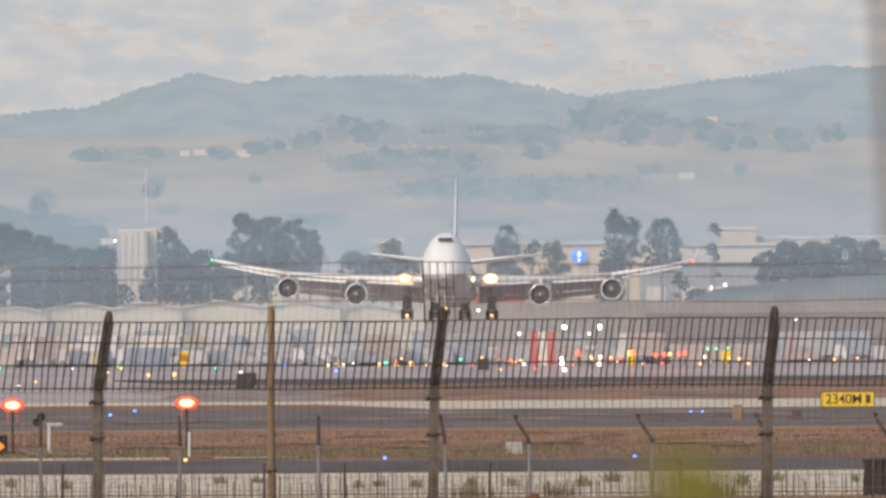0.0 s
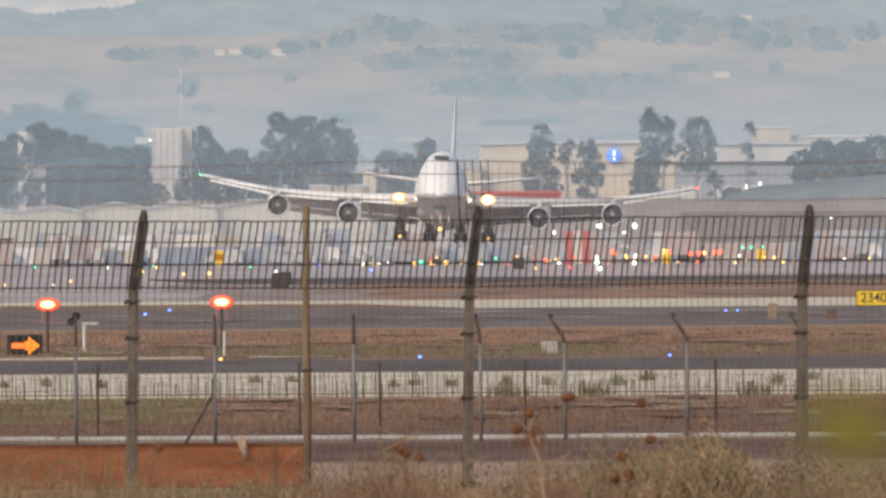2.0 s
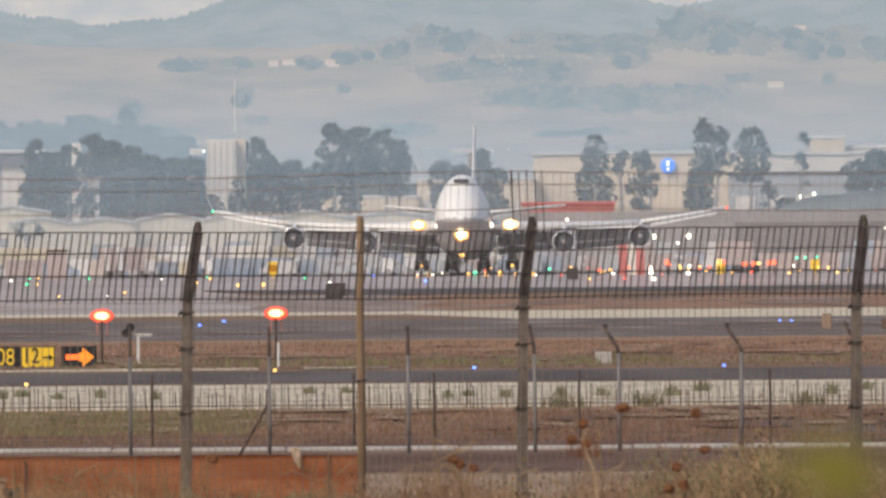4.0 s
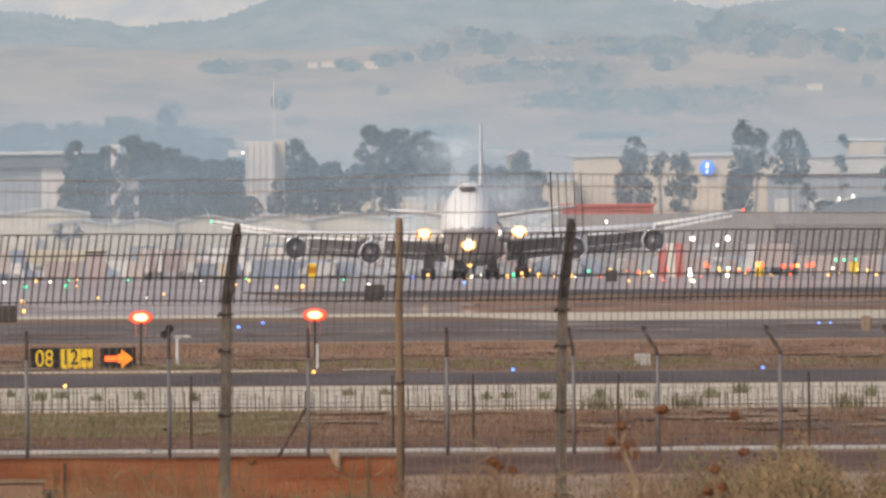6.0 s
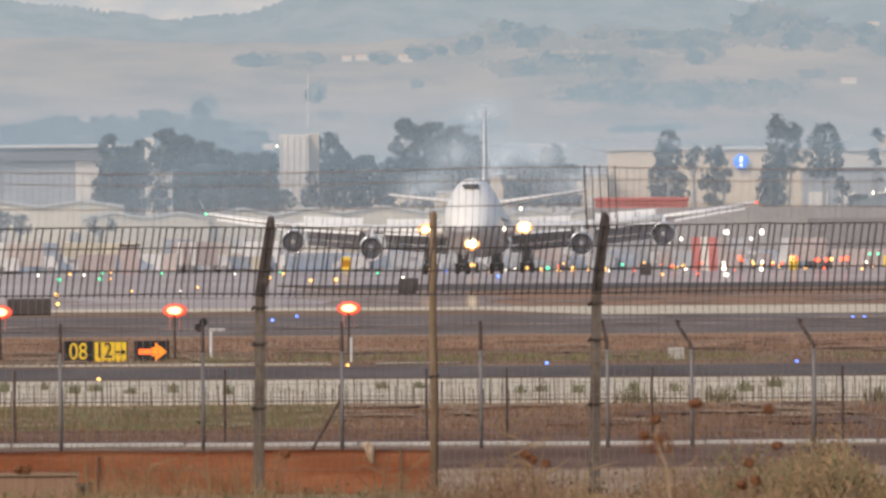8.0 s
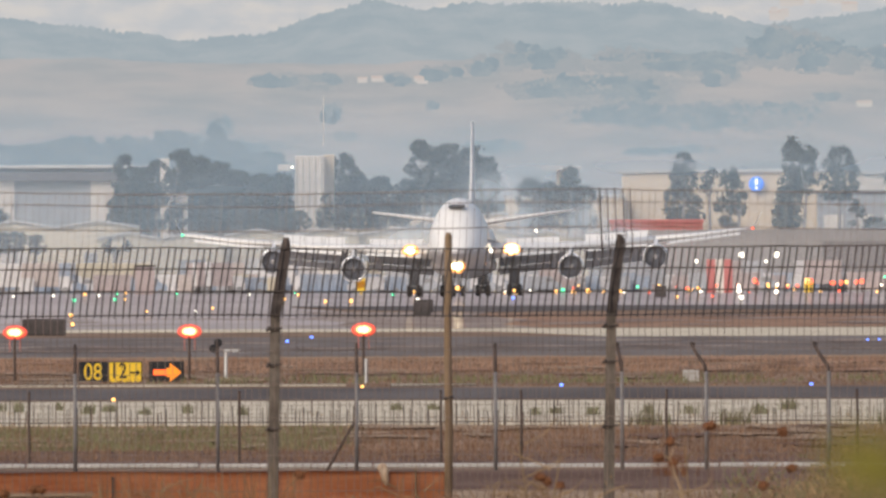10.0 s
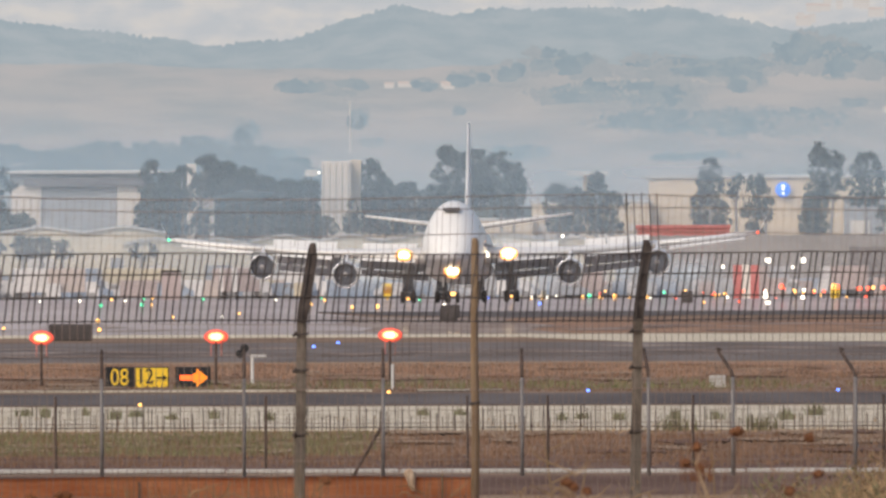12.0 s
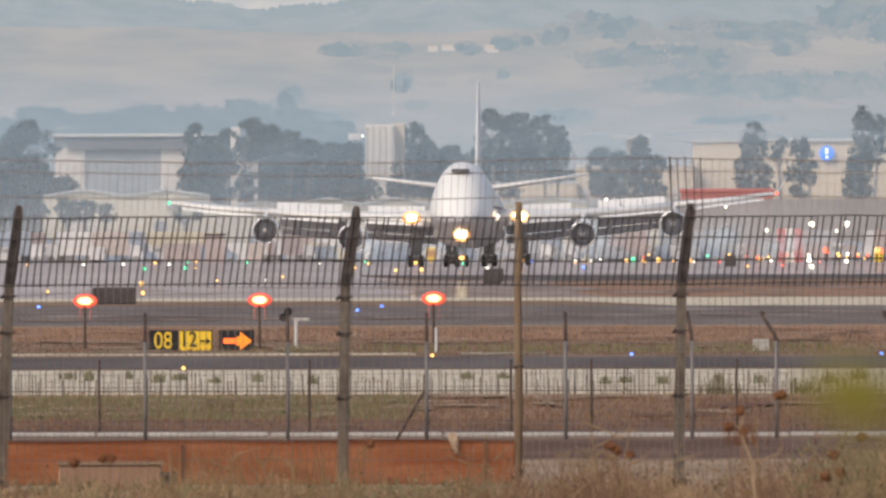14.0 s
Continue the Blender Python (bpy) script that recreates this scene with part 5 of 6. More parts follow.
def tree(u, vtop, wide, d, rnd, vlow=330, gaps=0.0, lean=0.0, material=None):
    """A ragged tree: a pale forking trunk and leaf sprays that fill an uneven crown with gaps."""
    k = STEP * d
    h = 2.2 - (vtop - LEVEL) * k
    low = 2.2 - (vlow - LEVEL) * k
    w = wide * k
    t = thing("eucalyptus_tree", "tall eucalyptus with pale trunk and ragged grey-green crown", "tree", ((u - MID) * k, d + rnd.uniform(-12, 12), 0), "trees behind the apron")
    bm = bmesh.new()
    fork = max(0.25 * h, low * 0.9)
    tube(bm, [(0, 0, -0.2), (rnd.uniform(-0.3, 0.3), 0, fork * 0.6), (lean * w * 0.2, 0, fork), (lean * w * 0.5, 0, h * 0.9)], [0.36, 0.30, 0.22, 0.06], 7)
    for i in range(6):
        f, side = rnd.uniform(0.1, 0.9), (-1) ** i
        z1 = fork + (h * 0.95 - fork) * f
        x1 = side * w * rnd.uniform(0.2, 0.42)
        tube(bm, [(lean * w * 0.3 * f, 0, fork + (z1 - fork) * 0.3), (x1 * 0.5, rnd.uniform(-1, 1), z1 - 0.6), (x1, rnd.uniform(-1, 1), z1)], [0.14, 0.09, 0.03], 5)
    part("trunk", bm, M_BARK, t)
    # leaf sprays fill a crown whose half-width wavers with height, with ragged gaps
    room = max(h - low, 2.0)
    seed = rnd.uniform(0, 90)
    verts, faces = [], []
    for _ in range(int(52 * w * room)):
        f = rnd.uniform(0, 1)
        across, deep = rnd.uniform(-1, 1), rnd.uniform(-1, 1)
        shape = math.sqrt(max(0.0, 1 - abs(f - 0.42) ** 2.2 / 0.58 ** 2.2)) * 0.46 + 0.09
        side = shape * (1.0 + 0.75 * noise.noise((seed, f * room * 0.55, 9.0 if across > 0 else 2.0)))
        c = Vector((across * w * side + lean * w * (f - 0.4), deep * w * side * 0.6, low + room * f))
        ragged = noise.noise((c.x * 0.42 + seed, c.y * 0.12, c.z * 0.5)) + 0.55 * noise.noise((c.x * 1.3, c.y * 0.3 + seed, c.z * 1.4))
        if ragged < -0.34 + gaps * 1.6 + 0.5 * max(0.0, abs(across) - 0.55) + 0.2 * max(0.0, f - 0.75):
            continue
        c += Vector((rnd.gauss(0, 0.16), 0, rnd.gauss(0, 0.16)))
        z = rnd.uniform(0.10, 0.26)
        q = Euler((rnd.uniform(-0.9, 0.9), rnd.uniform(-0.7, 0.7), rnd.uniform(0, 6))).to_matrix()
        kk = len(verts)
        verts += [tuple(c + q @ Vector(o)) for o in ((-z, 0, 0), (0, 0, -z * 1.6), (z, 0, 0), (0, 0.05, z))]
        faces.append((kk, kk + 1, kk + 2, kk + 3))
    me = bpy.data.meshes.new("crown")
    me.from_pydata(verts, [], faces)
    me.materials.append(material or M_LEAF)
    ob = new("crown", me)
    ob.parent = t
    return t


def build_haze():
    """Upright tinted sheets added in place of haze across the far side of the airfield."""
    for y, top, mat, lab in ((3866, 31, M_HAZE, "thin bluish haze sheet before the far trees and hangars"), (3725, 11, M_HAZEN, "thin warm sheet of heat haze low over the apron"), (2500, 31, M_HAZEM, "faint tinted haze sheet over the near runway")):
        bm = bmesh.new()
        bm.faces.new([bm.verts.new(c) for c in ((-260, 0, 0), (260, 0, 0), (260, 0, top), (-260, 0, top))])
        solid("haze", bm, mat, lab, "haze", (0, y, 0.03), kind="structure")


def build_trees():
    rnd = random.Random(21)
    # bearing, top, width, crown's foot, openness, lean
    west_stand = ((48, 212, 78, 300, 0.0, 0.1), (20, 240, 60, 345, -0.1, 0), (75, 285, 50, 350, 0.0, 0), (112, 310, 46, 340, 0.0, 0), (346, 218, 46, 335, -0.1, 0), (375, 240, 56, 346, -0.2, 0), (395, 228, 40, 346, -0.1, 0.2), (340, 285, 50, 348, -0.2, 0),
                  (446, 209, 50, 278, 0.02, 0.1), (478, 220, 56, 346, -0.2, 0), (512, 232, 56, 348, -0.2, 0), (548, 246, 56, 348, -0.2, 0), (585, 252, 56, 348, -0.2, 0), (622, 250, 50, 348, -0.2, 0), (468, 290, 60, 350, -0.2, 0), (530, 290, 80, 350, -0.2, 0), (600, 292, 80, 350, -0.2, 0),
                  (733, 216, 48, 325, -0.04, 0.1), (718, 280, 40, 348, -0.1, 0), (760, 252, 54, 348, -0.1, 0), (800, 258, 54, 348, -0.1, 0), (845, 262, 50, 348, -0.05, 0), (690, 305, 40, 350, -0.1, 0), (875, 193, 50, 292, 0.0, -0.2), (915, 201, 74, 300, -0.02, 0), (962, 206, 84, 292, 0.0, 0.15), (985, 250, 46, 320, 0.08, 0.2), (900, 285, 50, 348, 0.06, 0))
    east_stand = ((1065, 262, 44, 346, 0.0, 0), (1100, 268, 56, 348, -0.05, 0), (1133, 238, 36, 346, 0.0, 0), (1158, 276, 46, 348, 0.0, 0), (1332, 218, 42, 296, 0.0, 0.1), (1378, 246, 26, 284, 0.05, 0.3), (1318, 278, 34, 336, 0.06, 0), (1350, 290, 34, 340, 0.1, 0), (1416, 238, 42, 346, 0.06, 0.15), (1432, 286, 30, 325, 0.12, 0.2),
                  (1524, 190, 36, 350, -0.05, 0.25), (1546, 205, 44, 290, 0.08, 0.3), (1510, 280, 36, 352, -0.1, 0), (1612, 208, 56, 300, -0.05, 0), (1640, 300, 22, 345, 0.15, 0), (1672, 332, 44, 360, -0.1, 0), (1702, 216, 30, 310, 0.4, 0), (1800, 262, 44, 320, -0.05, 0), (1830, 248, 60, 320, -0.05, 0), (1876, 250, 70, 320, -0.05, 0), (1925, 244, 80, 320, -0.05, 0), (1980, 250, 60, 320, -0.05, 0))
    for u, v, w, low in ((15, 288, 60, 386), (48, 300, 52, 386), (118, 350, 44, 386), (152, 354, 44, 386), (186, 360, 36, 386), (330, 368, 40, 386)):
        tree(u, v, w, 3878 + rnd.uniform(-4, 4), rnd, low, -0.1)
    for u, v, w, low, gaps in ((432, 214, 46, 282, 0.12), (438, 300, 40, 350, 0.18), (402, 270, 34, 348, 0.0), (655, 318, 30, 350, 0.0), (700, 290, 26, 348, 0.05)):
        tree(u, v, w, 4120, rnd, low, gaps, 0.1)
    for u, v, w, low, gaps, lean in west_stand + east_stand:
        tree(u, v, w, 4200 + rnd.uniform(-40, 40), rnd, low, gaps, lean)


def build_apron_clutter():
    """Vehicles, containers and ground equipment parked along the far apron."""
    rnd = random.Random(8)
    paints = [surface("paint_" + n, c, tuple(min(1, v * 1.2) for v in c), 0.5, 0.4, spec=0.4) for n, c in (("white", (0.57, 0.545, 0.53)), ("blue", (0.25, 0.30, 0.37)), ("orange", (0.42, 0.35, 0.315)), ("grey", (0.47, 0.45, 0.445)), ("rust", (0.36, 0.285, 0.27)), ("yellow", (0.50, 0.43, 0.31)), ("slate", (0.34, 0.35, 0.37)), ("cream", (0.60, 0.55, 0.49)))]

    def container(m):
        t = thing("freight_container", "painted freight container parked on the apron", "container", group="apron containers")
        bm = bmesh.new()
        skin = [(-3.0 + i * 0.2, -1.2 - (0.06 if i // 2 % 2 else 0.0)) for i in range(31)] + [(3.0 - i * 0.2, 1.2 + (0.06 if i // 2 % 2 else 0.0)) for i in range(31)]
        loft(bm, [[(x, y, z) for x, y in skin] for z in (0.15, 2.6)])
        part("body", bm, m, t)
        bm = bmesh.new()
        box(bm, -3.05, 3.05, -1.28, 1.22, 0.0, 0.18)
        part("base_frame", bm, M_STRUT, t)
        return t

    def van(m):
        t = thing("apron_van", "painted service van parked on the apron", "van", group="apron vans")
        bm = bmesh.new()
        loft(bm, [[(x, y, z) for x, z in ((-2.5, 0.4), (2.5, 0.4), (2.5, 1.2), (1.6, 1.4), (1.0, 2.15), (-2.4, 2.2))] for y in (-0.95, 0.95)])
        bmesh.ops.bevel(bm, geom=bm.edges[:], offset=0.08, segments=2, affect='EDGES')
        part("body", bm, m, t)
        bm = bmesh.new()
        box(bm, 0.1, 1.15, -0.98, 0.98, 1.4, 1.95)
        part("window", bm, M_DARKG, t)
        for x in (-1.6, 1.6):
            for y in (-0.92, 0.92):
                bm = bmesh.new()
                tube(bm, [(x, y - 0.12, 0.36), (x, y + 0.12, 0.36)], [0.36, 0.36], 12)
                part("wheel", bm, M_DARKG, t)
        return t

    def loader(m):
        t = thing("high_loader", "tall painted catering truck on the apron", "truck", group="apron trucks")
        bm = bmesh.new()
        box(bm, -3.4, 1.6, -1.2, 1.2, 1.0, 4.2)
        bmesh.ops.bevel(bm, geom=bm.edges[:], offset=0.06, segments=1, affect='EDGES')
        part("box_body", bm, m, t)
        bm = bmesh.new()
        loft(bm, [[(x, y, z) for x, z in ((1.7, 0.5), (3.4, 0.5), (3.4, 1.4), (3.0, 2.4), (1.7, 2.4))] for y in (-1.1, 1.1)])
        part("cab", bm, paints[0], t)
        for x in (-2.4, 2.5):
            for y in (-1.1, 1.1):
                bm = bmesh.new()
                tube(bm, [(x, y - 0.15, 0.5), (x, y + 0.15, 0.5)], [0.5, 0.5], 12)
                part("wheel", bm, M_DARKG, t)
        return t

    protos = {}
    for i in range(230):
        m = rnd.choice((0, 0, 1, 1, 2, 3, 4, 5, 6, 6, 7)) if i < 140 else rnd.choice((1, 1, 3, 4, 6, 6, 6, 4))
        kind = rnd.choice("cvvvl")
        u = rnd.uniform(-20, 800) if i < 140 else rnd.uniform(800, 2050)
        d = rnd.uniform(3745, 3838)
        x = (u - MID) * STEP * d
        key = (m, kind)
        place = pose(x, d, 0.02, 0, 0, rnd.choice((0, 0, 90, 180, 20, -15)))
        if key not in protos:
            protos[key] = {"c": container, "v": van, "l": loader}[kind](paints[m])
            protos[key].matrix_basis = place
        else:
            copy_thing(protos[key], place)
    # brown hut
    t = thing("brown_hut", "small dark brown hut with a flat roof on the apron", "hut", (-29.409, 3600, 0))
    bm = bmesh.new()
    box(bm, -1.25, 1.25, 0, 2.4, 0, 3.6)
    part("wall", bm, paints[4], t)
    bm = bmesh.new()
    box(bm, -1.4, 1.4, -0.15, 2.55, 3.6, 3.85)
    part("roof", bm, M_BOXD, t)
    # long blue trailers and white coaches beyond the fence
    for u, w, m, h in ((175, 3.6, 1, 3.6), (60, 4.5, 1, 3.3), (290, 5.2, 7, 3.4), (600, 5.5, 0, 3.2)):
        t = thing("coach", "long pale coach parked on the apron" if m != 1 else "long blue trailer parked on the apron", "coach", ((u - MID) * STEP * 3842, 3842, 0), "apron coaches")
        bm = bmesh.new()
        box(bm, -w, w, -1.25, 1.25, 0.5, h)
        bmesh.ops.bevel(bm, geom=bm.edges[:], offset=0.18, segments=2, affect='EDGES')
        part("body", bm, paints[m], t)
        for j in range(6):
            bm = bmesh.new()
            x = -w + (j + 0.5) * w / 3
            box(bm, x - w / 7, x + w / 7, -1.28, -1.2, h * 0.55, h * 0.82)
            part("window", bm, M_DARKG, t)
        for x in (-w * 0.65, w * 0.65):
            bm = bmesh.new()
            tube(bm, [(x, -1.2, 0.5), (x, -0.9, 0.5)], [0.5, 0.5], 12)
            part("wheel", bm, M_DARKG, t)
    # yellow box signs
    for u, v in ((763, 450), (761.942, 444.797), (1555, 455), (1722.007, 449.248)):
        bm = bmesh.new()
        k = 0.070774
        box(bm, -8 * k, 8 * k, 0, 0.3, 2.2 - (v + 9 - LEVEL) * k, 2.2 - (v - 9 - LEVEL) * k)
        box(bm, -0.1, 0.1, 0.1, 0.2, 0, 2.2 - (v + 9 - LEVEL) * k)
        solid("yellow_box_sign", bm, M_YELLOW, "small lit yellow box sign on the apron", "sign", ((u - MID) * k, 3500, 0), "apron signs")
    # dark boxes on the field
    for u0, u1, v0, v1 in ((163, 240, 506, 536), (1282.866, 1302.866, 451, 472), (855, 886, 480, 503), (856.648, 890.648, 474, 498)):
        d = 2.2 / ((v1 - LEVEL) * STEP)
        k = STEP * d
        bm = bmesh.new()
        box(bm, (u0 - u1) / 2 * k, (u1 - u0) / 2 * k, 0, 1.0, 0.0, (v1 - v0) * k)
        bmesh.ops.bevel(bm, geom=bm.edges[:], offset=0.05, segments=1, affect='EDGES')
        solid("equipment_box", bm, M_BOXD, "dark equipment box on the airfield", "box", (((u0 + u1) / 2 - MID) * k, d, 0), "equipment boxes")


def ridge(name, label, d0, d1, line, foot, material, seed, rough, du=6, tree_px=0.0):
    """A broad hillside rising from the foot at d0 to its crest at d1; line gives crest heights along x."""
    rnd = random.Random(seed)
    k1 = STEP * d1
    k0 = STEP * d0
    us = list(range(-700, 2900, du))
    verts, faces = [], []
    rows = 10
    for i, u in enumerate(us):
        for a, b in zip(line, line[1:]):
            if a[0] <= u <= b[0]:
                f = (u - a[0]) / (b[0] - a[0])
                v = a[1] + (b[1] - a[1]) * f
                break
        else:
            v = line[0][1] if u < line[0][0] else line[-1][1]
        v += noise.noise((u * 0.012, seed, 0)) * rough + noise.noise((u * 0.06, seed, 3)) * rough * 0.5 + noise.noise((u * 0.17, seed, 7)) * tree_px
        zc = 2.2 - (v - LEVEL) * k1
        zf = 2.2 - (foot - LEVEL) * k0
        for j in range(rows + 1):
            f = j / rows
            d = d0 + (d1 - d0) * f
            bulge = noise.noise((u * 0.008, j * 0.7, seed)) * 1.2 * math.sin(f * math.pi)
            verts.append(((u - MID) * STEP * d, d, zf + (zc - zf) * f ** 0.9 + bulge))
    for i in range(len(us) - 1):
        for j in range(rows):
            a = i * (rows + 1) + j
            faces.append((a, a + rows + 1, a + rows + 2, a + 1))
    me = bpy.data.meshes.new(name)
    me.from_pydata(verts, [], faces)
    me.materials.append(material)
    me.polygons.foreach_set("use_smooth", [True] * len(me.polygons))
    return tagged(new(name, me), label, "hills", kind="structure")


def hill_clumps(name, label, spots, d, material, seed, big=1.0):
    """Far tree clumps standing on the slope (d metres further in), each of many small leaf masses."""
    rnd = random.Random(seed)
    verts, faces = [], []
    pieces = []
    for u, v, w, h, n in spots:
        if w < 24:
            pieces.append((u, v, w, h, n))
            continue
        many = 4 + int(w / 45)
        for _ in range(many):
            pieces.append((u + rnd.uniform(-0.36, 0.36) * w, v + rnd.uniform(-0.3, 0.25) * h, w * rnd.uniform(0.28, 0.55), h * rnd.uniform(0.4, 0.75), int(n * 1.25 / many) + 4))
    for u, v, w, h, n in pieces:
        base = 4500 + 290 * min(1.0, max(0.0, (300 - v - h * 0.35) / 254)) ** 1.11 - 18 + d
        k = STEP * base
        for _ in range(n * 13):
            a, f = rnd.uniform(0, math.tau), min(abs(rnd.gauss(0, 0.48)), rnd.uniform(0.7, 1.0))
            f *= 1 + 0.55 * noise.noise((math.cos(a) * 1.8 + u, math.sin(a) * 1.8 + v, seed))
            du, dv = math.cos(a) * f * w * 0.5, math.sin(a) * f * h * 0.5
            if noise.noise(((u + du) * 0.025, (v + dv) * 0.07, seed)) < -0.42 + 0.15 * f:
                continue
            c = Vector(((u + du - MID) * k, base + rnd.uniform(-6, 0), 2.2 - (v + min(dv, h * 0.35) - LEVEL) * k))
            s = rnd.uniform(0.14, 0.48) * big
            q = Euler((rnd.uniform(-0.6, 0.6), rnd.uniform(0, 3), rnd.uniform(-0.6, 0.6))).to_matrix()
            kk = len(verts)
            verts += [tuple(c + q @ Vector((math.cos(b * math.tau / 5) * s, 0, math.sin(b * math.tau / 5) * s * 0.8))) for b in range(5)]
            faces.append(tuple(range(kk, kk + 5)))
    me = bpy.data.meshes.new(name)
    me.from_pydata(verts, [], faces)
    me.materials.append(material)
    return tagged(new(name, me), label, "woods", kind="stuff")


def build_hills():
    # Slopes, woods and houses emit their tones with the distance haze mixed in.
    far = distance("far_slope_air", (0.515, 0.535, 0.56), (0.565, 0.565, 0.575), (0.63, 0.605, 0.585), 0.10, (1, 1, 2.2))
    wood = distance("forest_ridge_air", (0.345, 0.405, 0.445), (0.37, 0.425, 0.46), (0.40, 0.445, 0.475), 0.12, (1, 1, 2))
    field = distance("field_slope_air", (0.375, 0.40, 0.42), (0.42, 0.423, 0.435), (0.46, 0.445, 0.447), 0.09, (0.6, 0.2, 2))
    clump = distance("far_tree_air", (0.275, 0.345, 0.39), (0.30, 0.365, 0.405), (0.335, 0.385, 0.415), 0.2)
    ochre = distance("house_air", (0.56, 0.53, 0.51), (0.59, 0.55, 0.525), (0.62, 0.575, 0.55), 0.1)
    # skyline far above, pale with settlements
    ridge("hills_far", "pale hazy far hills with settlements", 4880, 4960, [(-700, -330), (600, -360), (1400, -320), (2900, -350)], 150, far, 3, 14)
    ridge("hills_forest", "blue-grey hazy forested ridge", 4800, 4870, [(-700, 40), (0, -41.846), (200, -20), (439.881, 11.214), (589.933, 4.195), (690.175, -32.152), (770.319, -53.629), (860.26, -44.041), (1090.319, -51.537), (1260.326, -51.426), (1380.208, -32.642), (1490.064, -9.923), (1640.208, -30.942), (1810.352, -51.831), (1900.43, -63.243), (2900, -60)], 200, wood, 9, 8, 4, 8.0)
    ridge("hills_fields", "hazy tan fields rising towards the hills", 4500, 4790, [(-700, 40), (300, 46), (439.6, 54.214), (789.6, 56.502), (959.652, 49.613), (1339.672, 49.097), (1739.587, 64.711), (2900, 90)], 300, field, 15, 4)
    west_woods = [(629, 90, 110, 24, 130), (699, 85, 60, 20, 60), (829, 86, 40, 20, 50), (909, 76, 70, 22, 80), (985, 65, 50, 34, 90), (1080, 50, 130, 46, 260), (1129, 101, 180, 40, 260), (1239, 111, 170, 60, 360), (514, 167, 40, 40, 70), (714, 148, 30, 34, 60), (459, 196, 80, 28, 90), (979, 205, 130, 20, 110), (559, 207, 150, 20, 120), (889, 132, 26, 14, 24), (739, 188, 40, 14, 24)]
    east_woods = [(1320, 57, 260, 40, 330), (1399, 79, 60, 40, 80), (1339, 147, 330, 60, 420), (1540, 43, 170, 60, 330), (1640, 51, 160, 40, 220), (1730, 60, 130, 50, 220), (1840, 70, 70, 40, 110), (1910, 56, 50, 30, 80), (1500, 13, 60, 30, 70), (1599, 119, 60, 12, 40), (1749, 122, 26, 16, 30), (1519, 148, 110, 40, 60), (1309, 212, 140, 14, 50)]
    near_woods = [(110, 226, 420, 60, 260), (420, 218, 300, 70, 240), (270, 222, 260, 60, 160), (40, 238, 200, 60, 150), (150, 236, 300, 50, 220), (300, 232, 240, 60, 200), (455, 226, 220, 60, 200), (560, 240, 200, 40, 120), (515, 195, 44, 50, 60), (60, 205, 130, 34, 130), (290, 200, 160, 40, 190), (440, 200, 110, 50, 170), (200, 215, 300, 26, 160), (515, 172, 36, 50, 80), (705, 150, 26, 26, 40), (560, 225, 120, 24, 100)]
    spots = [(u, v, w, h, int(n * 2.1)) for u, v, w, h, n in west_woods + east_woods]
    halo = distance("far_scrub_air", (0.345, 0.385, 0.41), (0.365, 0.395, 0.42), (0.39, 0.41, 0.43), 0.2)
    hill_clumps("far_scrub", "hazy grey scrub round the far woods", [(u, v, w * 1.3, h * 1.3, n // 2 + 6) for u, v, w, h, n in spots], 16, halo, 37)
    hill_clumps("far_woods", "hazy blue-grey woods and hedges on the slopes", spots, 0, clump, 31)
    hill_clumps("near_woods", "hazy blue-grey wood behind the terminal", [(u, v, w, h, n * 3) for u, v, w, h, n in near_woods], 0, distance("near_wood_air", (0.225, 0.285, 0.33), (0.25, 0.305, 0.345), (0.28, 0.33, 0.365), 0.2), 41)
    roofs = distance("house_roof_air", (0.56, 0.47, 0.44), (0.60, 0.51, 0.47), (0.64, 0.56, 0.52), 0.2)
    rnd = random.Random(33)
    settlements = [(541, -138, 180, 60, 7), (861, -151, 110, 80, 6), (1341, -153, 260, 50, 12), (1561, -151, 50, 30, 4), (1540, -62, 50, 24, 4), (1620, -51, 40, 20, 3), (1731, -120, 80, 50, 6), (1821, -90, 120, 50, 7), (1890, -14, 90, 16, 3), (1520, -32, 70, 22, 4), (1401, -108, 40, 20, 3), (1121, -154, 200, 40, 8)]
    farms = [(869, 85, 30, 6, 2), (774, 85, 50, 4, 2), (1659, 131, 40, 4, 2), (1705, 33, 14, 4, 1)]
    for places, d, name, label, group in ((settlements, 4855, "hill_house", "pale house of a hazy hill settlement", "hill settlement houses"), (farms, 4482, "farm_shed", "long pale farm shed among hedges", "farm sheds")):
        for u, v, w, h, n in places:
            for _ in range(n):
                far = d > 4800
                hu, hv = u + rnd.uniform(-0.5, 0.5) * w, v + rnd.uniform(-0.5, 0.5) * h
                foot, rise, near, deep = (150, 490, 4880, 80) if far else (300, 254, 4500, 290)
                hd = near + deep * min(1.0, max(0.0, (foot - hv) / rise)) ** 1.11 - 6
                k = STEP * hd
                hw = rnd.uniform(5, 14) * k if far else rnd.uniform(8, 13) * k
                hh = rnd.uniform(2, 6) * k if far else rnd.uniform(2.5, 3.5) * k
                t = thing(name, label, "house" if far else "shed", ((hu - MID) * k, hd, 2.2 - (hv - LEVEL) * k), group)
                bm = bmesh.new()
                box(bm, -hw, hw, 0, 14, -hh - (0.5 if far else 0.2), hh * 0.6)
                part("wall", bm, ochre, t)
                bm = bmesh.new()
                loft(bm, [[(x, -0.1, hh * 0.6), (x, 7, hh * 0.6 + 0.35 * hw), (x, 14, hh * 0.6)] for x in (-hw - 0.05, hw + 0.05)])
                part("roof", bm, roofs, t)


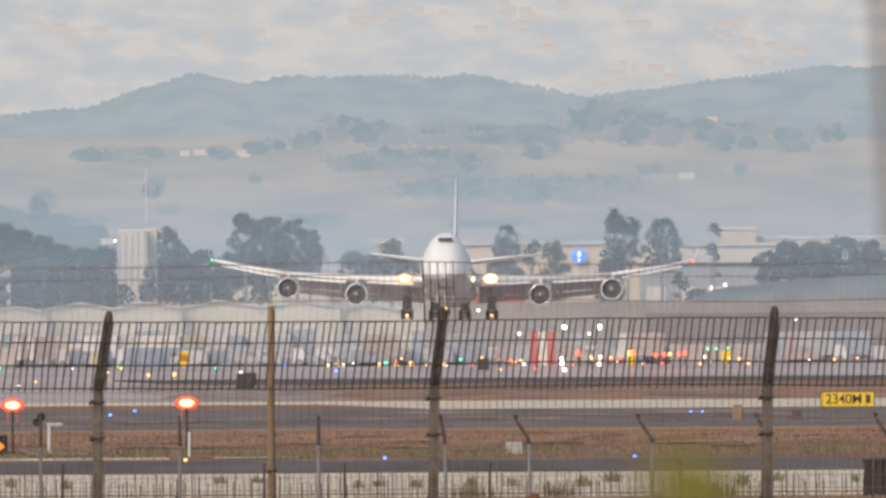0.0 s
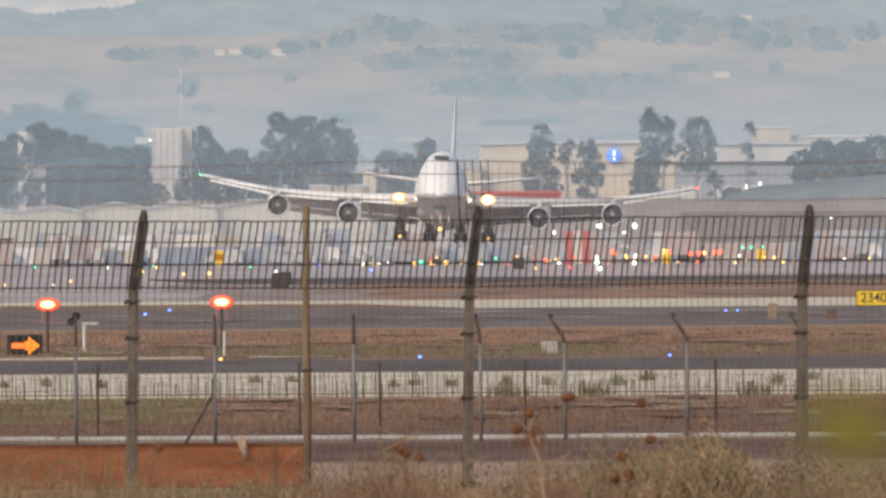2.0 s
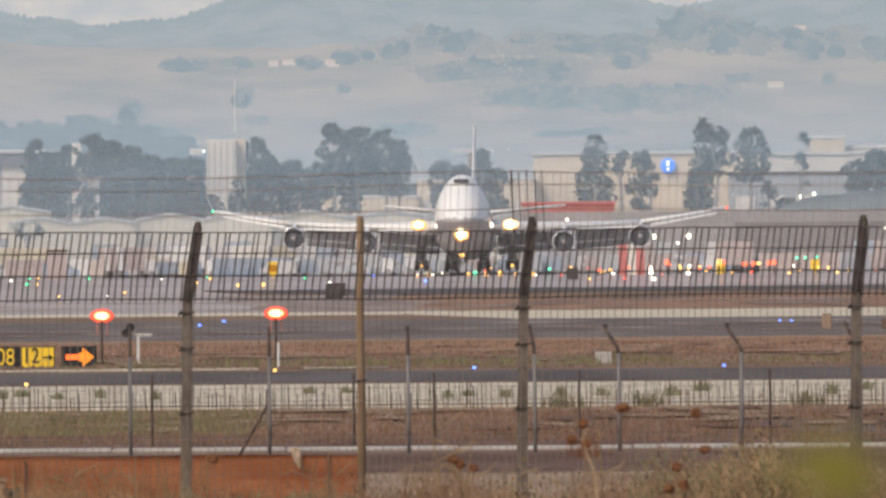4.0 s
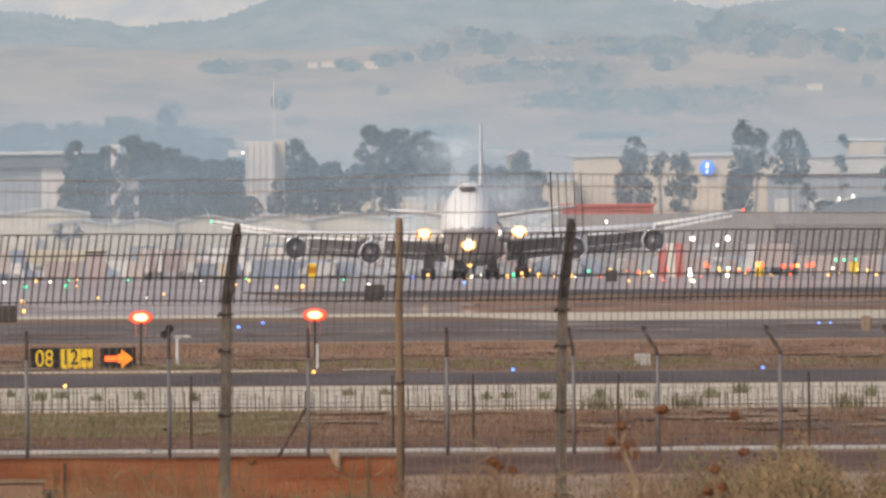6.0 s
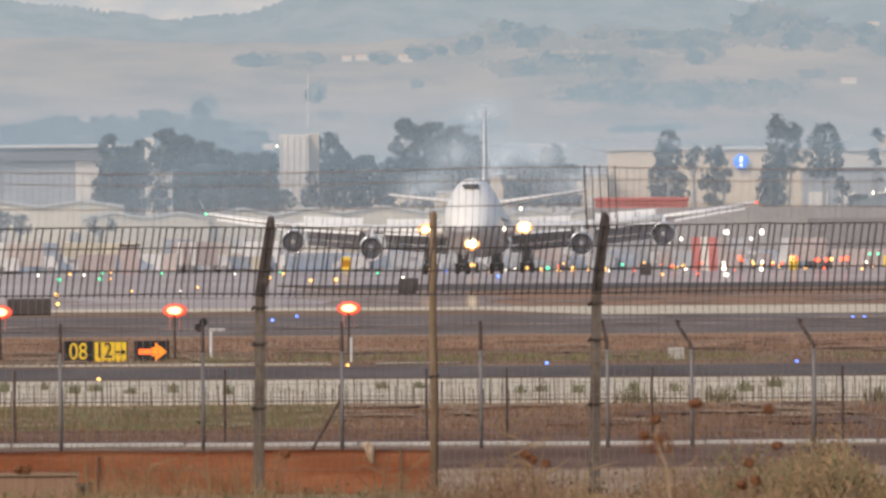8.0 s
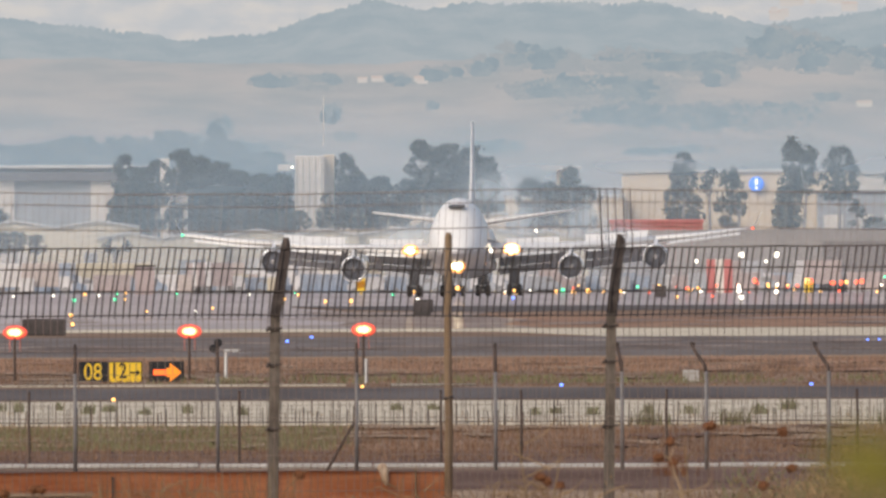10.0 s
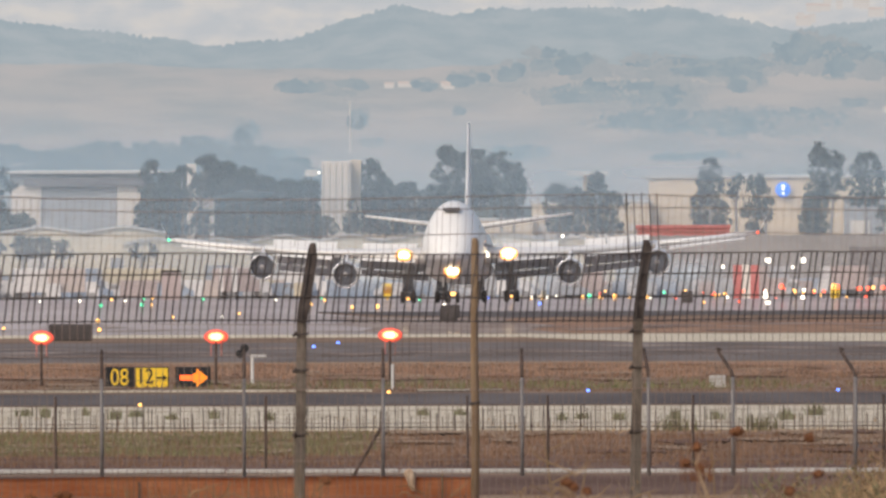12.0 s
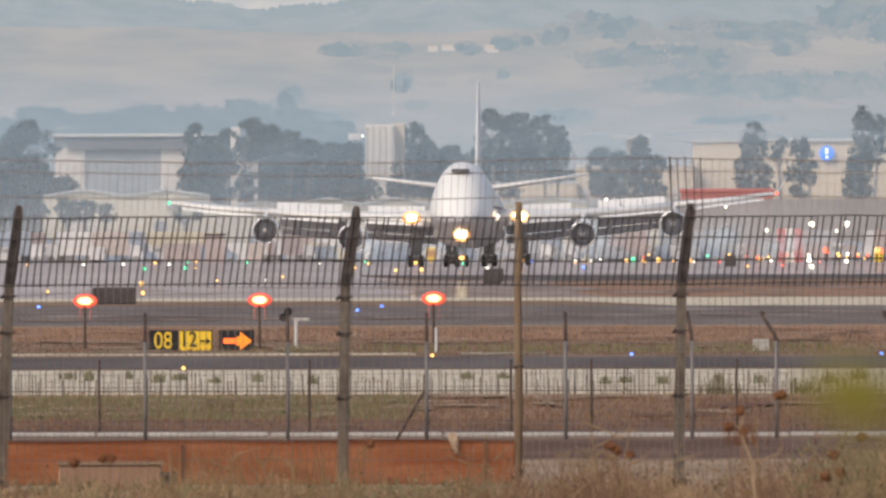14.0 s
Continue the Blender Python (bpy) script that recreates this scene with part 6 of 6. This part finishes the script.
# ---- airliner ----
def section(s, n=36):
    """Outline of the fuselage s metres behind the nose."""
    w = 3.25 * min(1.0, math.sqrt(max(0.0, 1 - (1 - min(s, 9.5) / 9.5) ** 2)) + 0.015)
    zc = 5.25 - 0.75 * max(0.0, 1 - s / 8.0) ** 1.5
    lo = 3.25 * (min(s, 15.0) / 15.0) ** 0.62 + 0.02
    hump = min(1.0, max(0.0, (s - 0.0) / 11.0))
    up = 5.35 * (math.sin(hump * math.pi / 2) ** 0.85) + 0.02
    if s > 24:
        f = min(1.0, (s - 24) / 9)
        up -= 2.0 * (3 * f * f - 2 * f ** 3)
    if s > 46:
        f = (s - 46) / 24.7
        w *= 1 - 0.9 * f ** 1.4
        lo *= 1 - 0.93 * f ** 1.15
        up *= 1 - 0.82 * f ** 1.6
        zc += 2.1 * f ** 1.3
    pts = []
    for i in range(n):
        a = i * math.tau / n
        c, q = math.cos(a), math.sin(a)
        if q >= 0:
            pinch = 1 - 0.16 * min(1.0, up / 5.3) * q ** 2 if s < 33 else 1.0
            pts.append((w * math.copysign(abs(c) ** 0.86, c) * pinch, s - 32.0, zc + up * q))
        else:
            pts.append((w * c, s - 32.0, zc + lo * q))
    return pts


def aerofoil(x, y, z, chord, thick, tilt=0.0, n=18):
    """One rib: x out along the span, leading edge towards -y."""
    pts = []
    for i in range(n):
        a = i * math.tau / n
        f = (1 - math.cos(a)) / 2
        t = thick * (1.48 * math.sqrt(max(f, 0)) - 0.63 * f - 1.76 * f * f + 1.42 * f ** 3 - 0.51 * f ** 4) * 2.2
        zz = t if a < math.pi else -t * 0.75
        pts.append((x, y + f * chord, z + zz + (1 - f) * tilt))
    return pts


def build_airliner():
    spoilers, outers = [], []
    t = thing("airliner", "white four-engined jumbo airliner landing with lights on", "airliner")
    ss = [0.0, 0.15, 0.5, 1.0, 1.8, 2.8, 4, 5.2, 6.5, 8, 10, 12, 15, 20, 24, 27, 30, 33, 38, 46, 50, 54, 58, 62, 66, 69, 70.7]
    bm = bmesh.new()
    loft(bm, [section(s) for s in ss])
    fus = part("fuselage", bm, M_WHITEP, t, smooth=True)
    # Faces below 4.9 m turn grey: the underside's shade put into the paint.
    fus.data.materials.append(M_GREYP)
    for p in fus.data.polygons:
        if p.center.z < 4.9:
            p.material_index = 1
    # cockpit windows on the forehead
    for i in range(-3, 3):
        bm = bmesh.new()
        ring = []
        for x, z in ((i * 0.31 + 0.02, 9.52), (i * 0.31 + 0.29, 9.52), (i * 0.29 + 0.27, 9.84), (i * 0.29 + 0.02, 9.84)):
            ring.append((x, -32 + 5.1 + (z - 9.42) * 1.3 + abs(x) * 0.5, z))
        loft(bm, [ring, [(x, y + 3.0, z) for x, y, z in ring]])
        part("cockpit_window", bm, M_GLASSD, fus, "dark cockpit pane")
    # rows of cabin windows on the near flank
    for side in (-1, 1):
        bm = bmesh.new()
        for i in range(60):
            y = -21 + i * 0.75
            box(bm, side * 3.22 - 0.04, side * 3.22 + 0.04, y, y + 0.28, 5.75, 6.1)
        part("cabin_windows", bm, M_DARKG, fus, "row of dark cabin windows")
    # wings
    for side in (-1, 1):
        bm = bmesh.new()
        ribs = []
        for x, y, z, c, th in ((2.6, -11.5, 4.75, 15.5, 0.95), (7, -7.6, 4.95, 12.2, 0.72), (11.9, -3.6, 5.25, 9.4, 0.52), (16.5, 0.4, 5.6, 7.9, 0.40), (21.0, 4.3, 6.0, 6.4, 0.38)):
            ribs.append(aerofoil(side * x, y, z, c, th))
        loft(bm, ribs)
        wing = part("wing", bm, M_WHITEP, t, smooth=True)
        # outer wing, flexed up in flight and settling on the ground, built about its inner end
        bm = bmesh.new()
        ribs = []
        for x, y, z, c, th in ((20.9, 4.25, 6.0, 6.4, 0.375), (26, 8.6, 6.9, 5.1, 0.33), (30.6, 12.5, 7.95, 4.0, 0.25), (31.4, 13.4, 8.1, 3.2, 0.08)):
            ribs.append(aerofoil(side * (x - 21), y, z - 6, c, th))
        loft(bm, ribs)
        outer = part("outer_wing", bm, M_WHITEP, t, smooth=True)
        outers.append((outer, side))
        bm = bmesh.new()
        loft(bm, [aerofoil(side * 10.3, 13.3, 2.05, 3.4, 0.07), [(side * 11.05, 15.2 + (a[1] - 13.3) * 0.45, 3.9 + a[2]) for a in aerofoil(31.3, 13.3, 0, 3.4, 0.05)]])
        part("winglet", bm, M_WHITEP, outer)
        # triple-slotted flaps hanging under the trailing edge
        for x0, x1, y0, y1, z0, z1 in ((3.6, 10.8, 4.6, 6.2, 4.3, 4.75), (13.0, 19.8, 6.4, 9.2, 4.95, 5.4)):
            for j, (dy, dz, ch) in enumerate(((0.0, 0.0, 1.5), (1.3, -0.75, 1.6), (2.5, -1.65, 1.3))):
                bm = bmesh.new()
                loft(bm, [aerofoil(side * x0, y0 + dy, z0 + dz - 0.3, ch, 0.10, 0.75), aerofoil(side * x1, y1 + dy, z1 + dz * 0.8 - 0.3, ch * 0.85, 0.09, 0.6)])
                part("flap", bm, M_FLAP, wing, "extended grey flap")
        for x, y, z in ((5.2, 2.5, 4.0), (9.6, 4.2, 4.4), (14.2, 5.5, 4.85), (18.4, 7.5, 5.25)):
            bm = bmesh.new()
            tube(bm, [(side * x, y - 2.2, z + 0.1), (side * x, y - 1.4, z - 0.2), (side * x, y + 1.2, z - 0.5), (side * x, y + 3.6, z - 1.5)], [0.05, 0.3, 0.36, 0.08], 10)
            part("flap_fairing", bm, M_GREYP, wing, smooth=True)
        # spoilers, raised after touchdown
        for xa, ya, za, xb, yb, zb in ((4.6, 0.4, 5.45, 7.4, 0.4, 5.5), (7.5, 1.2, 5.5, 10.4, 1.2, 5.6), (13.2, 3.6, 5.8, 15.4, 3.6, 5.88), (15.5, 4.5, 5.95, 17.7, 4.5, 6.02), (17.8, 5.4, 6.1, 20.0, 5.4, 6.18)):
            bm = bmesh.new()
            mid = Vector((side * xa, ya, za))
            loft(bm, [[tuple(Vector(c) - mid) for c in ((side * x, y, z), (side * x, y + 1.7, z - 0.05), (side * x, y + 1.7, z - 0.1), (side * x, y, z - 0.08))] for x, y, z in ((xa, ya, za), (xb, yb, zb))])
            spoilers.append((part("spoiler", bm, M_WHITEP, t, "white spoiler panel"), mid, side))
        # leading-edge slat line
        for (xa, ya, za), (xb, yb, zb), held in (((4.4, -10.6, 4.55), (10.6, -5.4, 4.85), wing), ((13.4, -2.9, 5.05), (20.0, 2.7, 5.55), wing), ((1.2, 4.6, -0.1), (9.0, 11.3, 1.5), outer)):
            bm = bmesh.new()
            loft(bm, [aerofoil(side * xa, ya, za, 1.1, 0.13, -0.35), aerofoil(side * xb, yb, zb, 0.8, 0.09, -0.25)])
            part("slat", bm, M_WHITEP, held)
        # engines
        for x, y, z in ((11.9, -9.0, 3.05), (21.0, -1.0, 4.05)):
            prof = ((0.0, 1.22), (0.06, 1.33), (0.3, 1.42), (1.0, 1.46), (2.2, 1.40), (3.6, 1.18))
            bm = bmesh.new()
            loft(bm, [[(side * x + r * math.cos(a * math.tau / 32), y + s, z + r * math.sin(a * math.tau / 32)) for a in range(32)] for s, r in prof[2:] + ((5.2, 0.72), (6.2, 0.4))], False)
            eng = part("engine", bm, M_WHITEP, t, smooth=True)
            bm = bmesh.new()
            loft(bm, [[(side * x + r * math.cos(a * math.tau / 32), y + s, z + r * math.sin(a * math.tau / 32)) for a in range(32)] for s, r in ((0.32, 1.425), (0.12, 1.40), (0.0, 1.32), (0.03, 1.24), (0.3, 1.19))], False)
            part("intake_lip", bm, M_CHROME, eng, "bright metal lip", smooth=True)
            bm = bmesh.new()
            loft(bm, [[(side * x + r * math.cos(a * math.tau / 32), y + s, z + r * math.sin(a * math.tau / 32)) for a in range(32)] for s, r in ((0.29, 1.19), (0.9, 1.17))], False)
            part("intake_duct", bm, M_FAN, eng, smooth=True)
            bm = bmesh.new()
            for b in range(24):
                a0, a1 = b * math.tau / 24, (b + 0.72) * math.tau / 24
                v = [bm.verts.new((side * x + r * math.cos(a), y + s, z + r * math.sin(a))) for r, a, s in ((0.25, a0, 0.82), (1.18, a0, 0.78), (1.18, a1, 0.9), (0.25, a1, 0.9))]
                bm.faces.new(v)
            disc(bm, side * x, y + 0.92, z, 1.18, 1.18, 24)
            part("fan", bm, M_FAN, eng, "dark fan blades")
            bm = bmesh.new()
            tube(bm, [(side * x, y + 0.25, z), (side * x, y + 0.5, z), (side * x, y + 0.85, z)], [0.03, 0.2, 0.34], 14)
            part("spinner", bm, M_GREYP, eng, smooth=True)
            bm = bmesh.new()
            zt = (5.2 if x < 15 else 5.95)
            loft(bm, [[(side * x + o, y + 1.0, z + 1.38), (side * x + o, y + 4.4, z + 1.0), (side * x + o, y + 7.2, zt), (side * x + o, y + 4.6, zt + 0.1)] for o in (-0.2, 0.2)])
            part("pylon", bm, M_WHITEP, eng)
        # tailplane
        bm = bmesh.new()
        loft(bm, [aerofoil(side * 0.6, 25.0, 8.15, 8.6, 0.36), aerofoil(side * 11.0, 33.5, 9.6, 2.7, 0.13), aerofoil(side * 11.2, 34.0, 9.62, 1.9, 0.06)])
        part("tailplane", bm, M_WHITEP, t, smooth=True)
        # lamps in the wing root, taxi lamps on the body
        # a wider amber disc behind each wing lamp stands in for its glare
        bm = bmesh.new()
        disc(bm, side * 5.55, -11.6, 5.0, 0.98, 0.68)
        glare_disc = part("light_reflector", bm, M_LANDR, t, "glowing amber disc in place of the lamp's glare")
        bm = bmesh.new()
        disc(bm, side * 5.55, -12.0, 5.03, 0.66 if side < 0 else 0.84, 0.42 if side < 0 else 0.56)
        part("landing_light", bm, M_LAND, glare_disc, "glaring warm white lamp")
        bm = bmesh.new()
        disc(bm, side * 3.25, -12.2, 4.95, 0.24, 0.3, 12)
        part("turnoff_light", bm, M_LW, t, "small white lamp")
        bm = bmesh.new()
        bmesh.ops.create_uvsphere(bm, u_segments=10, v_segments=6, radius=0.16)
        part("tip_light", bm, M_LG if side < 0 else M_LR, outer, "green tip lamp" if side < 0 else "red tip lamp", at=(side * 10.3, 13.0, 2.1))
    # fin
    bm = bmesh.new()
    rows = []
    for z, y, c, th in ((7.6, 22.0, 15.0, 0.42), (9.2, 25.0, 12.0, 0.36), (14, 29.8, 8.6, 0.26), (19.3, 35.0, 4.8, 0.15), (19.6, 35.6, 3.8, 0.05)):
        rows.append([(b[2], b[1], z) for b in aerofoil(0, y, 0, c, th)])
    loft(bm, rows)
    part("fin", bm, M_FIN, t, "pale grey fin", smooth=True)
    # belly fairing
    bm = bmesh.new()
    loft(bm, [[(3.5 * r * math.cos(a * math.tau / 20), y, 3.45 + 1.5 * r * math.sin(a * math.tau / 20)) for a in range(20)] for y, r in ((-14, 0.5), (-12, 0.85), (-8, 1), (4, 1), (9, 0.7), (11, 0.4))])
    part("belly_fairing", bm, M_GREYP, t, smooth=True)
    # landing gear
    for x, y, zt in ((-5.5, -1.2, 4.4), (5.5, -1.2, 4.4), (-1.95, 2.0, 3.0), (1.95, 2.0, 3.0)):
        bm = bmesh.new()
        tube(bm, [(x, y, 0.7), (x, y, 2.0), (x, y, zt)], [0.16, 0.24, 0.27], 10)
        tube(bm, [(x, y - 0.78, 0.64), (x, y + 0.78, 0.64)], [0.15, 0.15], 8)
        tube(bm, [(x, y, 1.9), (x * 0.72, y + 0.6, zt)], [0.1, 0.1], 8)
        gear = part("main_gear", bm, M_STRUT, t, "steel gear leg")
        bm = bmesh.new()
        box(bm, x + (0.42 if x > 0 else -0.47), x + (0.47 if x > 0 else -0.42), y - 0.7, y + 0.9, 1.6, zt - 0.2)
        part("gear_door", bm, M_GREYP, gear)
        bm = bmesh.new()
        box(bm, x - 0.6, x + 0.6, y - 0.3, y - 0.2, 1.2, 3.0)
        box(bm, x - 0.4, x + 0.4, y - 0.7, y + 0.7, 0.3, 1.1)
        bmesh.ops.bevel(bm, geom=bm.edges[:], offset=0.03, segments=1, affect='EDGES')
        part("leg_fairing", bm, M_FAN, gear, "dark leg fairing and bogie")
        for dx in (-0.56, 0.56):
            for dy in (-0.74, 0.74):
                bm = bmesh.new()
                tube(bm, [(x + dx - 0.24, y + dy, 0.62), (x + dx - 0.17, y + dy, 0.62), (x + dx + 0.17, y + dy, 0.62), (x + dx + 0.24, y + dy, 0.62)], [0.5, 0.62, 0.62, 0.5], 20)
                part("wheel", bm, M_TYRE, gear, "black tyre")
    bm = bmesh.new()
    tube(bm, [(0, -24, 0.43), (0, -24, 1.6), (0, -23.7, 3.2)], [0.12, 0.17, 0.2], 10)
    tube(bm, [(-0.5, -24, 0.43), (0.5, -24, 0.43)], [0.09, 0.09], 8)
    nose = part("nose_gear", bm, M_STRUT, t, "steel nose gear leg")
    for x in (-0.46, 0.46):
        bm = bmesh.new()
        tube(bm, [(x - 0.2, -24, 0.43), (x - 0.14, -24, 0.43), (x + 0.14, -24, 0.43), (x + 0.2, -24, 0.43)], [0.48, 0.6, 0.6, 0.48], 20)
        part("wheel", bm, M_TYRE, nose, "black tyre")
        bm = bmesh.new()
        box(bm, x * 2.3 - 0.03, x * 2.3 + 0.03, -25.2, -22.6, 1.5, 2.5)
        part("gear_door", bm, M_WHITEP, nose)
    # warm discs added low on the gear, standing in for mirrored lamp light
    for x, y, z, a, b in ((0, -24.7, 0.75, 0.30, 0.20), (-5.5, -2.2, 0.5, 0.16, 0.18), (5.5, -2.2, 0.5, 0.16, 0.18)):
        bm = bmesh.new()
        disc(bm, x, y, z, a, b, 14)
        part("gear_light", bm, M_LY, t, "small warm glow in place of mirrored lamp light")
    # hinged taxi lamp on the nose leg: swings forward on the approach
    bm = bmesh.new()
    loft(bm, [[(r * math.cos(a * math.tau / 20) * 1.15, y, r * math.sin(a * math.tau / 20)) for a in range(20)] for y, r in ((-0.5, 0.88), (-0.48, 0.84), (0.0, 0.84), (0.3, 0.74), (0.5, 0.3))], False)
    lamp = part("nose_lamp", bm, M_STRUT, t, "hinged lamp bowl on the nose leg")
    # amber disc added round the lens as its halo of glare
    bm = bmesh.new()
    disc(bm, 0, -0.02, 0, 0.92, 0.80)
    part("lamp_reflector", bm, M_LANDR, lamp, "glowing amber disc in place of the lamp's glare")
    bm = bmesh.new()
    disc(bm, 0, -0.28, 0, 0.72, 0.62)
    part("lamp_lens", bm, M_LAND, lamp, "glaring warm white lamp")
    return t, lamp, spoilers, outers


def near_weed():
    """A leafy green weed close before the camera."""
    rnd = random.Random(17)
    t = thing("near_weed", "yellow-green leafy weed swaying close to the camera", "weed")
    bm = bmesh.new()
    tube(bm, [(0, 0, -2.2), (0.004, 0, -0.6), (0, 0, 0)], [0.004, 0.003, 0.002], 6)
    part("stem", bm, M_GREENG, t)
    for i in range(7):
        bm = bmesh.new()
        a = i * 2.4
        ln = 0.016 + 0.004 * rnd.random()
        x, z = math.cos(a), math.sin(a) * 0.6
        tube(bm, [(0, 0, -0.012 + i * 0.002), (x * ln * 0.5, 0.003, 0.004 + z * ln * 0.4), (x * ln, 0.0, 0.002 + z * ln)], [0.002, 0.006, 0.001], 6)
        part("leaf", bm, M_NEARG, t)
    return t


def near_stalk():
    t = thing("near_twig", "grey-brown dry twig arching over close to the camera", "twig")
    bm = bmesh.new()
    tube(bm, [(0.95, 0.3, -2.6), (0.85, 0.2, 0.2), (0.48, 0.1, 0.8), (0.03, 0, 0.65), (-0.006, 0, 0.15), (0, 0, 0)], [0.008, 0.007, 0.005, 0.0042, 0.0036, 0.0025], 6)
    part("stem", bm, M_STRAWD, t)
    return t


def smoke_puff(name, size, rnd):
    bm = bmesh.new()
    bmesh.ops.create_icosphere(bm, subdivisions=3, radius=1.0)
    off = rnd.uniform(0, 50)
    for v in bm.verts:
        v.co *= 1 + 0.14 * noise.noise(v.co * 1.6 + Vector((off, 0, 0)))
        v.co.x *= size[0]
        v.co.y *= size[1]
        v.co.z *= size[2]
    # a billow is one curved veil of smoke
    bmesh.ops.delete(bm, geom=[v for v in bm.verts if v.co.y > 0.05 * size[1]], context='VERTS')
    ob = solid(name, bm, M_SMOKE, "thin bluish puff of tyre smoke behind the airliner", "smoke", group="tyre smoke", smooth=True)
    return ob


build_ground()
build_tan_soil()
build_soil_patches()
build_kerb()
build_fence()
build_inner_fence()
build_grass()
build_litter()
build_plants()
build_signs()
build_red_lamps()
build_far_lamps()
build_buildings()
build_trees()
build_haze()
build_apron_clutter()
build_hills()
airliner, nose_lamp, spoilers, outer_wings = build_airliner()
weed = near_weed()
stalk = near_stalk()
smoke_rnd = random.Random(3)
puffs = [smoke_puff("smoke_puff", sz, smoke_rnd) for sz in ((6.5, 2, 5.0), (6, 2, 5.5), (6.5, 2, 4.6), (7, 2, 4.0), (7.5, 2, 3.4), (8, 2, 4.0))]


def motions():
    walk(airliner, [(s, pose(x, y, z, pitch, roll, -1.88)) for s, x, y, z, pitch, roll in (
        (0, 32.931, 3623.764, 5.95, -1.6, 0.5),
        (2, 26.761, 3503.368, 2.95, -2.0, 2.0),
        (3.5, 23.183, 3416.119, 1.15, -2.6, 0.6),
        (4.8, 20.352, 3343.5, 0.35, -2.8, -0.4),
        (6, 17.74, 3276.467, 0.10, -2.0, -0.8),
        (8, 13.731, 3169.898, 0.05, -0.6, -0.8),
        (10.5, 9.178, 3043.073, 0.05, -0.35, -0.5),
        (12, 6.454, 2970.36, 0.05, -0.4, -0.55),
        (14, 2.749, 2877.326, 0.05, -0.4, -0.75))])
    # tyre smoke: lies low before touchdown, then rises and drifts apart behind the tail
    for ob, x, y, z, vx, vz in zip(puffs, (12.0, 17.5, 22.0, 15.0, 24.5, 9.0), (3420, 3428, 3436, 3444, 3452, 3460), (13.5, 13.0, 13.5, 18.5, 10.5, 10.0), (-0.2, 0.2, 0.5, 0.0, 0.8, -0.5), (0.35, 0.3, 0.25, 0.4, 0.2, 0.25)):
        walk(ob, [(0, pose(x, y, -9)), (4.9, pose(x, y, -9)), (5.8, pose(x + 1, y, z - 6)), (6.6, pose(x, y, z - 0.6)), (8.2, pose(x + vx * 2.4, y, z + vz * 2.4)), (10.5, pose(17 + (x - 17) * 1.9, y, z * 0.55)), (14, pose(17 + (x - 17) * 3.4, y, z * 0.22))])
    for ob, side in outer_wings:
        walk(ob, [(q, pose(side * 21, 0, 6.0, 0, side * a, 0)) for q, a in ((0, 0), (4.8, 0), (6, 1.0), (7, 2.0), (8.2, 3.0), (10.5, 5.2), (14, 5.2))])
    for ob, mid, side in spoilers:
        walk(ob, [(q, pose(mid.x, mid.y, mid.z, rx, 0, 0)) for q, rx in ((0, 0), (6.0, 0), (7.0, 32), (14, 32))])
    walk(weed, [(s, pose(x, 9.0, z)) for s, x, z in ((0, 0.1582, 2.1532), (0.5, 0.1707, 2.1502), (1, 0.1883, 2.1453), (1.5, 0.1958, 2.1405), (2, 0.2002, 2.1385), (2.5, 0.2003, 2.1399), (3, 0.1950, 2.1404), (3.5, 0.1831, 2.1447), (3.7, 0.1757, 2.1385), (6, 0.1934, 2.1083), (8, 0.1825, 2.1064), (10.3, 0.1598, 2.1399), (10.5, 0.1563, 2.1407), (11, 0.1143, 2.1370), (11.5, 0.1580, 2.1185), (12, 0.1622, 2.1085), (12.5, 0.1542, 2.1079), (13, 0.1490, 2.1116), (13.5, 0.1331, 2.1444), (14, 0.1325, 2.1497))])
    walk(stalk, [(s, pose(x * 1.9, 15.2, 2.2 + (z - 2.2) * 1.9)) for s, x, z in ((0, 0.1995, 2.2295), (0.5, 0.1973, 2.2264), (1, 0.1971, 2.2415), (3, 0.1994, 2.2192), (6, 0.1792, 2.2252), (8, 0.1662, 2.2236), (10.5, 0.1533, 2.2317), (11, 0.1397, 2.2314), (11.5, 0.1574, 2.2389), (12.5, 0.1503, 2.2313), (14, 0.1482, 2.2215))])
    walk(nose_lamp, [(s, pose(0, -26.2, 3.15, rx, 0, 0)) for s, rx in ((0, 110), (3.0, 110), (3.35, 55), (3.7, 0), (14, 0))])


motions()
